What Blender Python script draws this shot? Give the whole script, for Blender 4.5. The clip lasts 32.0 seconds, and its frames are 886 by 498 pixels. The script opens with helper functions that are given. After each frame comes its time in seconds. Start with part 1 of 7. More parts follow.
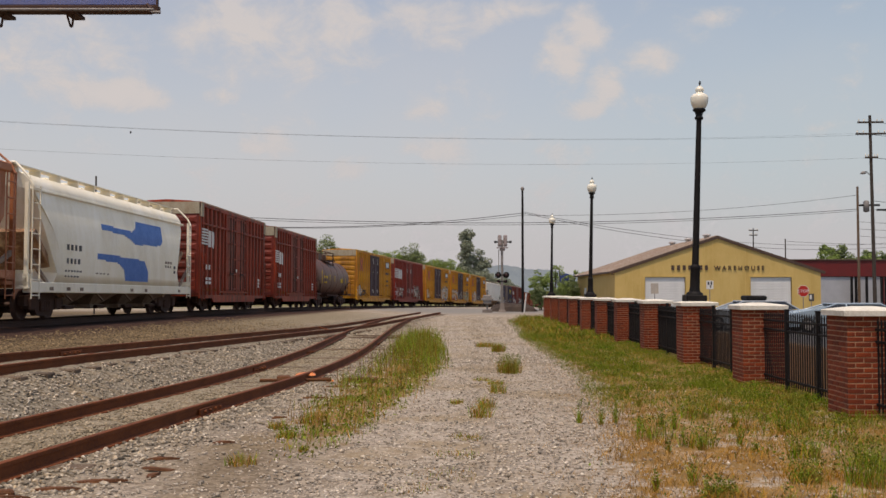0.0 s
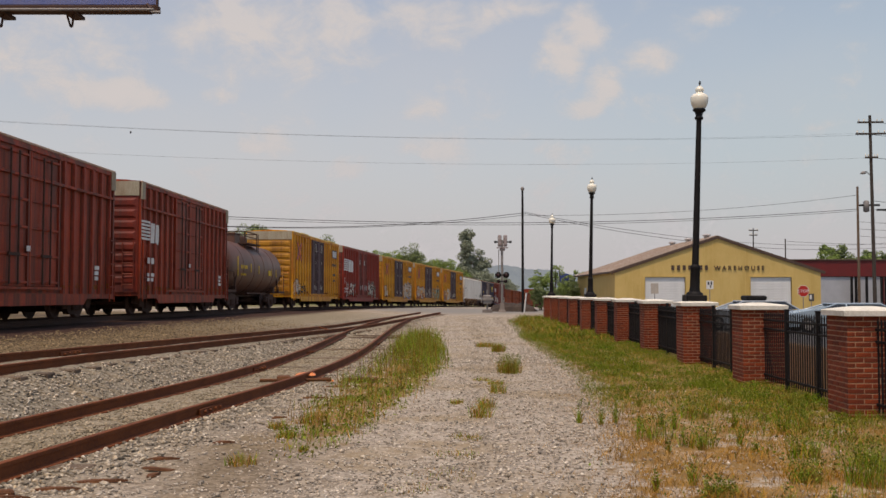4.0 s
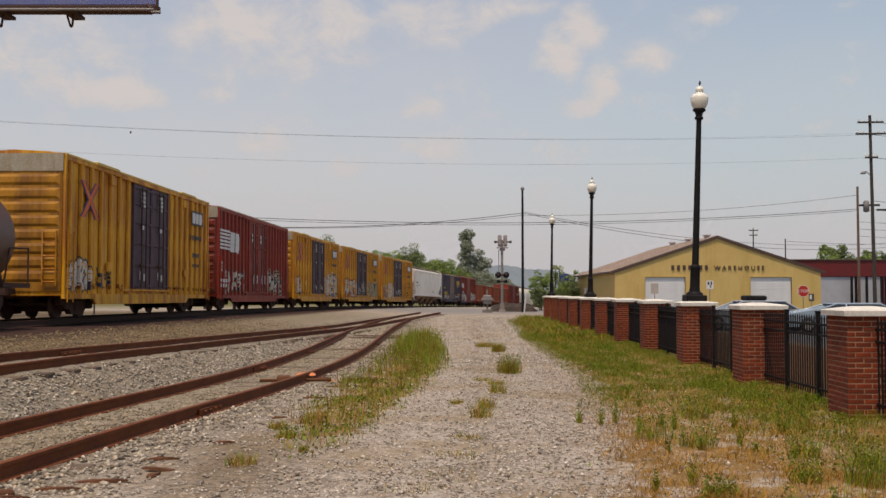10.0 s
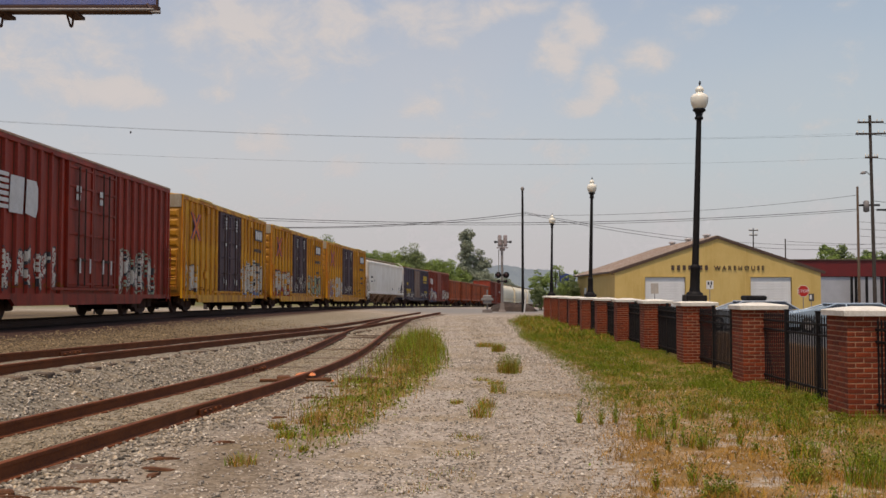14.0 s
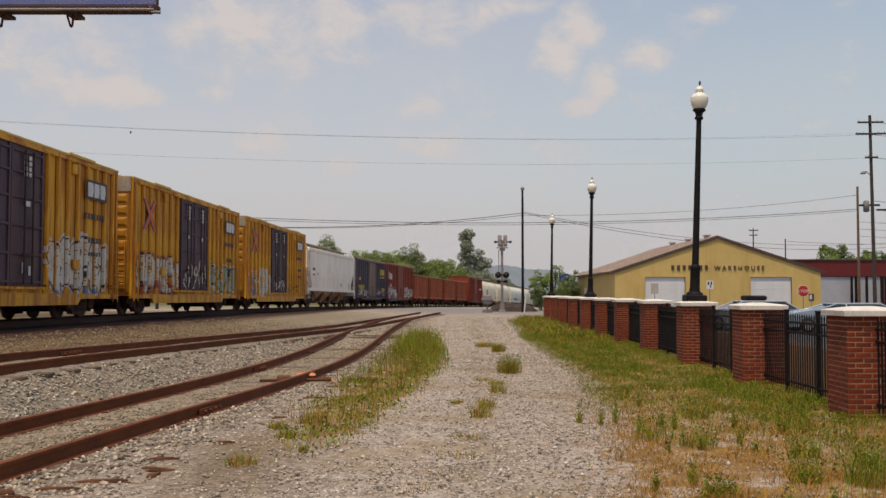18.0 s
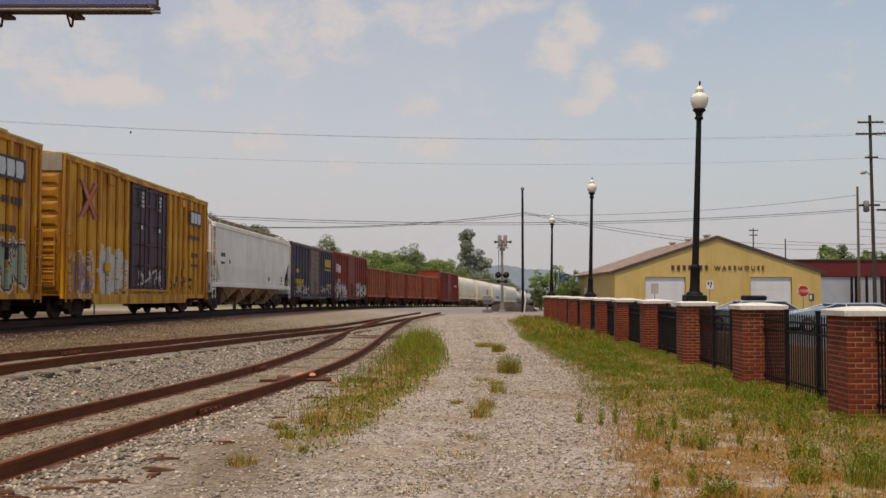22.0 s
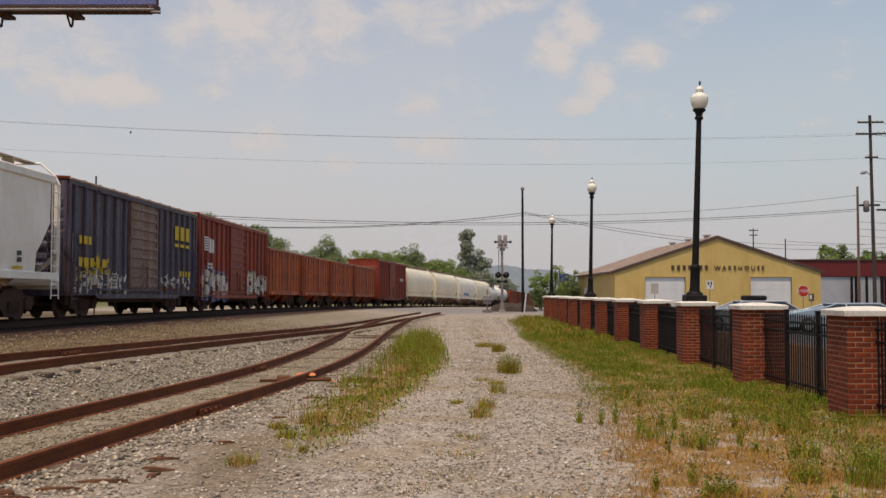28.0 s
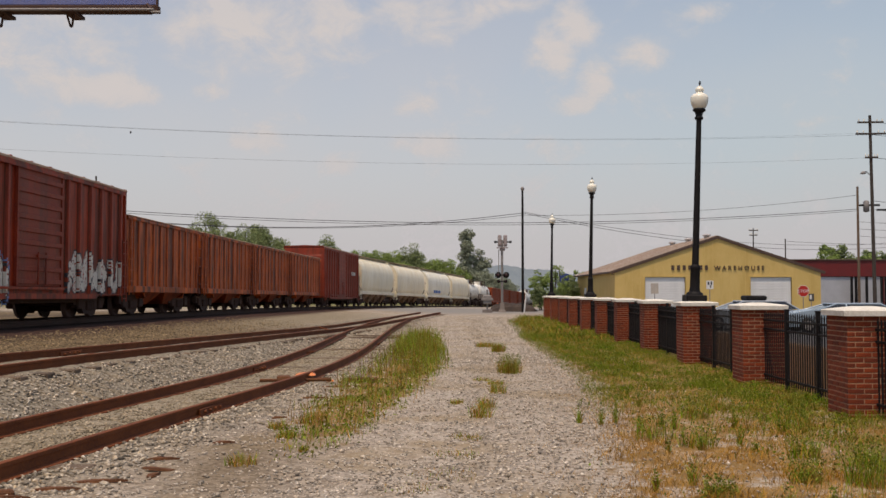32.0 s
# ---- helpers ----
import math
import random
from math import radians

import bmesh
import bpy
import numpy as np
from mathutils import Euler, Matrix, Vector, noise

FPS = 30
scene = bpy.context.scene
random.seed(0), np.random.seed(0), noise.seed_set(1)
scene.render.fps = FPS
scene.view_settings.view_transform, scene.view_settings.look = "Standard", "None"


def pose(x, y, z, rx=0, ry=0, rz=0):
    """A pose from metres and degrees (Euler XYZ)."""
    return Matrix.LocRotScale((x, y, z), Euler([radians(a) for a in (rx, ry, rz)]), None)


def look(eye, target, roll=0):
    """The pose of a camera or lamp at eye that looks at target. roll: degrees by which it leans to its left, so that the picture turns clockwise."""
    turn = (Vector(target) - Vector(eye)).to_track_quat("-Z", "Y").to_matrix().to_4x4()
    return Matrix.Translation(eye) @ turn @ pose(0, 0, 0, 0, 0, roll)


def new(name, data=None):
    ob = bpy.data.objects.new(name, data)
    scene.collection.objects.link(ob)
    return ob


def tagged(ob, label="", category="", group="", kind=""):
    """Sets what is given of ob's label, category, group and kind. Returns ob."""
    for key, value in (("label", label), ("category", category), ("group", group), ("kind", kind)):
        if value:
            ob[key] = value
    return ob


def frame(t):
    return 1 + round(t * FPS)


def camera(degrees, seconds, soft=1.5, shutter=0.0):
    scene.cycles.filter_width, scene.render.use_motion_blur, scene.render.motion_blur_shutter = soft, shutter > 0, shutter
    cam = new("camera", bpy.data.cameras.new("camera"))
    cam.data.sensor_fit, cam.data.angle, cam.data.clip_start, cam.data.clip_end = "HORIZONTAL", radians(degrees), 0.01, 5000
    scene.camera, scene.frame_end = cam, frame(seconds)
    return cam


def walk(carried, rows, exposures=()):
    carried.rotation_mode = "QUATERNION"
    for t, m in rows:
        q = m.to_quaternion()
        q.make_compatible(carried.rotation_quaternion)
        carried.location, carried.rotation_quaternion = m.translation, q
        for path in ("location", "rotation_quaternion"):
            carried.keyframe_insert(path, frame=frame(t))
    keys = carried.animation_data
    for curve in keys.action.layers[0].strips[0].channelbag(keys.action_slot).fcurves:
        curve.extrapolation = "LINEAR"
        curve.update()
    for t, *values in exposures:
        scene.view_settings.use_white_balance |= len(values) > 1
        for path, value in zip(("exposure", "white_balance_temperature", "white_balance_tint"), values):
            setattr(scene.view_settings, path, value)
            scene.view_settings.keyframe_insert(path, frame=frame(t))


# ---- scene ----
EYE = 1.67
cam = camera(47.13, 32.0, soft=1.5)
walk(cam, [(0.0, pose(0, 0, EYE, 92.453, 0, 0)), (32.0, pose(0, 0, EYE, 92.453, 0, 0))],
     exposures=[(0.0, 0.0, 7500, 16), (32.0, 0.0, 7500, 16)])

# ---- light ----
SUN_EL, SUN_AZ = 70.0, 203.0          # azimuth clockwise from the way the camera looks
world = bpy.data.worlds.new("world")
scene.world = world
world.use_nodes = True
wn = world.node_tree
wn.nodes.clear()
sky = wn.nodes.new("ShaderNodeTexSky")
sky.sky_type = 'NISHITA'
sky.sun_disc = False
sky.sun_elevation = radians(SUN_EL)
sky.sun_rotation = radians(SUN_AZ)
sky.air_density, sky.dust_density, sky.ozone_density = 1.0, 1.5, 1.0
wbg = wn.nodes.new("ShaderNodeBackground")
wbg.inputs["Strength"].default_value = 0.15
wout = wn.nodes.new("ShaderNodeOutputWorld")
wn.links.new(sky.outputs[0], wbg.inputs[0])
wn.links.new(wbg.outputs[0], wout.inputs[0])
sl = bpy.data.lights.new("sun", 'SUN')
sl.energy, sl.angle, sl.color = 2.7, radians(0.6), (1.0, 0.94, 0.84)
sun = new("sun", sl)
a, e = radians(SUN_AZ), radians(SUN_EL)
sun_way = Vector((math.sin(a) * math.cos(e), math.cos(a) * math.cos(e), math.sin(e)))
sun.matrix_world = look(sun_way * 100, (0, 0, 0))

# ---- mesh and material helpers ----


class G:
    """A mesh under construction."""

    def __init__(self):
        self.v, self.f, self.s = [], [], []

    def add(self, vs, fs, smooth=False):
        n = len(self.v)
        self.v.extend(vs)
        for q in fs:
            self.f.append([n + i for i in q])
            self.s.append(smooth)
        return self

    def box(self, x0, x1, y0, y1, z0, z1, c=0.0):
        if c <= 0:
            vs = [(x, y, z) for z in (z0, z1) for y in (y0, y1) for x in (x0, x1)]
            return self.add(vs, [(0, 2, 3, 1), (4, 5, 7, 6), (0, 1, 5, 4), (2, 6, 7, 3), (0, 4, 6, 2), (1, 3, 7, 5)])
        vs = []
        for z, d in ((z0, c), (z0 + c, 0), (z1 - c, 0), (z1, c)):
            vs += [(x0 + d + c, y0 + d, z), (x1 - d - c, y0 + d, z), (x1 - d, y0 + d + c, z), (x1 - d, y1 - d - c, z),
                   (x1 - d - c, y1 - d, z), (x0 + d + c, y1 - d, z), (x0 + d, y1 - d - c, z), (x0 + d, y0 + d + c, z)]
        fs = [tuple(range(7, -1, -1)), tuple(range(24, 32))]
        for k in range(3):
            for i in range(8):
                j = (i + 1) % 8
                fs.append((8 * k + i, 8 * k + j, 8 * k + 8 + j, 8 * k + 8 + i))
        return self.add(vs, fs)

    def cyl(self, p0, p1, r0, r1=None, n=10, caps=True):
        r1 = r0 if r1 is None else r1
        p0, p1 = Vector(p0), Vector(p1)
        w = (p1 - p0).normalized()
        u = w.orthogonal().normalized()
        q = w.cross(u)
        vs = []
        for p, r in ((p0, r0), (p1, r1)):
            for i in range(n):
                t = 2 * math.pi * i / n
                vs.append(tuple(p + r * (math.cos(t) * u + math.sin(t) * q)))
        self.add(vs, [(i, (i + 1) % n, n + (i + 1) % n, n + i) for i in range(n)], True)
        if caps:
            self.add(vs, [tuple(range(n - 1, -1, -1)), tuple(range(n, 2 * n))])
        return self

    def pipe(self, pts, r, n=6):
        for p, q in zip(pts, pts[1:]):
            self.cyl(p, q, r, n=n)
        return self

    def lathe(self, prof, n=16, at=(0, 0, 0), axis='z', smooth=True):
        """prof: (radius, height) pairs turned about an axis through at."""
        vs = []
        for r, h in prof:
            for i in range(n):
                t = 2 * math.pi * i / n
                a, b = r * math.cos(t), r * math.sin(t)
                p = {'z': (a, b, h), 'x': (h, a, b), 'y': (b, h, a)}[axis]
                vs.append((p[0] + at[0], p[1] + at[1], p[2] + at[2]))
        fs = []
        for k in range(len(prof) - 1):
            for i in range(n):
                j = (i + 1) % n
                fs.append((k * n + i, k * n + j, k * n + n + j, k * n + n + i))
        self.add(vs, fs, smooth)
        m = len(prof) - 1
        return self.add([vs[i] for i in range(n)] + [vs[m * n + i] for i in range(n)],
                        [tuple(range(n - 1, -1, -1)), tuple(range(n, 2 * n))])

    def prism(self, prof, a0, a1, axis='x', smooth=False):
        """A closed outline drawn in the two other axes, pulled from a0 to a1."""
        n = len(prof)
        put = {'x': lambda a, p: (a, p[0], p[1]), 'y': lambda a, p: (p[0], a, p[1]), 'z': lambda a, p: (p[0], p[1], a)}[axis]
        vs = [put(a0, p) for p in prof] + [put(a1, p) for p in prof]
        self.add(vs, [(i, (i + 1) % n, n + (i + 1) % n, n + i) for i in range(n)], smooth)
        return self.add(vs, [tuple(range(n - 1, -1, -1)), tuple(range(n, 2 * n))])

    def loft(self, rings, smooth=False, caps=True):
        n = len(rings[0])
        vs = [tuple(p) for r in rings for p in r]
        fs = [(k * n + i, k * n + (i + 1) % n, k * n + n + (i + 1) % n, k * n + n + i)
              for k in range(len(rings) - 1) for i in range(n)]
        self.add(vs, fs, smooth)
        if caps:
            m = (len(rings) - 1) * n
            self.add(vs, [tuple(range(n - 1, -1, -1)), tuple(range(m, m + n))])
        return self

    def mesh(self, name, material):
        me = bpy.data.meshes.new(name)
        me.from_pydata(self.v, [], self.f)
        me.polygons.foreach_set("use_smooth", self.s)
        me.materials.append(material)
        me.update()
        bm = bmesh.new()
        bm.from_mesh(me)
        if len(bm.faces) < 4000:
            bmesh.ops.recalc_face_normals(bm, faces=bm.faces)
            bm.to_mesh(me)
        bm.free()
        return me


def part(name, g, material, parent=None, label="", m=None):
    """One mesh object, under a thing or a part if parent is given. g: a G or a ready mesh."""
    me = g.mesh(name, material) if isinstance(g, G) else g
    ob = new(name, me)
    if parent is not None:
        ob.parent = parent
    if m is not None:
        ob.matrix_basis = m
    return tagged(ob, label)


def thing(name, label, category, group="", m=None, kind=""):
    ob = tagged(new(name), label, category, group, kind)
    ob.empty_display_size = 0.2
    if m is not None:
        ob.matrix_basis = m
    return ob


def mat(name, cols, rough=0.6, metal=0.0, scale=6.0, fine=60.0, bump=0.3, dist=0.01, streak=None, blotch=None,
        vary=0.0, island=0.0, squash=(1, 1, 1), spec=0.5, fade=None):
    """A surface of two or three colours mixed by grain at two scales. streak: (colour, amount, scale along, lowest z, highest z)
    runs down the sides; blotch: (colour, threshold, scale) are stains with an outline; vary: brightness from piece to piece."""
    m = bpy.data.materials.new(name)
    m.use_nodes = True
    nt = m.node_tree
    N, L = nt.nodes, nt.links
    b = N["Principled BSDF"]
    tc = N.new("ShaderNodeTexCoord")
    mp = N.new("ShaderNodeMapping")
    mp.inputs["Scale"].default_value = squash
    L.new(tc.outputs["Object"], mp.inputs[0])

    def noise_tex(sc, detail=6.0, ro=0.6, vec=None):
        t = N.new("ShaderNodeTexNoise")
        t.inputs["Scale"].default_value, t.inputs["Detail"].default_value, t.inputs["Roughness"].default_value = sc, detail, ro
        L.new(vec or mp.outputs[0], t.inputs["Vector"])
        return t.outputs["Fac"]

    def ramp(src, lo, hi):
        r = N.new("ShaderNodeMapRange")
        r.interpolation_type = 'SMOOTHSTEP'
        r.inputs["From Min"].default_value, r.inputs["From Max"].default_value = lo, hi
        L.new(src, r.inputs["Value"])
        return r.outputs[0]

    def mix(fac, a, c, mode='MIX'):
        x = N.new("ShaderNodeMix")
        x.data_type, x.blend_type = 'RGBA', mode
        for sock, val in ((x.inputs[0], fac), (x.inputs[6], a), (x.inputs[7], c)):
            if isinstance(val, (int, float)):
                sock.default_value = val
            elif isinstance(val, tuple):
                sock.default_value = (*val[:3], 1)
            else:
                L.new(val, sock)
        return x.outputs[2]

    big, small = noise_tex(scale), noise_tex(fine)
    col = mix(ramp(big, 0.35, 0.65), cols[0], cols[1])
    col = mix(ramp(small, 0.4, 0.75), col, cols[2] if len(cols) > 2 else tuple(0.8 * q for q in cols[0]))
    if streak:
        sc, amount, along, lo, hi = streak
        m2 = N.new("ShaderNodeMapping")
        m2.inputs["Scale"].default_value = (along, along, 0.25)
        L.new(tc.outputs["Object"], m2.inputs[0])
        s = ramp(noise_tex(1.0, 5.0, 0.65, m2.outputs[0]), 0.5 - 0.12 * amount, 0.7 - 0.12 * amount)
        mul = N.new("ShaderNodeMath")
        mul.operation, mul.inputs[1].default_value = 'MULTIPLY', min(1.0, amount)
        L.new(s, mul.inputs[0])
        col = mix(mul.outputs[0], col, sc)
    if fade:
        fc, amount, along = fade
        m3 = N.new("ShaderNodeMapping")
        m3.inputs["Scale"].default_value = (along, along, 0.35)
        m3.inputs["Location"].default_value = (7.3, 2.1, 4.4)
        L.new(tc.outputs["Object"], m3.inputs[0])
        mul = N.new("ShaderNodeMath")
        mul.operation, mul.inputs[1].default_value = 'MULTIPLY', amount
        L.new(ramp(noise_tex(1.0, 6.0, 0.7, m3.outputs[0]), 0.46, 0.66), mul.inputs[0])
        col = mix(mul.outputs[0], col, fc)
    if blotch:
        bc, th, bs = blotch
        col = mix(ramp(noise_tex(bs, 8.0, 0.7), th, th + 0.06), col, bc)
    if vary or island:
        if island:
            ob = N.new("ShaderNodeNewGeometry").outputs["Random Per Island"]
        else:
            ob = N.new("ShaderNodeObjectInfo").outputs["Random"]
        r = N.new("ShaderNodeMapRange")
        k = vary or island
        r.inputs["To Min"].default_value, r.inputs["To Max"].default_value = 1 - k, 1 + k
        L.new(ob, r.inputs["Value"])
        h = N.new("ShaderNodeHueSaturation")
        L.new(r.outputs[0], h.inputs["Value"])
        L.new(col, h.inputs["Color"])
        col = h.outputs[0]
    rich = N.new("ShaderNodeHueSaturation")
    rich.inputs["Saturation"].default_value = 1.3
    L.new(col, rich.inputs["Color"])
    L.new(rich.outputs[0], b.inputs["Base Color"])
    rr = N.new("ShaderNodeMapRange")
    rr.inputs["To Min"].default_value, rr.inputs["To Max"].default_value = max(0.02, rough - 0.12), min(1.0, rough + 0.12)
    L.new(big, rr.inputs["Value"])
    L.new(rr.outputs[0], b.inputs["Roughness"])
    b.inputs["Metallic"].default_value = metal
    b.inputs["Specular IOR Level"].default_value = spec
    if bump:
        bp = N.new("ShaderNodeBump")
        bp.inputs["Strength"].default_value, bp.inputs["Distance"].default_value = bump, dist
        L.new(small, bp.inputs["Height"])
        L.new(bp.outputs[0], b.inputs["Normal"])
    return m


# ---- materials ----
RUSTRAIL = mat("rusty_rail", [(0.145, 0.054, 0.03), (0.095, 0.038, 0.024), (0.2, 0.078, 0.042)], 0.8, 0.0, 2, 40, 0.4, 0.004)
TIE = mat("weathered_tie", [(0.16, 0.12, 0.09), (0.09, 0.065, 0.05), (0.22, 0.17, 0.13)], 0.95, 0, 3, 30, 0.8, 0.02, vary=0.35, squash=(8, 1, 8))
BRICK = mat("red_brick", [(0.19, 0.046, 0.026), (0.12, 0.031, 0.021), (0.235, 0.072, 0.042)], 0.85, 0, 9, 70, 0.5, 0.004, vary=0.28)
BRICKJ = mat("red_brick_joined", [(0.19, 0.046, 0.026), (0.12, 0.031, 0.021), (0.235, 0.072, 0.042)], 0.85, 0, 9, 70, 0.5, 0.004, island=0.28)
MORTAR = mat("mortar", [(0.36, 0.24, 0.17), (0.29, 0.19, 0.14), (0.42, 0.3, 0.22)], 0.95, 0, 4, 50, 0.5, 0.004)
CAPSTONE = mat("limestone_cap", [(0.72, 0.68, 0.6), (0.6, 0.56, 0.49), (0.78, 0.75, 0.68)], 0.8, 0, 4, 40, 0.3, 0.004)
BLACKIRON = mat("black_iron", [(0.012, 0.011, 0.011), (0.018, 0.016, 0.015), (0.008, 0.007, 0.007)], 0.6, 0.0, 5, 60, 0.15, 0.002, spec=0.12)
GLOBE = mat("milk_glass", [(0.8, 0.76, 0.66), (0.74, 0.7, 0.6), (0.82, 0.79, 0.7)], 0.25, 0, 3, 20, 0.0)
YWALL = mat("yellow_cladding", [(0.6, 0.455, 0.24), (0.55, 0.41, 0.21), (0.64, 0.49, 0.27)], 0.6, 0, 0.7, 25, 0.1, 0.003, streak=((0.4, 0.27, 0.12), 0.3, 0.8, 0, 1))
RUSTROOF = mat("rusty_sheet_roof", [(0.4, 0.33, 0.28), (0.5, 0.44, 0.39), (0.3, 0.21, 0.165)], 0.7, 0, 0.8, 12, 0.2, 0.005)
DARKTRIM = mat("dark_brown_trim", [(0.07, 0.045, 0.035), (0.09, 0.06, 0.045)], 0.6, 0, 2, 30, 0.1)
WHITEDOOR = mat("white_door_paint", [(0.72, 0.71, 0.69), (0.64, 0.63, 0.61), (0.76, 0.75, 0.73)], 0.55, 0, 1.5, 30, 0.1, 0.003)
MAROON = mat("maroon_fascia", [(0.14, 0.035, 0.035), (0.11, 0.03, 0.03), (0.17, 0.05, 0.045)], 0.55, 0, 1.0, 25, 0.1)
POLEWOOD = mat("creosote_pole", [(0.05, 0.04, 0.033), (0.034, 0.027, 0.023), (0.075, 0.06, 0.05)], 0.95, 0, 2, 30, 0.6, 0.01, squash=(6, 6, 0.5))
WIRE = mat("cable", [(0.03, 0.03, 0.032), (0.025, 0.025, 0.028)], 0.7, 0, 1, 10, 0.0)
STEELDARK = mat("grimy_steel", [(0.05, 0.027, 0.021), (0.072, 0.04, 0.03), (0.033, 0.019, 0.015)], 0.85, 0, 3, 40, 0.4, 0.006, streak=((0.07, 0.036, 0.025), 0.4, 3, 0, 1))
WHEELSTEEL = mat("wheel_steel", [(0.06, 0.034, 0.027), (0.085, 0.048, 0.038), (0.04, 0.024, 0.019)], 0.75, 0.0, 6, 50, 0.2, 0.003)
# ---- plan: the lines of the three tracks and the ground's height ----
KNOT_S = (-40, 0, 30, 60, 90, 120, 150, 190, 240, 300)
KNOT_K = (6e-05, 1e-05, 0.00169, 0.0025, 0.00114, -0.00043, 0.00086, 0.0012, 0.0002, 0.0)
_s = np.arange(-420, 620, 0.5)
_k = np.where(_s < -40, 0.0, np.interp(_s, KNOT_S, KNOT_K))
_i0 = int(np.searchsorted(_s, 0))
_phi = np.cumsum(_k) * 0.5
_phi = _phi - _phi[_i0] + 0.03316
_ex, _ey = np.cumsum(np.sin(_phi)) * 0.5, np.cumsum(np.cos(_phi)) * 0.5
_ex, _ey = _ex - _ex[_i0] - 11.058, _ey - _ey[_i0] + 30.0
HALF = 1.53                                   # half of a car's width: the line above runs along the cars' near side
_mx, _my = _ex - HALF * np.cos(_phi), _ey + HALF * np.sin(_phi)
_q = np.clip(_s, -60, 230) / 100
_mz = EYE - 0.806 - 0.3785 * _q - 0.505 * _q * np.abs(np.clip(_s, -30, 230)) / 100


def main_at(s):
    """Rail-top centre of the main line at the distance s along it."""
    return Vector((np.interp(s, _s, _mx), np.interp(s, _s, _my), np.interp(s, _s, _mz)))


def main_x(y):
    return np.interp(y, _my, _mx)


def main_z(y):
    return np.interp(y, _my, _mz)


def second_x(y):
    return np.where(y < 4, -8.032 + 0.05 * (y - 4), -8.42 + 0.097 * y)


def second_z(y):
    return np.interp(y, (-20, 5, 17, 30, 40, 46, 70), (0.7, 0.68, 0.635, 0.45, 0.3, 0.24, 0.2))


SID_Y = (-30, 0, 5.5, 9, 11.2, 13.3, 18.6, 26, 35, 45, 58, 66, 84)
SID_X = (-9.4, -5.62, -5.02, -4.62, -4.35, -4.05, -3.22, -2.8, -2.82, -2.85, -2.62, -2.02, -0.27)
_sy = np.arange(-30, 84.01, 0.5)
_sx = np.interp(_sy, SID_Y, SID_X)
for _ in range(3):
    _sx[4:-4] = np.convolve(_sx, np.ones(9) / 9, 'valid')


def siding_x(y):
    return np.interp(y, _sy, _sx)


def siding_z(y):
    return np.interp(y, (-20, 22, 34, 46, 70), (0.19, 0.19, 0.25, 0.24, 0.2))


def ground_z(x, y):
    x, y = np.asarray(x, float), np.asarray(y, float)
    xm, x2, xs = main_x(y), second_x(y), siding_x(y)
    zm, z2 = main_z(y) - 0.2, second_z(y) - 0.14
    base = np.minimum(0.0, np.clip(main_z(y) - 0.2, -3.0, 9))
    right = np.clip((x - x2 - 0.95) / np.maximum(xs - x2 - 1.75, 0.6), 0, 1)
    z_right = z2 + (base + 0.02 - z2) * right * right * (3 - 2 * right)
    f = np.clip((x - xm - 2.0) / np.maximum(x2 - 1.3 - xm - 2.0, 0.8), 0, 1)
    z_mid = zm + (z2 - zm) * f
    near = np.where(x > x2 - 1.3, z_right, z_mid)
    by = np.clip((1.45 - np.abs(x - xs)) / 0.6, 0, 1) * (y < 66)
    near = near * (1 - by) + np.minimum(near, siding_z(y) - 0.07) * by
    ff = np.clip((x - xm - 2.0) / 9.0, 0, 1)
    far = zm + (base - zm) * ff * ff * (3 - 2 * ff)
    w = np.clip((y - 62) / 20, 0, 1)
    z = near * (1 - w) + far * w
    left = np.clip((xm - 2.2 - x) / 3.0, 0, 1)
    z = np.where(x < xm - 2.2, zm - 0.25 * left + (np.minimum(base, zm - 0.25) - zm + 0.25) * np.clip((xm - 8 - x) / 60, 0, 1), z)
    return np.where(np.abs(y) > 700, -3.0 + 0 * z, z)


# zones of the ground's cover, 0 to 1
def edge(v, a, b):
    return np.clip((v - a) / (b - a), 0, 1)


def right_grass(x, y):
    return edge(x - np.interp(y, (0, 8, 13, 18.5, 25, 37, 58, 75), (0.3, 1.25, 2.1, 2.75, 2.9, 3.05, 3.9, 6.0)), -0.35, 0.4) * edge(-y, -78, -64)


def soil_patch(x, y):
    return np.exp(-((x + 1.95 + 0.06 * (y - 9)) / 0.75) ** 2 - ((y - 9.8) / 2.6) ** 2)


def weed_strip(x, y):
    lo = np.interp(y, (9, 13, 25, 36, 42), (-1.7, -2.0, -1.5, -1.2, -1.0))
    hi = np.interp(y, (9, 11, 15, 22.7, 36, 42), (-1.45, -1.0, -0.5, 0.18, -0.15, -0.6))
    return edge(x - lo, -0.15, 0.25) * edge(hi - x, -0.1, 0.3) * edge(y, 9.5, 12) * edge(-y, -42, -36)


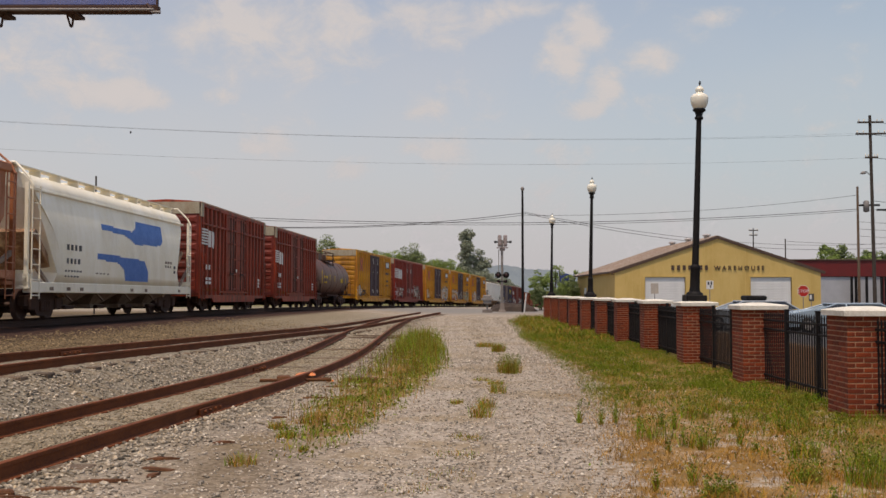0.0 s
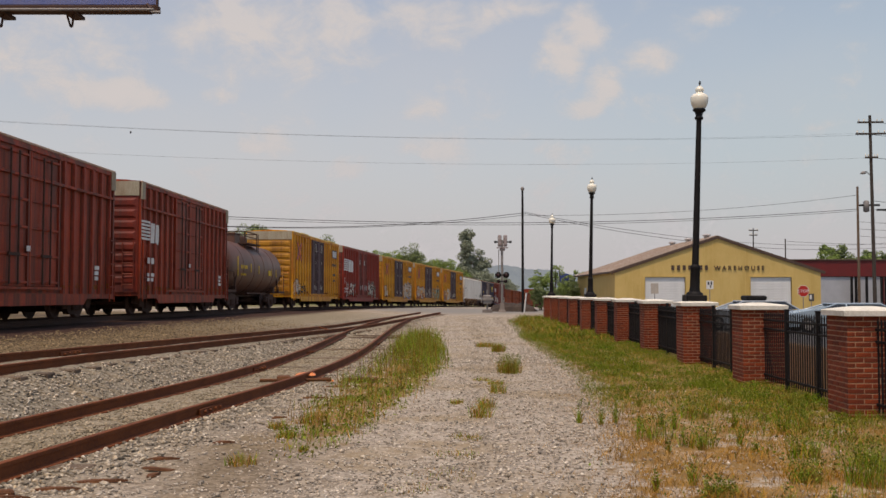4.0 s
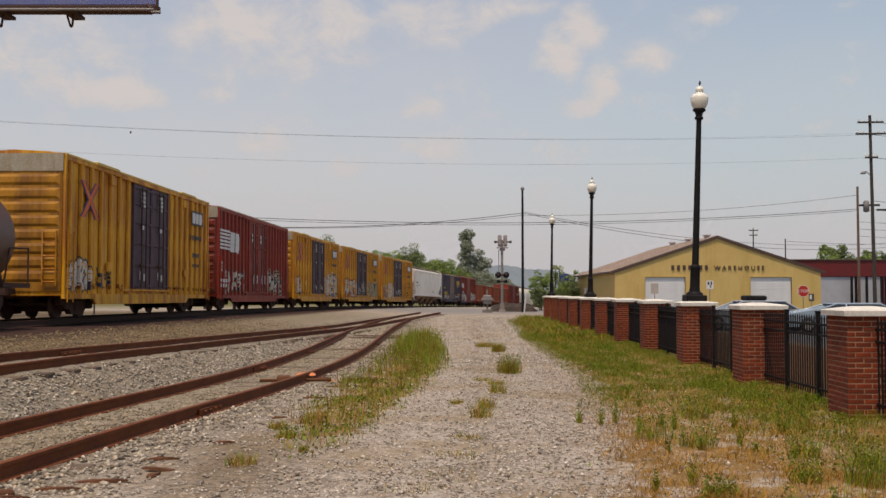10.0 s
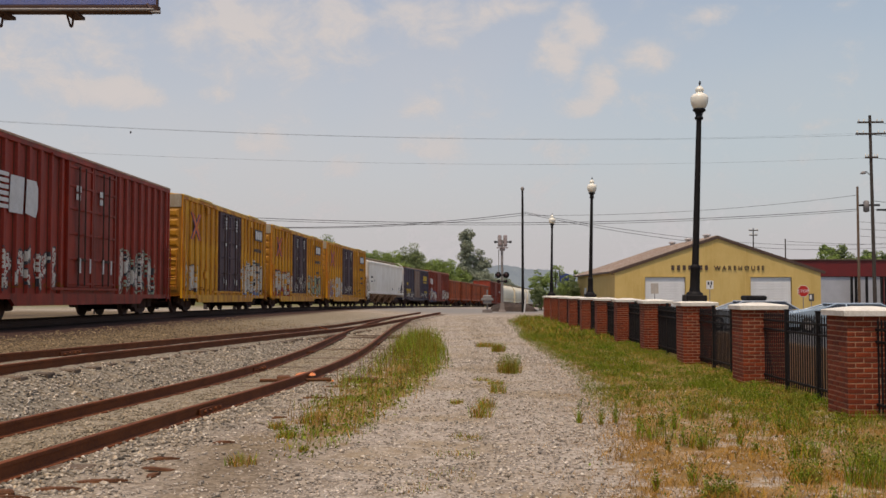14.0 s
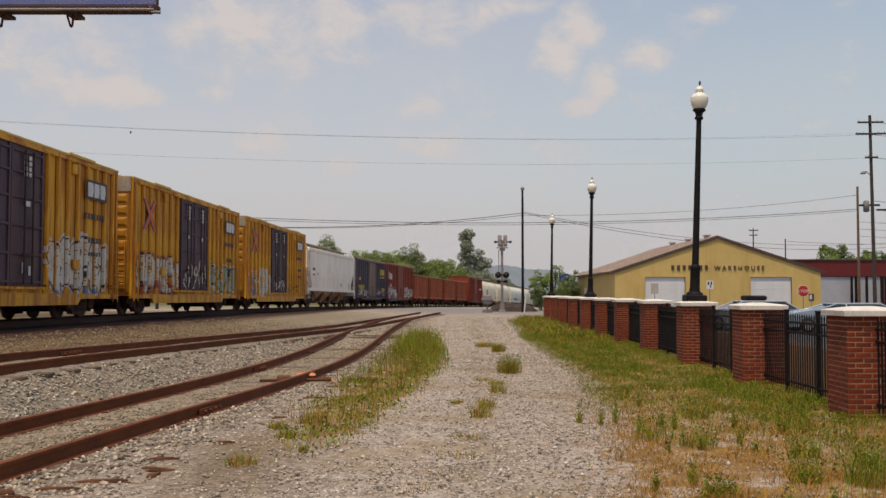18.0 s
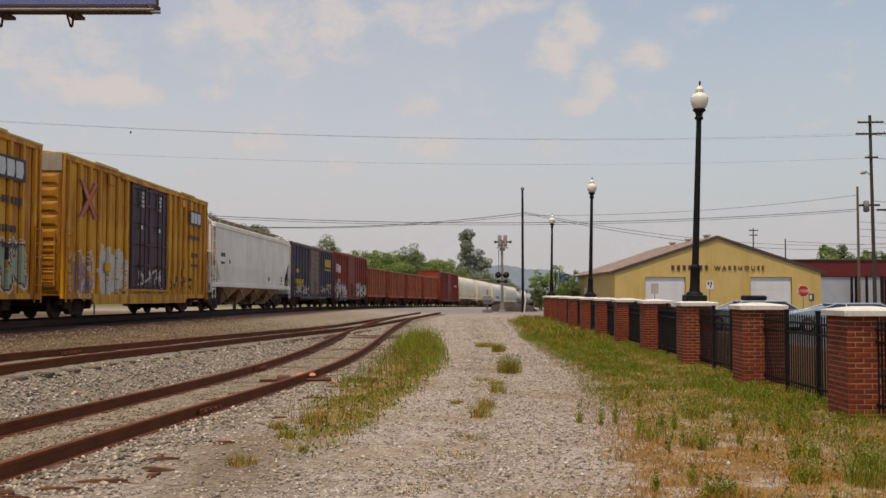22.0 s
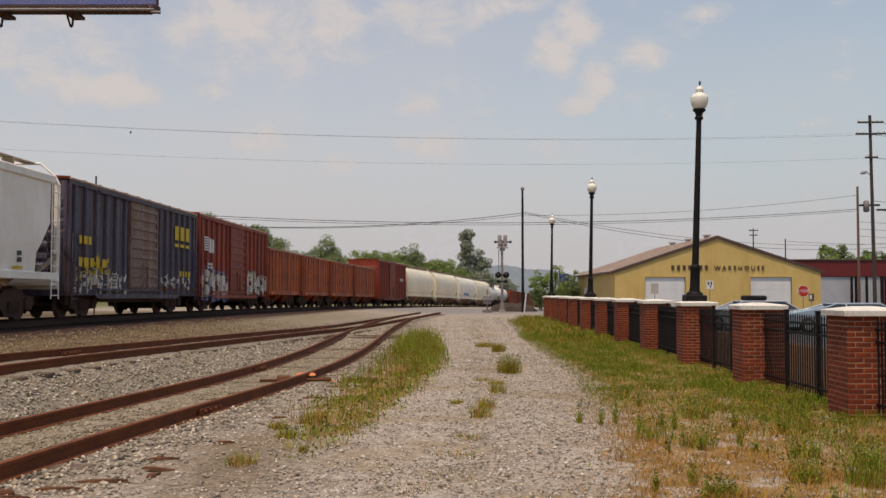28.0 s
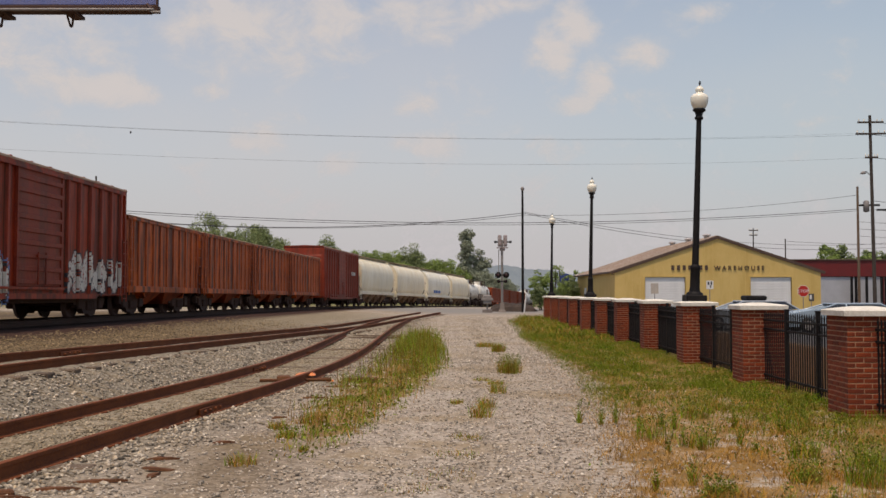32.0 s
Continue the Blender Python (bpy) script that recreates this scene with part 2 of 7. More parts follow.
def build_ground():
    ys = [-3000, -800, -300, -120, -60, -30, -14]
    y = -8.0
    while y < 320:
        ys.append(y)
        y += 0.22 if y < 40 else (0.5 if y < 90 else (1.2 if y < 200 else 6))
    ys += [360, 420, 520, 690, 900, 1500, 2600, 4200]
    xs = [-4000, -1500, -600, -260, -130, -80, -50, -34, -26]
    x = -21.0
    while x < 14:
        xs.append(x)
        x += 0.22 if -9 < x < 8 else 0.45
    xs += [15, 17, 20, 24, 30, 40, 56, 80, 130, 260, 600, 1500, 4000]
    X, Y = np.meshgrid(np.array(xs), np.array(ys))
    Z = ground_z(X, Y)
    rng = np.random.RandomState(3)
    near = (np.abs(X) < 14) & (Y > -8) & (Y < 90)
    ruts = 0.03 * np.exp(-((X - 0.35 - 0.03 * Y) / 0.35) ** 2) + 0.03 * np.exp(-((X - 1.75 - 0.03 * Y) / 0.35) ** 2)
    Z = Z + near * (rng.uniform(-0.012, 0.012, X.shape) - ruts * (Y < 70))
    nx, ny = len(xs), len(ys)
    v = np.stack([X, Y, Z], -1).reshape(-1, 3)
    idx = np.arange(nx * ny).reshape(ny, nx)
    f = np.stack([idx[:-1, :-1], idx[:-1, 1:], idx[1:, 1:], idx[1:, :-1]], -1).reshape(-1, 4)
    me = bpy.data.meshes.new("ground")
    me.from_pydata(v.tolist(), [], f.tolist())
    me.polygons.foreach_set("use_smooth", [True] * len(f))
    grass = np.maximum(right_grass(X, Y) * (0.74 + 0.26 * edge(Y, 13, 18)), 0.8 * weed_strip(X, Y))
    far_green = np.maximum(edge(Y, 260, 420), edge(main_x(Y) - 300 - X, 0, 100))
    far_green = np.maximum(far_green, edge(X, 60, 90) * edge(Y, 100, 140))
    tan = np.maximum(0.75 * edge(0.95 - np.abs(X - siding_x(Y)), 0, 0.25) * (Y < 62), 0.0)
    tan = np.maximum(tan, edge(second_x(Y) - 1.9 - X, 0, 1.0) * edge(X - main_x(Y) - 2.3, 0, 0.8) * edge(-Y, -75, -60))
    road = edge(Y, 74, 86) * edge(-Y, -110, -104) * edge(X - main_x(Y), -3, 0)
    lot = edge(X - (10.4 + 0.02 * Y), 0, 0.6) * edge(Y, 5, 6)
    ballast = edge(siding_x(Y) + 1.9 - X, 0, 0.9) * (1 - tan) * edge(-Y, -72, -60)
    attr = me.color_attributes.new("zone", 'FLOAT_COLOR', 'POINT')
    col = np.stack([np.maximum(grass * (1 - lot), far_green), tan, ballast, np.ones_like(X)], -1)
    attr.data.foreach_set("color", col.reshape(-1))
    attr = me.color_attributes.new("paving", 'FLOAT_COLOR', 'POINT')
    col = np.stack([road, lot * (1 - far_green), far_green, np.ones_like(X)], -1)
    attr.data.foreach_set("color", col.reshape(-1))
    attr = me.color_attributes.new("bed", 'FLOAT_COLOR', 'POINT')
    oily = edge(3.75 - np.abs(X - main_x(Y)), 0, 0.9) * (Y > -300) * (Y < 330)
    mulch = edge(X - (5.6 + 0.02 * Y), 0, 0.4) * (1 - lot) * edge(Y, 5, 6) * edge(-Y, -76, -70)
    berm = edge(second_x(Y) - 1.2 - X, 0, 0.8) * edge(X - main_x(Y) - 2.3, 0, 0.8) * edge(-Y, -48, -30)
    berm = np.maximum(berm, edge(main_x(Y) - 2.4 - X, 0, 0.8) * edge(X - main_x(Y) + 260, 0, 60) * edge(-Y, -110, -80))
    col = np.stack([oily, mulch, np.maximum(berm, 0.8 * soil_patch(X, Y)), np.ones_like(X)], -1)
    attr.data.foreach_set("color", col.reshape(-1))
    me.materials.append(ground_material())
    ob = new("ground", me)
    return tagged(ob, "pale grey gravel yard with worn wheel ruts and weeds", "ground", kind="structure")


def ground_material():
    m = bpy.data.materials.new("gravel_and_soil")
    m.use_nodes = True
    nt = m.node_tree
    N, L = nt.nodes, nt.links
    b = N["Principled BSDF"]
    tc = N.new("ShaderNodeTexCoord")

    def tex(kind, sc, detail=6.0):
        t = N.new(kind)
        t.inputs["Scale"].default_value = sc
        if kind == "ShaderNodeTexNoise":
            t.inputs["Detail"].default_value = detail
            t.inputs["Roughness"].default_value = 0.65
        L.new(tc.outputs["Object"], t.inputs["Vector"])
        return t

    def ramp(src, lo, hi):
        r = N.new("ShaderNodeMapRange")
        r.interpolation_type = 'SMOOTHSTEP'
        r.inputs["From Min"].default_value, r.inputs["From Max"].default_value = lo, hi
        L.new(src, r.inputs["Value"])
        return r.outputs[0]

    def mix(fac, a, c):
        x = N.new("ShaderNodeMix")
        x.data_type = 'RGBA'
        for sock, val in ((x.inputs[0], fac), (x.inputs[6], a), (x.inputs[7], c)):
            if isinstance(val, (int, float)):
                sock.default_value = val
            elif isinstance(val, tuple):
                sock.default_value = (*val[:3], 1)
            else:
                L.new(val, sock)
        return x.outputs[2]

    def maths(op, a, c):
        x = N.new("ShaderNodeMath")
        x.operation = op
        x.use_clamp = True
        for sock, val in zip(x.inputs, (a, c)):
            if isinstance(val, (int, float)):
                sock.default_value = val
            else:
                L.new(val, sock)
        return x.outputs[0]

    def blend(a, c):
        x = N.new("ShaderNodeMath")
        x.operation = 'MULTIPLY_ADD'
        L.new(c, x.inputs[0])
        x.inputs[1].default_value = 1.9
        y = N.new("ShaderNodeMath")
        y.operation, y.inputs[1].default_value = 'SUBTRACT', 1.02
        L.new(a, y.inputs[0])
        L.new(y.outputs[0], x.inputs[2])
        return x.outputs[0]

    big, mid, fine = tex("ShaderNodeTexNoise", 0.35).outputs["Fac"], tex("ShaderNodeTexNoise", 2.2).outputs["Fac"], tex("ShaderNodeTexNoise", 24).outputs["Fac"]
    vor = tex("ShaderNodeTexVoronoi", 26)
    sepv = N.new("ShaderNodeSeparateColor")
    L.new(vor.outputs["Color"], sepv.inputs[0])
    stone = ramp(sepv.outputs[0], 0.0, 1.0)
    z = N.new("ShaderNodeVertexColor")
    z.layer_name = "zone"
    sz = N.new("ShaderNodeSeparateColor")
    L.new(z.outputs[0], sz.inputs[0])
    pv = N.new("ShaderNodeVertexColor")
    pv.layer_name = "paving"
    sp = N.new("ShaderNodeSeparateColor")
    L.new(pv.outputs[0], sp.inputs[0])
    gravel = mix(stone, (0.21, 0.175, 0.14), (0.43, 0.375, 0.315))
    gravel = mix(ramp(fine, 0.45, 0.8), gravel, (0.46, 0.42, 0.37))
    gravel = mix(maths('MULTIPLY', ramp(mid, 0.5, 0.72), 0.55), gravel, (0.2, 0.145, 0.095))
    gravel = mix(maths('MULTIPLY', ramp(big, 0.48, 0.62), 0.75), gravel, (0.26, 0.2, 0.13))
    bal = mix(stone, (0.115, 0.095, 0.07), (0.29, 0.255, 0.205))
    bal = mix(maths('MULTIPLY', ramp(mid, 0.48, 0.66), 0.7), bal, (0.22, 0.17, 0.115))
    col = mix(sz.outputs[2], gravel, bal)
    tan = mix(stone, (0.16, 0.13, 0.09), (0.28, 0.24, 0.18))
    col = mix(sz.outputs[1], col, tan)
    dry = mix(ramp(mid, 0.35, 0.65), (0.28, 0.175, 0.085), (0.19, 0.125, 0.065))
    dry = mix(maths('MULTIPLY', ramp(fine, 0.46, 0.72), 0.8), dry, (0.33, 0.245, 0.145))
    gfac = ramp(blend(sz.outputs[0], mid), 0.38, 0.72)
    col = mix(gfac, col, dry)
    col = mix(sp.outputs[0], col, mix(fine, (0.18, 0.17, 0.155), (0.25, 0.235, 0.22)))
    col = mix(sp.outputs[1], col, mix(fine, (0.06, 0.06, 0.06), (0.1, 0.098, 0.095)))
    col = mix(sp.outputs[2], col, mix(mid, (0.07, 0.08, 0.03), (0.14, 0.13, 0.06)))
    bd = N.new("ShaderNodeVertexColor")
    bd.layer_name = "bed"
    sb = N.new("ShaderNodeSeparateColor")
    L.new(bd.outputs[0], sb.inputs[0])
    col = mix(sb.outputs[2], col, mix(stone, (0.085, 0.06, 0.036), (0.18, 0.135, 0.088)))
    col = mix(sb.outputs[0], col, mix(stone, (0.028, 0.014, 0.011), (0.062, 0.036, 0.027)))
    col = mix(sb.outputs[1], col, mix(mid, (0.055, 0.029, 0.014), (0.1, 0.054, 0.025)))
    rich = N.new("ShaderNodeHueSaturation")
    rich.inputs["Saturation"].default_value = 1.2
    L.new(col, rich.inputs["Color"])
    L.new(rich.outputs[0], b.inputs["Base Color"])
    b.inputs["Roughness"].default_value = 0.95
    b.inputs["Specular IOR Level"].default_value = 0.2
    bp = N.new("ShaderNodeBump")
    bp.inputs["Strength"].default_value, bp.inputs["Distance"].default_value = 0.3, 0.02
    L.new(maths('ADD', vor.outputs["Distance"], fine), bp.inputs["Height"])
    L.new(bp.outputs[0], b.inputs["Normal"])
    return m


build_ground()


# ---- tracks ----
def rail_mesh(name, line, side, top):
    """line: y values; a flat-bottomed rail along them, side metres from the centre."""
    g = G()
    prof = [(-0.075, -0.17), (0.075, -0.17), (0.075, -0.155), (0.012, -0.13), (0.012, -0.045), (0.036, -0.035), (0.036, -0.004), (0.03, 0.0),
            (-0.03, 0.0), (-0.036, -0.004), (-0.036, -0.035), (-0.012, -0.045), (-0.012, -0.13), (-0.075, -0.155)]
    rings = []
    pts = [Vector(p) for p in line]
    for i, p in enumerate(pts):
        d = (pts[min(i + 1, len(pts) - 1)] - pts[max(i - 1, 0)])
        d.z = 0
        d.normalize()
        n = Vector((d.y, -d.x, 0))
        rings.append([tuple(p + n * (side + a) + Vector((0, 0, b))) for a, b in prof])
    g.loft(rings)
    return g


def track(name, label, pts, tie_step, tie_z, metal):
    t = thing(name, label, "railway track", kind="structure")
    for side in (-0.755, 0.755):
        part("rail", rail_mesh("rail", pts, side, 0), metal, t)
    return t


TIE_ME = G().box(-1.28, 1.28, -0.115, 0.115, -0.18, 0.0, 0.012).mesh("tie", TIE)


def lay_ties(parent, line, step, rng, drop=0.165, keep=1.0):
    pts = [Vector(p) for p in line]
    d, last = 0.0, -9.0
    for p, q in zip(pts, pts[1:]):
        if d - last >= step:
            last = d
            if rng.random() < keep:
                w = q - p
                ang = math.degrees(math.atan2(w.y, w.x)) - 90 + rng.uniform(-2, 2)
                part("tie", TIE_ME, None, parent, m=pose(p.x + rng.uniform(-.06, .06), p.y, p.z - drop - rng.uniform(0, 0.025), rng.uniform(-1, 1), rng.uniform(-0.8, .8), ang))
        d += (q - p).length


MAIN = [main_at(s) for s in np.arange(-210, 400, 2.0)]
SECOND = [Vector((float(second_x(y)), float(y), float(second_z(y)))) for y in np.arange(-18, 78, 1.0)]
SIDING = [Vector((float(siding_x(y)), float(y), float(siding_z(y)))) for y in np.arange(-18, 65, 0.5)]
main_track = track("main_track", "rusty-sided main line rails on dark ballast", MAIN, 0.55, 0, STEELDARK)
second_track = track("second_track", "rusty brown yard rails sunk in grey ballast", SECOND, 0.55, 0, RUSTRAIL)
far_track = track("far_track", "rusty rails of a track beyond the main line", [main_at(s) + Vector((-5.2, 0, -0.25)) for s in np.arange(-60, 90, 3.0)], 0.55, 0, RUSTRAIL)
siding_track = track("siding_track", "rusty brown siding rails with rotten ties", SIDING, 0.55, 0, RUSTRAIL)
_rng = random.Random(5)


def fine(line, n):
    out = []
    for p, q in zip(line, line[1:]):
        out += [p.lerp(q, i / n) for i in range(n)]
    return out


lay_ties(siding_track, fine(SIDING, 2), 0.54, _rng, 0.15, 0.18)
lay_ties(second_track, fine(SECOND, 4), 0.54, _rng, 0.145)
# ---- the train ----
V0, V1, V2 = 5.7953, -0.00328, -0.000564


def run_of(t):
    u = t - 16.0
    return V0 * u + V1 * u * u / 2 + V2 * u ** 3 / 6


TRAIN = []                                    # (car, place along the line at 16 s, half the truck spacing)
WHEELS = []
POSTS = {}


def car_paint(name, base, dark, light, rust=(0.16, 0.06, 0.035), amount=0.6, along=1.1, blotch=None, rough=0.6, worn=0.45):
    pale = tuple(0.75 * q + 0.25 * (sum(base) / 3 + 0.08) for q in light)
    return mat(name, [base, dark, light], rough, 0, 0.9, 18, 0.15, 0.006, streak=(rust, amount, along, 0, 1), blotch=blotch, fade=(tuple(1.12 * q for q in pale), worn, along * 1.7))


YELLOW = car_paint("faded_yellow_car_paint", (0.76, 0.425, 0.145), (0.66, 0.34, 0.105), (0.79, 0.49, 0.21), (0.36, 0.12, 0.045), 0.85, 2.3)
# end paints: side colours darkened for the shade between cars, with rust streaks
REDEND = car_paint("shaded_red_end", (0.17, 0.038, 0.03), (0.12, 0.03, 0.025), (0.22, 0.06, 0.045), (0.06, 0.022, 0.018), 0.8)
YELLOWEND = car_paint("shaded_yellow_end", (0.43, 0.21, 0.06), (0.35, 0.16, 0.045), (0.48, 0.26, 0.09), (0.15, 0.075, 0.035), 0.75)
NSRED = car_paint("brown_red_car_paint", (0.335, 0.056, 0.042), (0.245, 0.044, 0.034), (0.36, 0.085, 0.063), (0.12, 0.035, 0.028), 0.7, 2.4, worn=0.35)
RED2 = car_paint("faded_red_car_paint", (0.37, 0.063, 0.04), (0.26, 0.047, 0.032), (0.4, 0.105, 0.066), (0.095, 0.03, 0.022), 0.9, 2.8, worn=0.4)
DOORBLACK = car_paint("blue_black_door", (0.062, 0.036, 0.05), (0.045, 0.027, 0.038), (0.085, 0.055, 0.068), (0.12, 0.06, 0.05), 0.45, 2.0, worn=0.22)
DARKBLUE = car_paint("dark_blue_car_paint", (0.045, 0.042, 0.08), (0.03, 0.027, 0.05), (0.13, 0.12, 0.15), (0.045, 0.024, 0.022), 0.9, 3.4, blotch=((0.2, 0.17, 0.16), 0.64, 2.8), worn=0.55)
GREYDOOR = car_paint("weathered_grey_door", (0.2, 0.14, 0.115), (0.13, 0.09, 0.08), (0.27, 0.21, 0.175), (0.16, 0.075, 0.045), 0.8, 2.2, worn=0.6)
BROWNBOX = car_paint("brown_boxcar_paint", (0.26, 0.062, 0.045), (0.19, 0.046, 0.035), (0.31, 0.09, 0.065), (0.1, 0.035, 0.025), 0.6, 2.2, worn=0.3)
ORANGERUST = car_paint("orange_rust_plate", (0.6, 0.13, 0.046), (0.36, 0.078, 0.036), (0.7, 0.2, 0.08), (0.09, 0.032, 0.024), 1.0, 3.6, worn=0.45)
DARKRUST = car_paint("dark_rust_plate", (0.32, 0.078, 0.04), (0.23, 0.055, 0.032), (0.38, 0.11, 0.055), (0.06, 0.028, 0.022), 0.7, 1.4)
HOPWHITE = car_paint("white_hopper_paint", (0.9, 0.84, 0.7), (0.85, 0.78, 0.63), (0.92, 0.87, 0.76), (0.55, 0.48, 0.38), 0.25, 0.7, rough=0.45)
HOPGREY = car_paint("pale_grey_hopper_paint", (0.84, 0.785, 0.7), (0.77, 0.71, 0.625), (0.87, 0.82, 0.75), (0.55, 0.48, 0.38), 0.25, 0.7, rough=0.45)
HOPCREAM = car_paint("cream_hopper_paint", (0.9, 0.8, 0.62), (0.85, 0.74, 0.55), (0.92, 0.84, 0.69), (0.55, 0.48, 0.38), 0.25, 0.7, rough=0.45)
BAYBROWN = car_paint("stained_hopper_bay", (0.5, 0.33, 0.21), (0.34, 0.2, 0.13), (0.6, 0.46, 0.34), (0.1, 0.05, 0.035), 0.8, 1.4)
FADEDBROWN = car_paint("sun_faded_brown_paint", (0.42, 0.2, 0.13), (0.34, 0.15, 0.1), (0.48, 0.27, 0.19), (0.2, 0.08, 0.05), 0.5, 1.2)
BAYDARK = car_paint("dark_brown_bay", (0.26, 0.2, 0.15), (0.18, 0.13, 0.1), (0.32, 0.26, 0.2), (0.1, 0.055, 0.04), 0.7, 1.4)
TANKBROWN = mat("sooty_tank_paint", [(0.09, 0.05, 0.041), (0.12, 0.066, 0.05), (0.068, 0.04, 0.034)], 0.5, 0, 0.8, 14, 0.12, 0.005, streak=((0.15, 0.08, 0.06), 0.5, 1.0, 0, 1))
TANKWHITE = mat("white_tank_paint", [(0.8, 0.77, 0.7), (0.72, 0.68, 0.6), (0.82, 0.8, 0.75)], 0.4, 0, 0.8, 14, 0.08, 0.005, streak=((0.4, 0.33, 0.26), 0.4, 1.0, 0, 1))
WHITEMARK = mat("white_stencil_paint", [(0.7, 0.68, 0.65), (0.6, 0.58, 0.55), (0.74, 0.73, 0.7)], 0.7, 0, 3, 25, 0.0)
ENDCAPWHITE = mat("weathered_white_band", [(0.36, 0.32, 0.25), (0.29, 0.25, 0.19), (0.43, 0.39, 0.32)], 0.7, 0, 1.5, 20, 0.1, streak=((0.2, 0.13, 0.08), 0.5, 1.5, 0, 1))
BLUEMARK = mat("blue_stencil_paint", [(0.12, 0.21, 0.46), (0.1, 0.18, 0.4), (0.16, 0.26, 0.5)], 0.55, 0, 3, 25, 0.0)
NAVYMARK = mat("navy_stencil_paint", [(0.07, 0.06, 0.16), (0.055, 0.05, 0.12), (0.1, 0.09, 0.2)], 0.6, 0, 3, 25, 0.0)
REDMARK = mat("red_stencil_paint", [(0.7, 0.17, 0.05), (0.62, 0.14, 0.05), (0.74, 0.22, 0.08)], 0.6, 0, 3, 25, 0.0)
YELLOWMARK = mat("yellow_stencil_paint", [(0.62, 0.42, 0.06), (0.54, 0.36, 0.05), (0.66, 0.47, 0.1)], 0.6, 0, 3, 25, 0.0)
DARKMARK = mat("dark_stencil_paint", [(0.035, 0.032, 0.035), (0.05, 0.046, 0.048)], 0.6, 0, 3, 25, 0.0)
PALEGRAF = mat("pale_spray_paint", [(0.66, 0.62, 0.55), (0.55, 0.5, 0.43), (0.72, 0.69, 0.63)], 0.6, 0, 2, 20, 0.0)
PINKGRAF = mat("faded_red_spray_paint", [(0.42, 0.14, 0.11), (0.36, 0.11, 0.09), (0.5, 0.22, 0.18)], 0.6, 0, 2, 20, 0.0)
PURPLEGRAF = mat("washed_purple_spray_paint", [(0.28, 0.2, 0.24), (0.22, 0.16, 0.2), (0.36, 0.29, 0.3)], 0.6, 0, 2, 20, 0.0)
GREENGRAF = mat("pale_green_spray_paint", [(0.36, 0.42, 0.32), (0.3, 0.36, 0.28), (0.42, 0.47, 0.38)], 0.6, 0, 2, 20, 0.0)


# paler yellow for roof edges, with their sunlit look painted in
LITYELLOW = mat("sunlit_yellow_edge", [(0.7, 0.52, 0.24), (0.62, 0.45, 0.2), (0.74, 0.58, 0.32)], 0.6, 0, 2, 25, 0.0)
DARKSTRIP = mat("dark_brown_strip", [(0.075, 0.035, 0.02), (0.05, 0.026, 0.017), (0.11, 0.05, 0.028)], 0.85, 0, 3, 30, 0.2)
# pale rim colour: the light along top edges is put into the paint
LITRIM = mat("lit_rim", [(0.5, 0.38, 0.3), (0.36, 0.22, 0.16), (0.58, 0.48, 0.4)], 0.9, 0, 1.5, 20, 0.2)


def wheelset_mesh():
    g = G()
    for y in (-0.755, 0.755):
        s = 1 if y > 0 else -1
        g.lathe([(0.49, y - s * 0.045), (0.49, y - s * 0.045), (0.46, y - s * 0.03), (0.45, y + s * 0.06), (0.37, y + s * 0.06), (0.34, y + s * 0.02), (0.16, y + s * 0.02), (0.13, y + s * 0.08), (0.02, y + s * 0.08)], 20, (0, 0, 0), 'y')
    g.cyl((0, -0.95, 0), (0, 0.95, 0), 0.08, n=8)
    for k in range(3):                          # chalk-worn scuffs on the rim
        a = k * 2.1
        g.box(0.39 * math.cos(a) - 0.03, 0.39 * math.cos(a) + 0.03, -0.825, -0.81, 0.39 * math.sin(a) - 0.03, 0.39 * math.sin(a) + 0.03)
    return g.mesh("wheelset", WHEELSTEEL)


def frame_mesh():
    g = G()
    top = [(-1.3, 0.44), (-1.3, 0.7), (-0.75, 0.72), (-0.5, 0.86), (0.5, 0.86), (0.75, 0.72), (1.3, 0.7), (1.3, 0.44), (0.72, 0.4), (0.46, 0.14), (-0.46, 0.14), (-0.72, 0.4)]
    g.prism(top, -0.09, 0.09, 'y')
    for x in (-0.875, 0.875):
        g.box(x - 0.2, x + 0.2, -0.16, 0.1, 0.3, 0.66, 0.04)
    for x in (-0.24, -0.08, 0.08, 0.24):
        g.lathe([(0.07, 0.26), (0.085, 0.35), (0.07, 0.42), (0.085, 0.5), (0.07, 0.56)], 8, (x, -0.1, 0), 'z')
    return g.mesh("side_frame", STEELDARK)


WHEEL_ME, FRAME_ME = wheelset_mesh(), frame_mesh()
BOLSTER_ME = G().box(-0.2, 0.2, -1.0, 1.0, 0.42, 0.72, 0.03).box(-0.42, -0.32, -0.85, 0.85, 0.22, 0.5).box(0.32, 0.42, -0.85, 0.85, 0.22, 0.5).box(-1.2, 1.2, -0.2, 0.2, 0.5, 0.66).mesh("bolster", STEELDARK)
COUPLER_ME = G().box(0, 0.62, -0.09, 0.09, 0.76, 0.94, 0.02).box(0.5, 0.82, -0.16, 0.16, 0.68, 1.0, 0.05).pipe([(0.25, -0.3, 0.72), (0.5, -0.34, 0.52), (0.8, -0.3, 0.44)], 0.03).mesh("coupler", STEELDARK)


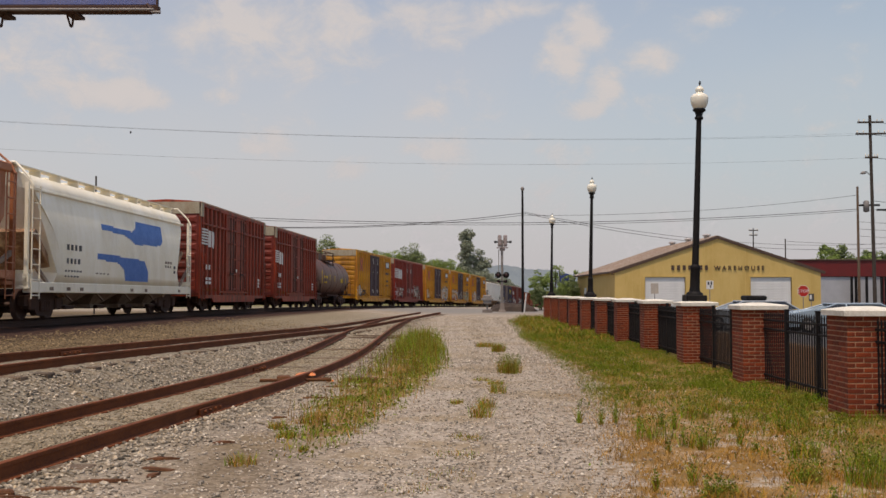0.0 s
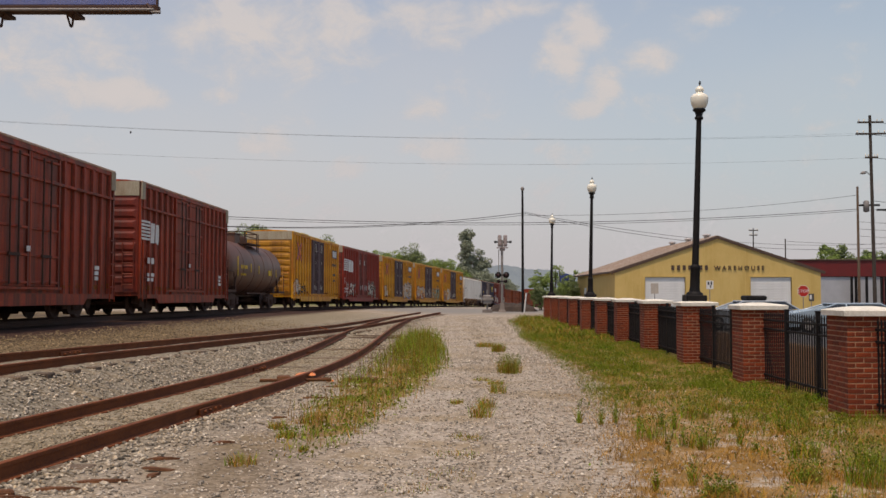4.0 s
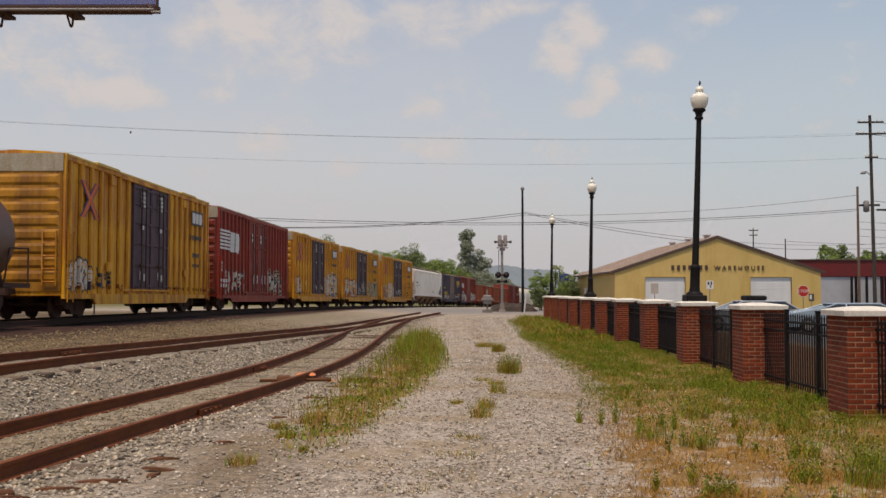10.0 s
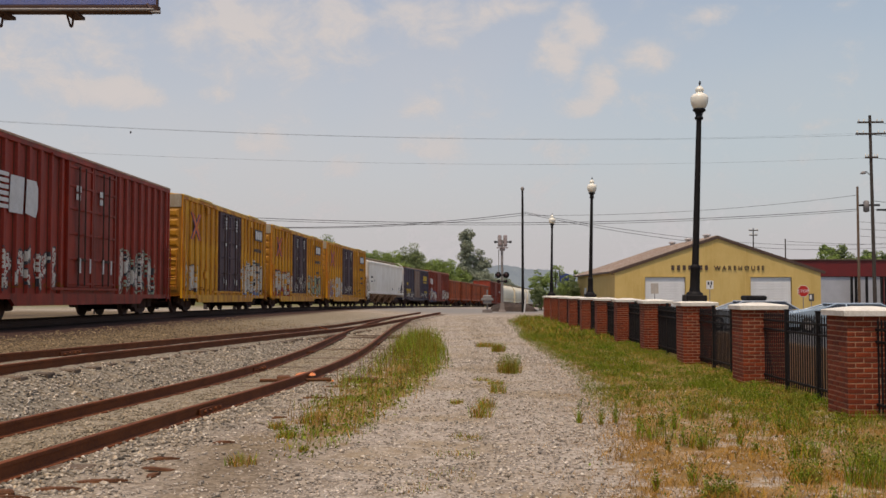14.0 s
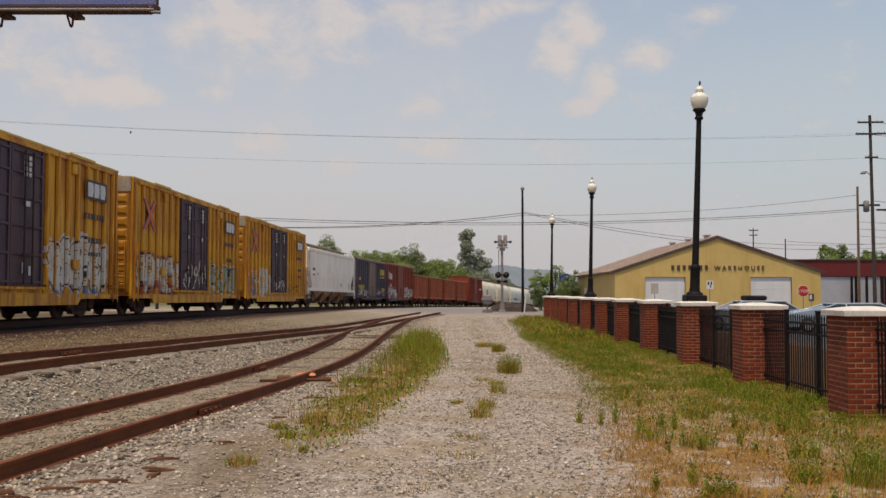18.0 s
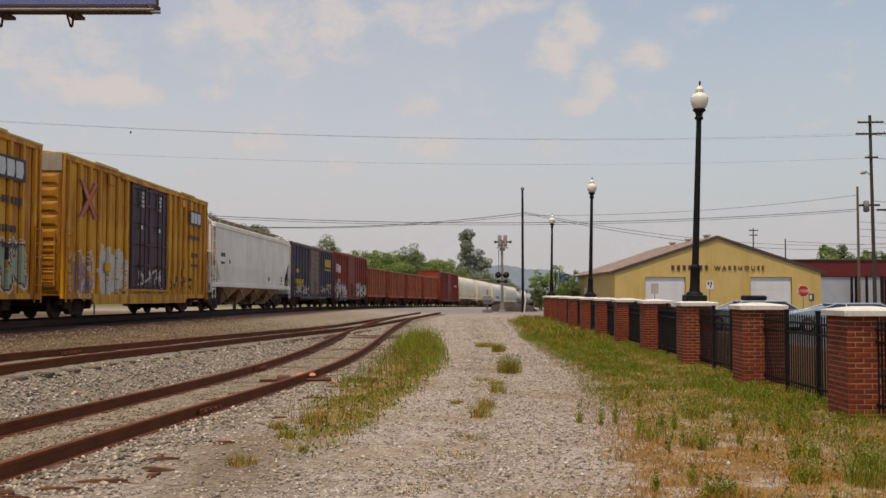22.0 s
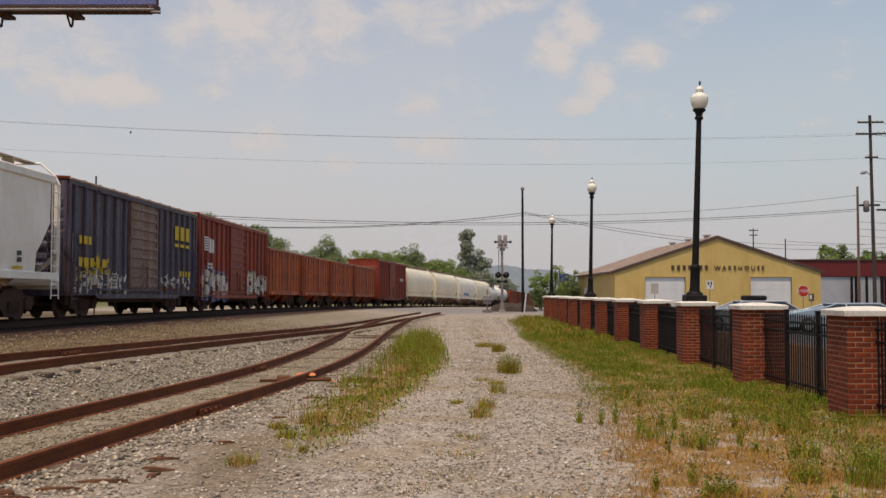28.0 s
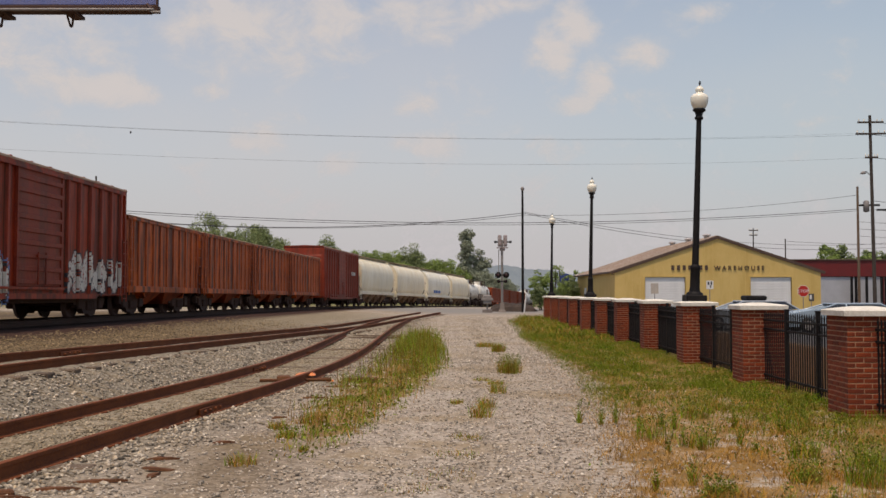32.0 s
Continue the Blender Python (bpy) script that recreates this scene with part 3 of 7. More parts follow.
def under(car, L, b, gap=0.0):
    """Two trucks and two couplers."""
    for x in (-b, b):
        tr = part("truck", BOLSTER_ME, None, car, m=pose(x, 0, 0))
        for y in (-1.0, 1.0):
            part("side_frame", FRAME_ME, None, tr, m=pose(0, y, 0, 0, 0, 0 if y < 0 else 180))
        for dx in (-0.875, 0.875):
            WHEELS.append((part("wheelset", WHEEL_ME, None, tr, m=pose(dx, 0, 0.46)), dx))
    for x, r in ((-L / 2, 180), (L / 2, 0)):
        part("coupler", COUPLER_ME, None, car, m=pose(x - (0.1 if r == 0 else -0.1), 0, 0, 0, 0, r))


def ladder(car, x, y, z0, z1, w, material, out=-1, across='x', step=0.38, label=""):
    g = G()
    a = [(-w / 2, 0), (w / 2, 0)]
    for s in (-w / 2, w / 2):
        p = (x + s, y) if across == 'x' else (x, y + s)
        g.cyl((p[0], p[1], z0), (p[0], p[1], z1), 0.022, n=5)
    z = z0 + 0.1
    while z < z1 - 0.05:
        if across == 'x':
            g.cyl((x - w / 2, y, z), (x + w / 2, y, z), 0.018, n=5)
        else:
            g.cyl((x, y - w / 2, z), (x, y + w / 2, z), 0.018, n=5)
        z += step
    return part("ladder", g, material, car, label)


def bars(car, x0, x1, z0, z1, rows, cols, material, y, rng=None, name="lettering", gap=0.28):
    """Unreadable lettering: flat bars in rows on the near side."""
    g = G()
    h, w = (z1 - z0) / rows, (x1 - x0) / cols
    for r in range(rows):
        for c in range(cols):
            k = 1.0 if rng is None else rng.uniform(0.6, 1.0)
            a = x0 + c * w
            part("lettering_bar", G().box(a, a + w * (1 - gap) * k, y - 0.006, y + 0.01, z0 + r * h, z0 + r * h + h * (1 - gap)), material, car)
    return None


def scrawl(car, x0, x1, z0, z1, seed, n, fill, line=None, halo=None, wide=0.13, wear=0.5, door=None, name="graffiti"):
    """Sprayed throw-up without letters: fat bent strokes, dark rims and a coloured cloud, laid on plate and posts as thin flakes."""
    rng = np.random.RandomState(seed)
    c = 0.045
    step = (x1 - x0) / n
    seg = []
    for i in range(n):
        cx, k = x0 + (i + 0.5) * step, rng.randint(4, 7)
        top, low = z1 - rng.uniform(0, 0.25) * (z1 - z0), z0 + rng.uniform(0, 0.15) * (z1 - z0)
        pts = [(cx + rng.uniform(-0.5, 0.5) * step, low + (top - low) * (j + rng.uniform(-0.25, 0.25)) / (k - 1)) for j in range(k)]
        if rng.rand() < 0.6:
            pts.append((cx + rng.uniform(-0.5, 0.5) * step, low + (top - low) * rng.uniform(0.1, 0.9)))
        ends = [pts[0]] + pts + [pts[-1]]
        bent = []
        for p0, p1, p2, p3 in zip(ends, ends[1:], ends[2:], ends[3:]):
            for q in (0.0, 0.25, 0.5, 0.75):
                bent.append(tuple(0.5 * (2 * b + (e - a) * q + (2 * a - 5 * b + 4 * e - f) * q * q + (3 * b - a - 3 * e + f) * q ** 3) for a, b, e, f in zip(p0, p1, p2, p3)))
        seg += [(*p, *q) for p, q in zip(bent, bent[1:])]
    m = wide + 0.16
    xs, zs = np.arange(x0 - m, x1 + m, c), np.arange(z0 - m, z1 + m, c)
    X, Z = np.meshgrid(xs, zs, indexing='ij')
    dist = np.full(X.shape, 9.0)
    for ax, az, bx, bz in seg:
        dx, dz = bx - ax, bz - az
        u = np.clip(((X - ax) * dx + (Z - az) * dz) / max(dx * dx + dz * dz, 1e-6), 0, 1)
        dist = np.minimum(dist, np.hypot(X - ax - u * dx, Z - az - u * dz))
    dist += 0.02 * np.sin(9 * X + 3 * np.sin(7 * Z)) * np.sin(8 * Z + 2 * np.sin(6 * X))
    rub = 0.5 + 0.5 * np.sin(5.1 * X + 2 * np.sin(3.3 * Z + seed)) * np.sin(2.3 * Z + 2.1 * np.sin(4.7 * X + seed))
    kept = rng.uniform(0, 1, X.shape) > wear * rub
    posts = np.array(POSTS[car.name])
    kinds = [(fill, (dist < wide) & kept)]
    if line:
        kinds.append((line, (dist >= wide) & (dist < wide + 0.055) & kept))
    if halo:
        kinds.append((halo, (dist >= wide + (0.055 if line else 0)) & (dist < wide + 0.15) & kept & (rng.uniform(0, 1, X.shape) > 0.35)))
    for material, mask in kinds:
        g = G()
        for i, x in enumerate(xs):
            if door:
                y = door
            else:
                gap = np.abs(posts - x - c / 2).min()
                y = -1.529 if gap <= 0.088 else -1.441
            col = np.concatenate([[0], mask[i].astype(int), [0]])
            for a, b in zip(np.flatnonzero(np.diff(col) == 1), np.flatnonzero(np.diff(col) == -1)):
                g.box(x, x + c, y - 0.003, -1.438 if not door else y + 0.004, zs[a], zs[b - 1] + c)
        if g.f:
            tagged(part(name, g, material, car), kind="stuff")


SIDE = -1.44                                   # the plane of a boxcar's near side plate


def boxcar(label, u0, u1, H, side, end, door_mat, door, posts, roof_mat, white_end=False, door_style="plug", group="boxcars of the train"):
    """door: (from, to) along the side, from the car's middle; posts: how many side posts."""
    L = u1 - u0
    car = thing("boxcar", label, "boxcar", group)
    h, Z0 = L / 2, 0.72
    g = G()
    g.box(-h, h, -1.44, 1.44, Z0 - 0.02, H - 0.04, 0.02)
    part("body", g, side, car)
    for y in (-1, 1):                          # sills and top chords, the sill deeper amidships
        g = G()
        drop, deep = (0.1, 0.28) if door_style == "plug" else (-0.02, 0.1)
        a, c = (-5.4, 4.5) if L > 15 else (-h * 0.66, h * 0.6)
        pr = [(-h, Z0 + 0.05), (-h, Z0 - drop), (a - 0.25, Z0 - drop), (a, Z0 - deep), (c, Z0 - deep), (c + 0.25, Z0 - drop), (h, Z0 - drop), (h, Z0 + 0.05)]
        g.prism([(a, c) for a, c in pr], 1.44 * y, 1.53 * y, 'y')
        part("side_sill", g, side, car)
        part("top_chord", G().box(-h, h, min(1.44 * y, 1.53 * y), max(1.44 * y, 1.53 * y), H - 0.16, H, 0.01), side, car)
    pm = G().prism([(-0.085, 0.0), (-0.06, -0.088), (0.06, -0.088), (0.085, 0.0)], Z0 + 0.05, H - 0.16, 'z').mesh("side_post", side)
    d0, d1 = door
    xs = []
    nl = max(1, round(posts * (d0 + h) / (L - d1 + d0)))
    nr = posts - nl
    for n, a, c in ((nl, -h, d0), (nr, d1, h)):
        xs += [a + (c - a) * (i + 0.5) / n for i in range(n)]
    POSTS[car.name] = xs
    # thin dark strip laid on the plate beside each near-side post
    seam = G().box(-0.022, 0.022, -0.004, 0.004, Z0 + 0.05, H - 0.16).mesh("post_seam", DARKSTRIP)
    for x in xs:
        part("side_post", pm, None, car, m=pose(x, -1.44, 0))
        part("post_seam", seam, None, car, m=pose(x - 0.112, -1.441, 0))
        part("side_post", pm, None, car, m=pose(x, 1.44, 0, 0, 0, 180))
    for x in (-h + 0.06, h - 0.06):
        part("corner_post", G().box(x - 0.06, x + 0.06, -1.525, -1.43, Z0 + 0.05, H - 0.1, 0.01), side, car)
    for y in (-1, 1):
        n = 2 if door_style == "plug" else 1
        for i in range(n):
            a, c = d0 + (d1 - d0) * i / n + 0.015, d0 + (d1 - d0) * (i + 1) / n - 0.015
            g = G()
            lo, hi = sorted((1.43 * y, 1.5 * y))
            g.box(a, c, lo, hi, Z0 + 0.24, H - 0.18, 0.012)
            p, q = sorted((1.49 * y, 1.545 * y))
            zz = Z0 + 0.24
            hh = H - 0.18 - zz
            rows = (0.02, 0.22, 0.42, 0.62, 0.8, 0.95) if door_style == "plug" else [k / 9 + 0.02 for k in range(9)]
            dr = part("door", g, door_mat, car)
            bh = 0.07 if door_style == "plug" else 0.13
            bm_ = G().box(a + 0.1, c - 0.1, p, q, zz, zz + bh, 0.01).mesh("door_bar", door_mat)
            for k in rows:
                part("door_bar", bm_, None, dr, m=pose(0, 0, min(hh * k, hh - bh)))
            for x in (a + 0.05, c - 0.05):
                part("door_stile", G().box(x - 0.05, x + 0.05, p, q, zz, zz + hh, 0.008), door_mat, dr)
            g = G()
            m0 = (a + c) / 2
            for x in (m0 - 0.25, m0 + 0.25):
                g.cyl((x, 1.58 * y, zz + 0.05), (x, 1.58 * y, zz + hh * (0.97 if door_style == "plug" else 0.3)), 0.025, n=6)
            g.box(m0 - 0.3, m0 + 0.3, *sorted((1.54 * y, 1.6 * y)), zz + 0.8, zz + 0.88)
            part("lock_rod", g, door_mat if door_style != "plug" else STEELDARK, dr)
        for z in (Z0 + 0.2, H - 0.15):
            part("door_track", G().box(d0 - (1.2 if door_style == "plug" else d1 - d0), d1 + 0.1, *sorted((1.5 * y, 1.57 * y)), z - 0.04, z + 0.03), side, car)
    for s, x in ((-1, -h), (1, h)):            # pressed ends
        nb = 8
        dz = (H - 0.9 - Z0) / nb
        rm = G().loft([[(0, -1.36, dz * 0.1), (0, 1.36, dz * 0.1), (0, 1.36, dz * 0.9), (0, -1.36, dz * 0.9)],
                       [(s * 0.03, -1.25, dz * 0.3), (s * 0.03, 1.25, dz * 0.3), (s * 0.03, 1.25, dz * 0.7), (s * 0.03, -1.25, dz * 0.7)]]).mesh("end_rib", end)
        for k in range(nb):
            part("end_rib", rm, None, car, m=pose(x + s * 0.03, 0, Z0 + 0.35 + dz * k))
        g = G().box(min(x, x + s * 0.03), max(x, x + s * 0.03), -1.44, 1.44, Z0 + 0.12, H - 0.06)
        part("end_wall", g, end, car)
        if white_end:
            part("end_band", G().box(min(x, x + s * 0.05), max(x, x + s * 0.05), -1.46, 1.46, H - 0.5, H + 0.02), ENDCAPWHITE, car, "weathered white excess-height band")
        if white_end and L < 14:
            part("corner_band", G().box(min(x, x - s * 0.34), max(x, x - s * 0.34), -1.566, -1.45, H - 0.62, H - 0.02), ENDCAPWHITE, car, "weathered white band turning the corner")
        ladder(car, x - s * 0.3, -1.59, Z0 - 0.2, Z0 + 1.9 if not white_end else Z0 + 1.9, 0.42, side)
        ladder(car, x + s * 0.1, 1.0 if s > 0 else -1.1, Z0 + 0.3, Z0 + 1.9, 0.4, side, across='y')
    if white_end and L < 14:
        part("belt_rail", G().box(-h + 0.12, h - 0.12, -1.575, -1.44, H - 0.95, H - 0.87, 0.01), side, car)
    g = G()
    n = max(8, round(L / 1.25))
    g.prism([(-1.5, H - 0.02), (-1.5, H + 0.03), (0, H + 0.12), (1.5, H + 0.03), (1.5, H - 0.02)], -h - 0.03, h + 0.03, 'x')
    e = 1.5 if door_style != "plug" else 1.1
    for i in range(n + 1):
        x = -h + L * i / n
        g.prism([(-e, H + 0.02), (-e, H + 0.07), (0, H + 0.13), (e, H + 0.07), (e, H + 0.02)], x - 0.05, x + 0.05, 'x')
    part("roof_edge", G().box(-h, h, -1.545, -1.47, H - 0.03, H + 0.035, 0.008), LITYELLOW if side is YELLOW else LITRIM, car)
    part("roof", g, roof_mat, car)
    part("underframe", G().box(-h + 0.3, h - 0.3, -0.35, 0.35, 0.62, 0.9).box(-h * 0.5, h * 0.5, -1.1, -0.7, 0.5, 0.72).cyl((-1.0, 0.7, 0.6), (-0.2, 0.7, 0.6), 0.2), STEELDARK, car)
    g = G()
    g.lathe([(0.26, 0.0), (0.29, 0.015), (0.29, 0.035), (0.26, 0.05)], 14, (-h - 0.14, 0.75, 3.0 if white_end else 3.4), 'x')
    part("brake_wheel", g, STEELDARK, car)
    b = h - 2.1
    under(car, L, b)
    TRAIN.append((car, (u0 + u1) / 2, b))
    return car


def covered_hopper(label, u0, u1, eave, paint, bay, group="covered hoppers of the train", style="angular", sill=1.25):
    """eave: height of the side's top edge; style: angular, curved (barrel sides) or rounded (barrel sides and roof)."""
    L = u1 - u0
    h = L / 2
    car = thing("covered_hopper", label, "hopper car", group)
    w = 1.5
    steps = 9
    if style == "rounded":
        H = eave
        pts = [(w - 0.12, sill + 0.1), (w - 0.03, sill + 0.5), (w + 0.02, sill + 1.1), (w + 0.02, H - 1.5), (w - 0.05, H - 1.05), (w - 0.22, H - 0.66), (w - 0.5, H - 0.36), (0.6, H - 0.16), (0.25, H - 0.09), (0, H - 0.07)]
        inset = ((sill, 0.95), (sill + 0.62 * (H - sill), 0.45), (H, 0.45))
    elif style == "curved":
        H = eave + 0.66
        pts = [(w + 0.03 - (0.26 if k > 3 else 0.08) * ((k / steps - 0.36) / 0.64) ** 2, sill + 0.1 + (eave - sill - 0.1) * k / steps) for k in range(steps + 1)]
        pts += [(w - 0.22, eave + 0.1), (w - 0.32, eave + 0.26), (w - 0.48, eave + 0.42), (0.62, eave + 0.53), (0, eave + 0.58)]
        inset = ((sill, 1.55), (sill + 0.45, 1.9), (sill + 0.95, 2.0), (sill + 1.5, 1.7), (eave - 0.1, 0.72), (H, 0.6))
    else:
        H = eave + 0.6
        pts = [(w - 0.05 + 0.05 * min(1.0, k / 3), sill + 0.06 + (eave - sill - 0.06) * k / steps) for k in range(steps + 1)]
        pts += [(w - 0.05, eave + 0.22), (0.62, eave + 0.48), (0, eave + 0.52)]
        inset = ((sill, 1.5), (sill + 0.62, 1.5), (sill + 1.5, 0.66), (H, 0.6))
    full = pts + [(-a, c) for a, c in reversed(pts[:-1])]
    iz, ii = zip(*inset)

    def ring(e):
        return [(e * (h - float(np.interp(c, iz, ii))), a, c) for a, c in full]

    g = G()
    g.loft([ring(-1), ring(1)], style != "angular")
    part("body", g, paint, car)
    zc = sill + 1.5
    for y in (-1, 1):
        lo = 0.1 if style == "angular" else 0.18
        part("side_sill", G().box(-h + 0.1, h - 0.1, *sorted((1.3 * y, 1.54 * y)), sill - lo, sill + 0.12, 0.02), paint, car)
        if style == "angular":
            part("eave_rail", G().box(-h + 0.4, h - 0.4, *sorted((1.4 * y, 1.56 * y)), eave, eave + 0.24, 0.03), paint, car)
        elif style == "curved":
            part("eave_rail", G().box(-h + 0.5, h - 0.5, *sorted((1.2 * y, 1.34 * y)), eave - 0.05, eave + 0.03, 0.015), paint, car)
    nb = 3 if L < 15 else 4
    for i in range(nb):                        # discharge bays
        a, c = -h + 2.5 + (L - 5.0) * i / nb, -h + 2.5 + (L - 5.0) * (i + 1) / nb
        m0 = (a + c) / 2
        g = G()
        g.loft([[(a + 0.02, -1.42, sill - 0.05), (c - 0.02, -1.42, sill - 0.05), (c - 0.02, 1.42, sill - 0.05), (a + 0.02, 1.42, sill - 0.05)],
                [(m0 - 0.4, -0.85, 0.42), (m0 + 0.4, -0.85, 0.42), (m0 + 0.4, 0.85, 0.42), (m0 - 0.4, 0.85, 0.42)]])
        g.box(m0 - 0.55, m0 + 0.55, -0.95, 0.95, 0.3, 0.43)
        for y in (-1.3, 1.3):
            g.prism([(a - 0.05, sill - 0.05), (a + 0.1, sill - 0.05), (m0 - 0.3, 0.55), (m0 - 0.4, 0.55)], y - 0.03, y + 0.03, 'y')
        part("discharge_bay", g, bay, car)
        part("outlet_gate", G().box(m0 - 0.3, m0 + 0.3, -1.12, -0.95, 0.3, 0.42, 0.02).cyl((m0 - 0.4, -1.1, 0.37), (m0 + 0.4, -1.1, 0.37), 0.03, n=6), STEELDARK, car)
    for e in (-1, 1):                          # slope sheets, end frames, ladders
        g = G()
        g.loft([[(e * (h - 0.56), -1.36, zc), (e * (h - 0.56), 1.36, zc), (e * (h - 0.75), 1.36, zc + 0.1), (e * (h - 0.75), -1.36, zc + 0.1)],
                [(e * (h - 2.9), -1.3, sill - 0.3), (e * (h - 2.9), 1.3, sill - 0.3), (e * (h - 3.1), 1.3, sill - 0.25), (e * (h - 3.1), -1.3, sill - 0.25)]])
        part("slope_sheet", g, BAYBROWN, car)
        for y in (-1.42, 1.42):
            part("corner_post", G().box(min(e * h, e * (h - 0.1)), max(e * h, e * (h - 0.1)), y - 0.05, y + 0.05, 0.95, eave + 0.1 if style != "rounded" else eave - 1.2), paint, car)
            part("end_brace", G().prism([(e * (h - 0.1), 1.9), (e * (h - 0.1), 1.75), (e * (h - 1.5), sill), (e * (h - 1.65), sill)], y - 0.04, y + 0.04, 'y'), BAYDARK, car)
        part("end_platform", G().box(min(e * h, e * (h - 0.6)), max(e * h, e * (h - 0.6)), -1.5, 1.5, 1.0, 1.1), paint, car)
        part("end_sill", G().box(min(e * h, e * (h - 0.12)), max(e * h, e * (h - 0.12)), -1.5, 1.5, 0.9, 1.3), paint, car)
        ladder(car, e * (h - 0.36), -1.54, 0.62, eave + 0.05 if style != "rounded" else eave - 1.1, 0.5, paint, step=0.42)
        ladder(car, e * (h - 0.03), 0.9, 1.1, H - 0.3, 0.45, paint, across='y', step=0.42)
        if style == "rounded":
            continue
        part("grab_rail", G().pipe([(e * (h - 0.16), -1.54, eave), (e * (h - 0.16), -1.42, eave + 0.25), (e * (h - 0.2), -1.0, H + 0.02), (e * (h - 0.2), 1.0, H + 0.02), (e * (h - 0.16), 1.42, eave + 0.25), (e * (h - 0.16), 1.54, eave)], 0.035), paint, car)
    g = G()
    for y in (-0.74, 0.74):
        g.box(-h + 0.3, h - 0.3, y - 0.17, y + 0.17, H, H + 0.025)
        k = -h + 0.6
        while k < h - 0.4:
            g.box(k - 0.03, k + 0.03, y - 0.17, y + 0.17, H - 0.2, H)
            k += 1.4
    part("running_board", g, paint if style == "curved" else ENDCAPWHITE, car)
    hm = G().box(-0.5, 0.5, -0.42, 0.42, H - 0.16, H - 0.01, 0.03).mesh("roof_hatch", paint)
    k = -h + 1.3
    while k < h - 0.9:
        part("roof_hatch", hm, None, car, m=pose(k, 0, 0))
        k += 1.4
    part("center_sill", G().box(-h + 0.3, h - 0.3, -0.3, 0.3, 0.72, 1.0), STEELDARK, car)
    b = h - 2.0
    under(car, L, b)
    TRAIN.append((car, (u0 + u1) / 2, b))
    return car


def tank_car(label, u0, u1, R, zc, paint, group="tank cars of the train"):
    L = u1 - u0
    h = L / 2
    car = thing("tank_car", label, "tank car", group)
    e = h - 0.3
    prof = [(0.02, -e), (R * 0.45, -e + 0.05), (R * 0.75, -e + 0.2), (R * 0.93, -e + 0.42), (R, -e + 0.75), (R, e - 0.75), (R * 0.93, e - 0.42), (R * 0.75, e - 0.2), (R * 0.45, e - 0.05), (0.02, e)]
    part("barrel", G().lathe(prof, 40, (0, 0, zc), 'x'), paint, car)
    for x in (-e * 0.55, -e * 0.18, e * 0.18, e * 0.55):
        part("barrel_band", G().lathe([(R, x - 0.05), (R + 0.018, x - 0.04), (R + 0.018, x + 0.04), (R, x + 0.05)], 40, (0, 0, zc), 'x'), paint, car)
    part("valve_housing", G().box(-1.75, -0.62, -0.5, 0.5, zc + R - 0.2, zc + R + 0.42, 0.04).box(-1.8, -0.57, -0.55, 0.55, zc + R + 0.4, zc + R + 0.47, 0.02), paint, car)
    part("dome", G().lathe([(0.66, zc + R - 0.15), (0.66, zc + R + 0.3), (0.5, zc + R + 0.4), (0.1, zc + R + 0.44)], 20, (0.2, 0, 0), 'z'), STEELDARK, car)
    part("vent_pipe", G().cyl((-0.35, 0.2, zc + R - 0.1), (-0.35, 0.2, zc + R + 0.62), 0.05, n=8), STEELDARK, car)
    g = G()
    for y in (-0.95, 0.95):
        g.pipe([(-1.4, y, zc + R - 0.35), (-1.4, y, zc + R + 0.55), (1.4, y, zc + R + 0.55), (1.4, y, zc + R - 0.35)], 0.028)
        g.pipe([(-1.4, y, zc + R + 0.3), (1.4, y, zc + R + 0.3)], 0.022)
    for x in (-1.4, 1.4):
        g.pipe([(x, -0.95, zc + R + 0.55), (x, 0.95, zc + R + 0.55)], 0.028)
    part("platform_rail", g, STEELDARK, car)
    part("platform", G().box(-1.5, 1.5, -1.15, -0.62, zc + R - 0.12, zc + R - 0.06).box(-1.5, 1.5, 0.62, 1.15, zc + R - 0.12, zc + R - 0.06), STEELDARK, car)
    ladder(car, 1.15, -R * 0.72, zc + R * 0.68, zc + R + 0.55, 0.42, STEELDARK)
    for s in (-1, 1):
        x = s * (h - 2.1)
        g = G().prism([(-1.25, 0.95), (1.25, 0.95), (1.25, 1.25), (0.95, zc - R * 0.72), (-0.95, zc - R * 0.72), (-1.25, 1.25)], x - 0.2, x + 0.2, 'x')
        part("saddle", g, STEELDARK, car)
        g = G().box(min(s * h, s * (h - 1.6)), max(s * h, s * (h - 1.6)), -1.45, 1.45, 0.92, 1.05)
        g.pipe([(s * (h - 0.05), -1.4, 1.0), (s * (h - 0.05), -1.4, 2.0), (s * (h - 0.05), 1.4, 2.0), (s * (h - 0.05), 1.4, 1.0)], 0.025)
        g.pipe([(s * (h - 1.5), -1.42, 1.0), (s * (h - 1.2), -1.42, 1.95), (s * (h - 0.05), -1.4, 2.0)], 0.025)
        for y in (-1.35, 1.35):
            g.prism([(s * (h - 1.55), 1.0), (s * (h - 1.45), 1.0), (s * (h - 1.85), zc - 0.35), (s * (h - 1.95), zc - 0.35)], y - 0.04, y + 0.04, 'y')
        part("end_platform", g, STEELDARK, car)
    part("center_sill", G().box(-h + 0.2, h - 0.2, -0.3, 0.3, 0.72, 1.0).box(-2.2, 2.2, -1.3, -1.22, 0.85, 0.93), STEELDARK, car)
    under(car, L, h - 2.1)
    TRAIN.append((car, (u0 + u1) / 2, h - 2.1))
    return car


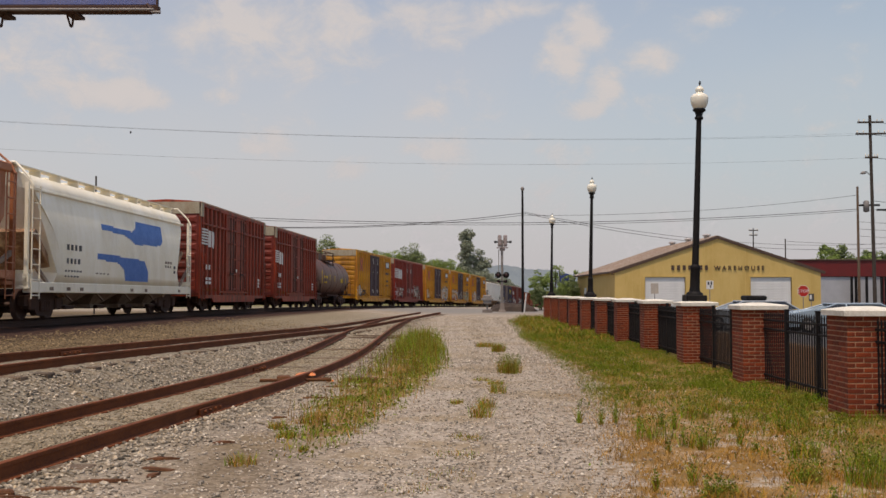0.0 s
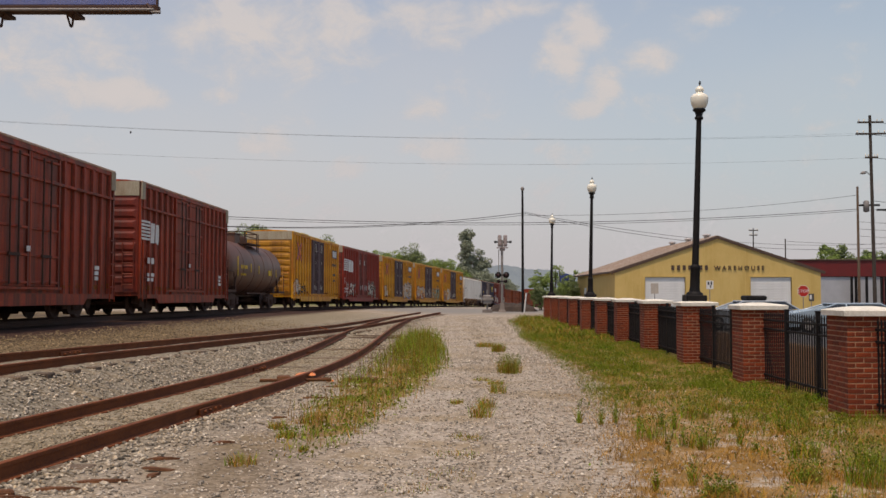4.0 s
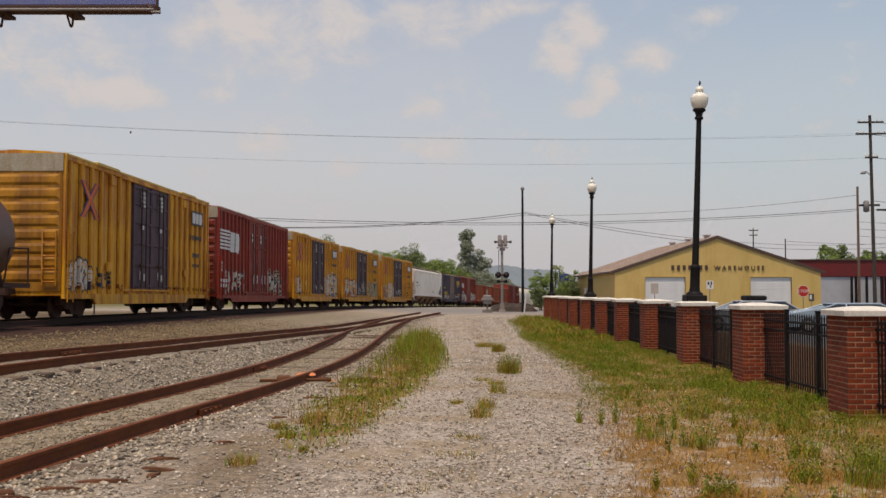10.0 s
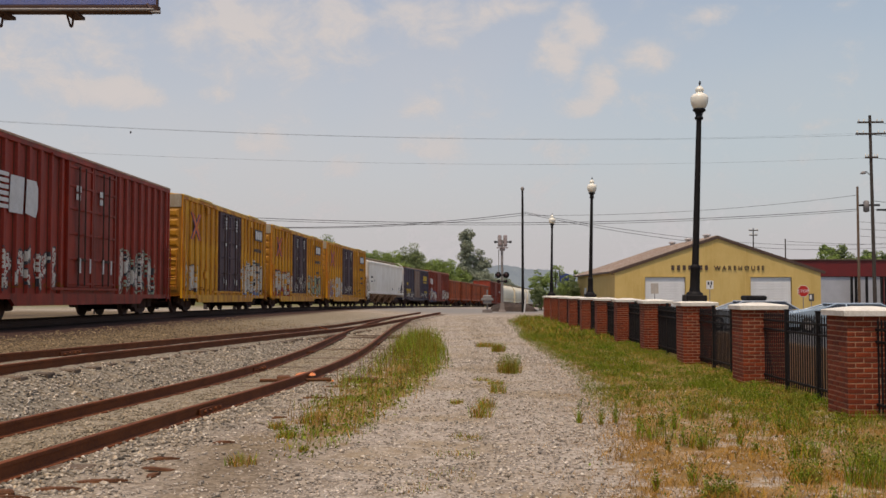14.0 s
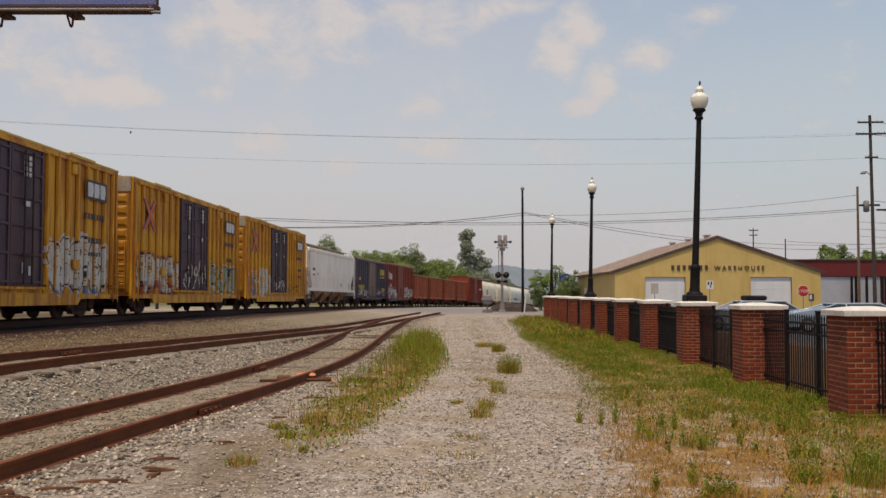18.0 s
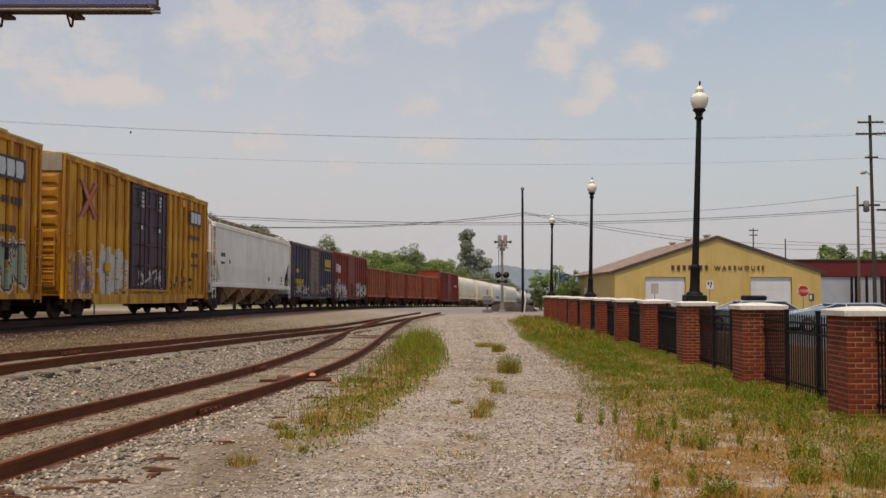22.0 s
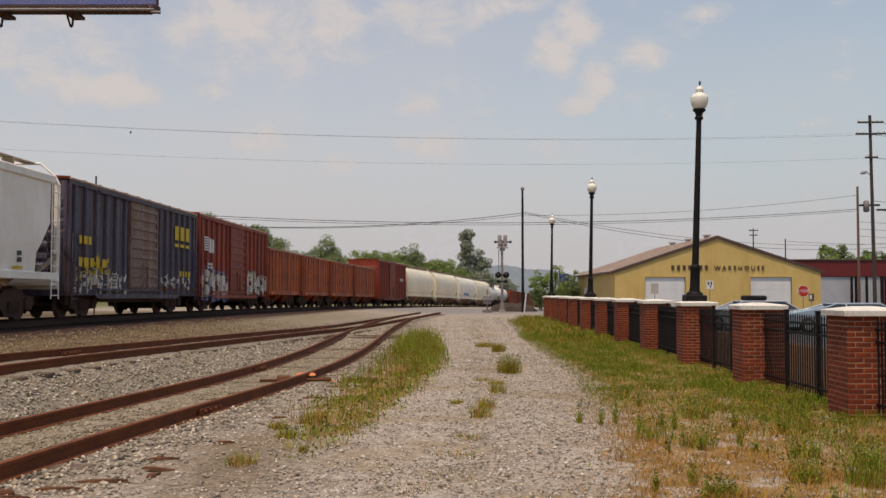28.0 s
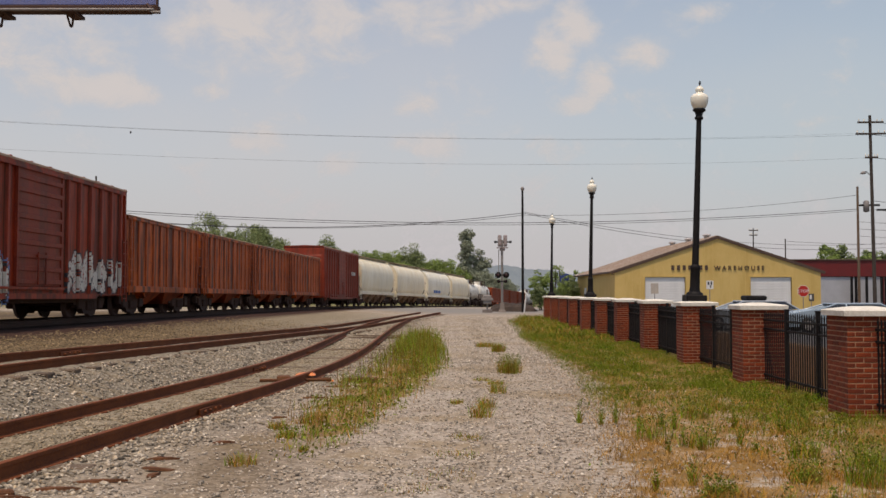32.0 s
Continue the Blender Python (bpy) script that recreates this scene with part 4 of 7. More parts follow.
def open_hopper(label, u0, u1, H, paint, group="open hoppers of the train", posts=11):
    L = u1 - u0
    h = L / 2
    car = thing("open_hopper", label, "hopper car", group)
    Zs = 0.98
    for y in (-1, 1):
        part("side_plate", G().box(-h, h, *sorted((1.42 * y, 1.46 * y)), Zs, H - 0.05), paint, car)
        part("top_chord", G().box(-h, h, *sorted((1.4 * y, 1.53 * y)), H - 0.13, H, 0.02), LITRIM if y > 0 else paint, car)
        part("rim", G().box(-h, h, *sorted((1.38 * y, 1.54 * y)), H, H + 0.035, 0.01), LITRIM, car, "top rim painted pale as if sunlit")
        part("side_sill", G().box(-h, h, *sorted((1.4 * y, 1.53 * y)), Zs - 0.15, Zs + 0.08, 0.02), paint, car)
    pm = G().prism([(-0.06, 0.0), (-0.045, -0.06), (0.045, -0.06), (0.06, 0.0)], Zs, H - 0.1, 'z').mesh("side_post", paint)
    for i in range(posts):
        x = -h + L * (i + 0.5) / posts
        part("side_post", pm, None, car, m=pose(x, -1.455, 0))
        part("side_post", pm, None, car, m=pose(x, 1.455, 0, 0, 0, 180))
    for s in (-1, 1):
        g = G()
        g.loft([[(s * h, -1.42, H - 0.75), (s * h, 1.42, H - 0.75), (s * (h - 0.05), 1.42, H - 0.75), (s * (h - 0.05), -1.42, H - 0.75)],
                [(s * (h - 2.2), -1.42, Zs - 0.35), (s * (h - 2.2), 1.42, Zs - 0.35), (s * (h - 2.28), 1.42, Zs - 0.35), (s * (h - 2.28), -1.42, Zs - 0.35)]])
        g.box(min(s * h, s * (h - 0.06)), max(s * h, s * (h - 0.06)), -1.44, 1.44, H - 0.8, H)
        part("slope_sheet", g, paint, car)
        g = G()
        for y in (-1.35, 1.35):
            g.box(min(s * h, s * (h - 0.1)), max(s * h, s * (h - 0.1)), y - 0.06, y + 0.06, 0.9, H - 0.7)
        g.box(min(s * h, s * (h - 0.5)), max(s * h, s * (h - 0.5)), -1.5, 1.5, 0.92, 1.05)
        part("end_frame", g, paint, car)
        ladder(car, s * (h - 0.25), -1.57, 0.75, H - 0.1, 0.4, paint)
    for m0 in (-h * 0.3, h * 0.3):
        g = G()
        g.loft([[(m0 - 1.3, -1.4, Zs - 0.05), (m0 + 1.3, -1.4, Zs - 0.05), (m0 + 1.3, 1.4, Zs - 0.05), (m0 - 1.3, 1.4, Zs - 0.05)],
                [(m0 - 0.4, -1.0, 0.4), (m0 + 0.4, -1.0, 0.4), (m0 + 0.4, 1.0, 0.4), (m0 - 0.4, 1.0, 0.4)]])
        part("discharge_bay", g, DARKRUST, car)
    part("center_sill", G().box(-h + 0.2, h - 0.2, -0.3, 0.3, 0.72, 1.0), STEELDARK, car)
    under(car, L, h - 1.7)
    TRAIN.append((car, (u0 + u1) / 2, h - 1.7))
    return car


covered_hopper("rust-brown covered hopper car with pale ladders", -110.5, -96.2, 3.9, FADEDBROWN, BAYBROWN)
white_hopper = covered_hopper("white covered hopper with blue angular emblem", -95.4, -80.0, 3.68, HOPWHITE, BAYDARK, style="curved", sill=0.97)
red_a = boxcar("faded red ribbed boxcar with white logo", -78.5, -65.9, 4.82, RED2, REDEND, RED2, (-2.1, 1.9), 12, RED2, True)
red_b = boxcar("faded red ribbed boxcar with small white logo", -63.2, -50.8, 4.82, RED2, REDEND, RED2, (-2.1, 1.9), 12, RED2, True)
tank_car("sooty brown tank car with black platform rails", -50.3, -37.2, 1.45, 2.22, TANKBROWN)
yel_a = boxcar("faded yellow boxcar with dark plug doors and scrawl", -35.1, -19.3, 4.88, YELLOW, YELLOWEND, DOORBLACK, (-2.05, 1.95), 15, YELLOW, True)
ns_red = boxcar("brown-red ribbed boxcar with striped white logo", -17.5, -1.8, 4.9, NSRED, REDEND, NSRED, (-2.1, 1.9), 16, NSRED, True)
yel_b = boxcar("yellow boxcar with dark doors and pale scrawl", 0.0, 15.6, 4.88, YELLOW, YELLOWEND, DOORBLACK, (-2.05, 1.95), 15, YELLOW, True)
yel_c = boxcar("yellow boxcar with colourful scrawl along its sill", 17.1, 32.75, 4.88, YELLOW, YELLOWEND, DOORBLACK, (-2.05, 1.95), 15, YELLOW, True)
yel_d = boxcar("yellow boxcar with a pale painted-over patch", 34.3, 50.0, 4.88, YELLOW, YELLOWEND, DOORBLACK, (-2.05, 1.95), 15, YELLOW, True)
grey_hopper = covered_hopper("pale grey covered hopper with rusty bays", 50.8, 68.5, 3.9, HOPGREY, BAYBROWN)
blue_box = boxcar("weathered dark blue boxcar with yellow lettering", 69.2, 82.8, 4.2, DARKBLUE, DARKBLUE, GREYDOOR, (-1.55, 1.45), 13, DARKRUST, False, "slide")
red_c = boxcar("red boxcar with white logo and scrawl", 83.25, 96.8, 4.3, RED2, REDEND, BROWNBOX, (-1.55, 1.45), 12, RED2, False, "slide")
for k, (a0, a1) in enumerate(((97.0, 106.1), (106.6, 115.8), (116.2, 125.4), (125.8, 135.2))):
    open_hopper("orange-rusted open hopper with dark side posts", a0, a1, 3.5, ORANGERUST)
brown_box = boxcar("brown-red boxcar with a plain sliding door", 136.7, 150.4, 4.45, BROWNBOX, BROWNBOX, RED2, (-1.55, 1.45), 12, BROWNBOX, False, "slide")
covered_hopper("cream-white covered hopper, dusty", 151.0, 167.2, 4.55, HOPCREAM, BAYBROWN, style="rounded")
covered_hopper("cream-white covered hopper, dusty", 168.0, 184.4, 4.55, HOPCREAM, BAYBROWN, style="rounded")
blue_logo_hopper = covered_hopper("white covered hopper with faded blue lettering", 185.4, 201.4, 4.5, HOPWHITE, BAYBROWN, style="rounded")
covered_hopper("cream-white covered hopper, dusty", 202.0, 217.4, 4.5, HOPCREAM, BAYBROWN, style="rounded")
tank_car("white tank car with a top platform", 218.2, 229.6, 1.35, 2.35, TANKWHITE)
tank_car("white tank car with a top platform", 230.4, 241.6, 1.35, 2.35, TANKWHITE)
for k in range(4):
    open_hopper("dark rust-red open hopper car", 242.3 + 11.2 * k, 252.9 + 11.2 * k, 3.4, DARKRUST, "dark hoppers of the train")
tank_car("white tank car with a top platform", 287.5, 299.5, 1.4, 2.4, TANKWHITE)


# ---- brick pillars, fence and lamps ----
def line_x(y):
    """The pillars' track-side faces."""
    return 5.06 + 0.02 * y


PW, PH = 0.75, 1.36                            # width and brick height of a pillar
COURSE = PH / 20
PILLARS = [14.15 - PW + 5.0 * i for i in range(11)]


def pillar(i, y):
    p = thing("brick_pillar", "square red brick pillar with a pale stone cap", "pillar", "pillars of the fence", pose(line_x(y) + PW / 2, y + PW / 2, 0, 0, 0, -1.15))
    w = PW / 2
    part("core", G().box(-w + 0.005, w - 0.005, -w + 0.005, w - 0.005, -0.05, PH), MORTAR, p)
    bl, bh = PW / 3.5, COURSE - 0.014
    full = G().box(-bl / 2 + 0.005, bl / 2 - 0.006, -0.05, 0.05, 0, bh, 0.004)
    joined = G()
    fm = full.mesh("brick", BRICK)
    half = G().box(-bl / 4 + 0.005, bl / 4 - 0.005, -0.05, 0.05, 0, bh, 0.004).mesh("brick", BRICK)
    rng = random.Random(20 + i)
    for c in range(20):
        for side in range(4):
            off = (c + side) % 2
            x = -w + (0 if off else 0.1)
            spans = []
            x = -w
            if off:
                spans = [(x + bl * k, bl) for k in range(3)] + [(x + 3 * bl, bl / 2)]
            else:
                spans = [(x, bl / 2)] + [(x + bl / 2 + bl * k, bl) for k in range(3)]
            for x0, wd in spans:
                cx = x0 + wd / 2
                d = w - 0.05 + rng.uniform(-0.002, 0.003)
                m = pose(0, 0, c * COURSE + 0.005, 0, 0, 90 * side) @ pose(cx, -d, 0, 0, 0, rng.uniform(-0.4, 0.4))
                if i < 3 and side in (0, 3):
                    part("brick", fm if wd > bl * 0.7 else half, None, p, m=m)
                else:
                    g = G().box(-wd / 2 + 0.005, wd / 2 - 0.005, -0.05, 0.05, 0, bh)
                    joined.add([tuple(m @ Vector(v)) for v in g.v], g.f)
    tagged(part("brickwork", joined, BRICKJ, p), kind="stuff")
    o = w + 0.055
    g = G().loft([[(-o, -o, PH), (o, -o, PH), (o, o, PH), (-o, o, PH)],
                  [(-o - 0.005, -o - 0.005, PH + 0.07), (o + 0.005, -o - 0.005, PH + 0.07), (o + 0.005, o + 0.005, PH + 0.07), (-o - 0.005, o + 0.005, PH + 0.07)],
                  [(-o + 0.03, -o + 0.03, PH + 0.085), (o - 0.03, -o + 0.03, PH + 0.085), (o - 0.03, o - 0.03, PH + 0.085), (-o + 0.03, o - 0.03, PH + 0.085)],
                  [(-0.12, -0.12, PH + 0.125), (0.12, -0.12, PH + 0.125), (0.12, 0.12, PH + 0.125), (-0.12, 0.12, PH + 0.125)]])
    part("cap", g, CAPSTONE, p, "pale stone cap with a low crown")
    return p


for i, y in enumerate(PILLARS):
    pillar(i, y)

PICKET = G().box(-0.0095, 0.0095, -0.0095, 0.0095, 0.1, 1.27).loft([[(-0.013, -0.013, 1.27), (0.013, -0.013, 1.27), (0.013, 0.013, 1.27), (-0.013, 0.013, 1.27)], [(-0.002, -0.002, 1.33), (0.002, -0.002, 1.33), (0.002, 0.002, 1.33), (-0.002, 0.002, 1.33)]]).mesh("picket", BLACKIRON)
FPOST = G().box(-0.032, 0.032, -0.032, 0.032, -0.05, 1.36, 0.004).box(-0.04, 0.04, -0.04, 0.04, 1.36, 1.39, 0.008).mesh("post", BLACKIRON)


def fence_panel(y0, y1):
    """From the back of a pillar to the front of the next."""
    n = 38
    x0, x1 = line_x(y0) + PW / 2, line_x(y1) + PW / 2
    L = math.hypot(x1 - x0, y1 - y0)
    f = thing("fence_panel", "black iron picket fence panel between brick pillars", "fence", "fence panels", pose(x0, y0, 0, 0, 0, math.degrees(math.atan2(y1 - y0, x1 - x0))))
    for z in (0.2, 1.02, 1.18):
        part("rail", G().box(0.0, L, -0.018, 0.018, z - 0.018, z + 0.018, 0.004), BLACKIRON, f)
    for k in range(n):
        part("picket", PICKET, None, f, m=pose(L * (k + 0.5) / n, 0, 0))
    for d in (1.3, 2.8):
        part("post", FPOST, None, f, m=pose(L - d, 0, 0))


for i in range(-1, 10):
    fence_panel(PILLARS[0] + 5.0 * i + PW - 0.0, PILLARS[0] + 5.0 * (i + 1))


def street_lamp(i, lean):
    y = PILLARS[i] + PW / 2
    z = PH + 0.122
    p = thing("street_lamp", "black fluted lamp post with an acorn globe, on a brick pillar", "street lamp", "lamps on the pillars", pose(line_x(y) + PW / 2 - 0.03 + 0.015 * (i - 2), y, z, 0, lean, 0))
    part("plinth", G().box(-0.24, 0.24, -0.24, 0.24, -0.05, 0.13, 0.02).lathe([(0.2, 0.13), (0.19, 0.17), (0.14, 0.21)], 20), BLACKIRON, p)
    g = G()
    n = 32
    def flute(r, h):
        return [(r * (1 + 0.05 * math.cos(8 * 2 * math.pi * k / n)) * math.cos(2 * math.pi * k / n), r * (1 + 0.05 * math.cos(8 * 2 * math.pi * k / n)) * math.sin(2 * math.pi * k / n), h) for k in range(n)]
    g.loft([flute(0.13, 0.18), flute(0.12, 0.26), flute(0.112, 0.3), flute(0.108, 0.74), flute(0.118, 0.76), flute(0.112, 0.8), flute(0.082, 0.84)], True)
    part("base", g, BLACKIRON, p)
    g = G()
    g.loft([flute(0.08, 0.82), flute(0.072, 2.0), flute(0.058, 4.26)], True)
    part("shaft", g, BLACKIRON, p)
    part("capital", G().lathe([(0.062, 4.24), (0.1, 4.28), (0.1, 4.31), (0.075, 4.34), (0.09, 4.42), (0.15, 4.47), (0.15, 4.5), (0.12, 4.52)], 20), BLACKIRON, p)
    gl = part("globe", G().lathe([(0.1, 4.5), (0.15, 4.54), (0.195, 4.64), (0.21, 4.76), (0.2, 4.81), (0.16, 4.85), (0.1, 4.88), (0.075, 4.91), (0.1, 4.94), (0.1, 4.98), (0.075, 5.02), (0.03, 5.06)], 28), GLOBE, p, "cream milk-glass acorn globe")
    part("finial", G().lathe([(0.03, 5.05), (0.012, 5.08), (0.03, 5.12), (0.022, 5.15), (0.003, 5.19)], 12), BLACKIRON, gl)


for i, lean in ((2, 2.0), (6, 1.2), (10, 0.8)):
    street_lamp(i, lean)


# ---- warehouse ----
SHEETGREY = mat("grey_galvanised_sheet", [(0.4, 0.38, 0.37), (0.32, 0.29, 0.28), (0.46, 0.44, 0.43)], 0.6, 0, 2, 20, 0.1)


def text_mesh(words, size, depth, material, gap=1.0):
    cu = bpy.data.curves.new("letters", 'FONT')
    cu.body, cu.size, cu.extrude, cu.align_x, cu.space_character = words, size, depth, 'CENTER', gap
    ob = bpy.data.objects.new("letters", cu)
    scene.collection.objects.link(ob)
    me = bpy.data.meshes.new_from_object(ob.evaluated_get(bpy.context.evaluated_depsgraph_get()))
    bpy.data.objects.remove(ob)
    me.materials.clear()
    me.materials.append(material)
    return me


def warehouse():
    WY, WD, x0, x1 = 78.0, 21.7, 13.2, 29.0
    xm, ze, zr = (x0 + x1) / 2, 3.32, 5.95
    w = thing("warehouse", "yellow metal-clad gabled warehouse with white roll-up doors", "warehouse", m=pose(0, WY, 0))
    doors = [(15.5, 18.6), (23.6, 26.75)]
    # front wall round the two doorways
    cuts = [x0, doors[0][0], doors[0][1], doors[1][0], doors[1][1], x1]
    for k in range(5):
        a, c = cuts[k], cuts[k + 1]
        z0 = 0.0 if k % 2 == 0 else 2.85
        top = lambda x: ze + (zr - ze) * (1 - abs(x - xm) / (xm - x0))
        pr = [(a, z0), (c, z0), (c, top(c))] + ([(xm, zr)] if a < xm < c else []) + [(a, top(a))]
        part("front_wall", G().prism(pr, 0, 0.15, 'y'), YWALL, w)
    part("side_wall", G().box(x0, x0 + 0.15, 0.15, WD, 0, ze), YWALL, w)
    part("side_wall", G().box(x1 - 0.15, x1, 0.15, WD, 0, ze), YWALL, w)
    part("back_wall", G().prism([(x0 + .15, 0), (x1 - .15, 0), (x1 - .15, ze), (xm, zr), (x0 + .15, ze)], WD - 0.15, WD, 'y'), YWALL, w)
    seam = G().box(-0.02, 0.02, -0.014, 0.0, 0, 1).mesh("cladding_rib", YWALL)
    x = x0 + 0.1
    while x < x1:
        z0 = 2.9 if any(a - .1 < x < c + .1 for a, c in doors) else 0.0
        top = ze + (zr - ze) * (1 - abs(x - xm) / (xm - x0)) - 0.1
        o = part("cladding_rib", seam, None, w, m=pose(x, 0, z0) @ Matrix.Diagonal((1, 1, top - z0, 1)))
        x += 0.62
    for k in range(34):
        part("cladding_rib", seam, None, w, m=pose(x0, 0.3 + k * 0.64, 0, 0, 0, -90) @ Matrix.Diagonal((1, 1, ze, 1)))
    for s in (-1, 1):
        xe = xm + s * (xm - x0 + 0.3)
        zz = ze - 0.3 * (zr - ze) / (xm - x0)
        g = G().prism([(xe, zz), (xm, zr), (xm, zr + 0.09), (xe, zz + 0.09)], -0.06, WD + 0.2, 'y')
        rf = part("roof", g, RUSTROOF, w, "rust-stained sheet metal roof")
        for k in range(22):
            part("roof_rib", G().prism([(xe, zz + 0.09), (xm, zr + 0.09), (xm, zr + 0.14), (xe, zz + 0.14)], 0.4 + k, 0.46 + k, 'y'), RUSTROOF, rf)
        part("rake_trim", G().prism([(xe, zz - 0.14), (xm, zr - 0.14), (xm, zr + 0.1), (xe, zz + 0.1)], -0.1, -0.06, 'y'), DARKTRIM, w)
        part("gutter", G().box(xe - 0.06, xe + 0.06, -0.06, WD + 0.2, zz - 0.06, zz + 0.08, 0.02), DARKTRIM, w)
    for y in (2.0, 8.0, 14.0):
        v = part("roof_vent", G().lathe([(0.22, zr - 0.2), (0.22, zr + 0.16), (0.34, zr + 0.18), (0.34, zr + 0.26), (0.14, zr + 0.34)], 14, (xm - 0.3, y, 0)), SHEETGREY, w)
    for a, c in doors:
        d = part("roll_door", G().box(a + 0.03, c - 0.03, 0.08, 0.13, 0, 2.83), WHITEDOOR, w, "white roll-up door")
        slat = G().box(a + 0.05, c - 0.05, 0.06, 0.082, 0, 0.17, 0.008).mesh("slat", WHITEDOOR)
        for k in range(15):
            part("slat", slat, None, d, m=pose(0, 0, 0.03 + k * 0.187))
        part("door_frame", G().box(a - 0.1, a, -0.05, 0.1, 0, 2.95).box(c, c + 0.1, -0.05, 0.1, 0, 2.95).box(a, c, -0.05, 0.1, 2.85, 2.95), YWALL, w)
    part("side_door", G().box(x0 - 0.05, x0, 15.5, 16.6, 0, 2.1, 0.01), WHITEDOOR, w, "white side door")
    me = text_mesh("W A R E H O U S E", 0.5, 0.03, DARKTRIM, 1.0)
    xs = [v.co.x for v in me.vertices]
    k = 3.85 / (max(xs) - min(xs))
    part("lettering", me, None, w, "dark raised letters", m=pose(22.75, -0.04, 3.4, 90, 0, 0) @ Matrix.Diagonal((k, 0.95, 1, 1)))
    for j, x in enumerate((17.65, 18.08, 18.52, 18.95, 19.38, 19.8, 20.22)):
        part("lettering", G().box(x - 0.11, x + 0.11, -0.06, -0.01, 3.4, 3.76), DARKTRIM, w)
    return w


warehouse()


# ---- far distance: sky haze, hills, trees ----
def sky_backdrop():
    """A curved screen of thin cloud, far beyond everything; it drifts slowly."""
    R, g = 3600.0, G()
    n, k = 48, 24
    vs = []
    for j in range(k + 1):
        el = radians(-1.0 + 31.0 * j / k)
        for i in range(n + 1):
            az = radians(-42 + 84.0 * i / n)
            vs.append((R * math.sin(az) * math.cos(el), R * math.cos(az) * math.cos(el), R * math.sin(el)))
    g.add(vs, [(j * (n + 1) + i, j * (n + 1) + i + 1, (j + 1) * (n + 1) + i + 1, (j + 1) * (n + 1) + i) for j in range(k) for i in range(n)], True)
    m = bpy.data.materials.new("thin_summer_cloud")
    m.use_nodes = True
    N, L = m.node_tree.nodes, m.node_tree.links
    N.clear()
    out, mixs = N.new("ShaderNodeOutputMaterial"), N.new("ShaderNodeMixShader")
    tr, em = N.new("ShaderNodeBsdfTransparent"), N.new("ShaderNodeEmission")
    tc = N.new("ShaderNodeTexCoord")

    def math_node(op, a, c=0.0, clamp=True):
        x = N.new("ShaderNodeMath")
        x.operation, x.use_clamp = op, clamp
        for sock, val in zip(x.inputs, (a, c)):
            if isinstance(val, (int, float)):
                sock.default_value = val
            else:
                L.new(val, sock)
        return x.outputs[0]

    def smooth(src, lo, hi):
        r = N.new("ShaderNodeMapRange")
        r.interpolation_type = 'SMOOTHSTEP'
        r.inputs["From Min"].default_value, r.inputs["From Max"].default_value = lo, hi
        L.new(src, r.inputs["Value"])
        return r.outputs[0]

    mp = N.new("ShaderNodeMapping")
    mp.inputs["Scale"].default_value = (0.0032, 0.0032, 0.0046)
    L.new(tc.outputs["Object"], mp.inputs[0])
    puff = N.new("ShaderNodeTexNoise")
    puff.inputs["Scale"].default_value, puff.inputs["Detail"].default_value, puff.inputs["Roughness"].default_value = 1.7, 9.0, 0.62
    puff.inputs["Distortion"].default_value = 0.3
    L.new(mp.outputs[0], puff.inputs["Vector"])
    sep = N.new("ShaderNodeSeparateXYZ")
    L.new(tc.outputs["Object"], sep.inputs[0])
    # banks of cumulus: (across, up, half width, half height, strength) in metres on the screen
    banks = ((-587, 893, 286, 135, 1.0), (-377, 928, 115, 90, 0.9), (-666, 770, 208, 74, 0.6), (-1325, 746, 247, 105, 0.9), (-1100, 664, 139, 58, 1.0), (-46, 951, 175, 90, 0.75), (264, 976, 115, 45, 0.8),
             (486, 915, 71, 69, 1.0), (393, 816, 86, 101, 0.7), (706, 796, 101, 58, 0.9), (577, 717, 66, 75, 0.8), (512, 633, 67, 34, 0.6), (655, 648, 130, 56, 0.45), (926, 919, 69, 28, 0.65),
             (-597, 496, 96, 42, 0.6), (-325, 452, 98, 43, 0.5), (-7, 509, 119, 47, 0.55), (427, 490, 87, 42, 0.5), (-771, 676, 64, 33, 0.5), (-47, 669, 79, 76, 0.45), (-1252, 892, 233, 68, 0.5))
    total = None
    for cx, cz, w, h, s in banks:
        dx = math_node('DIVIDE', math_node('SUBTRACT', sep.outputs[0], cx, False), w, False)
        dz = math_node('DIVIDE', math_node('SUBTRACT', sep.outputs[2], cz, False), h, False)
        r2 = math_node('ADD', math_node('MULTIPLY', dx, dx, False), math_node('MULTIPLY', dz, dz, False), False)
        b = math_node('MULTIPLY', math_node('SUBTRACT', 1.0, math_node('MULTIPLY', r2, 0.5)), s)
        total = b if total is None else math_node('MAXIMUM', total, b)
    cloud = smooth(math_node('ADD', math_node('MULTIPLY', total, 0.36, False), math_node('MULTIPLY', puff.outputs["Fac"], 1.05, False), False), 0.54, 0.98)
    veil = N.new("ShaderNodeTexNoise")
    veil.inputs["Scale"].default_value, veil.inputs["Detail"].default_value = 0.35, 3.0
    L.new(mp.outputs[0], veil.inputs["Vector"])
    cloud = math_node('ADD', cloud, math_node('MULTIPLY', smooth(veil.outputs["Fac"], 0.42, 0.66), 0.16))
    haze = smooth(sep.outputs[2], 1500.0, -100.0)
    alpha = math_node('ADD', math_node('MULTIPLY', haze, 0.7), math_node('ADD', math_node('MULTIPLY', cloud, 0.5), 0.26))
    L.new(alpha, mixs.inputs[0])

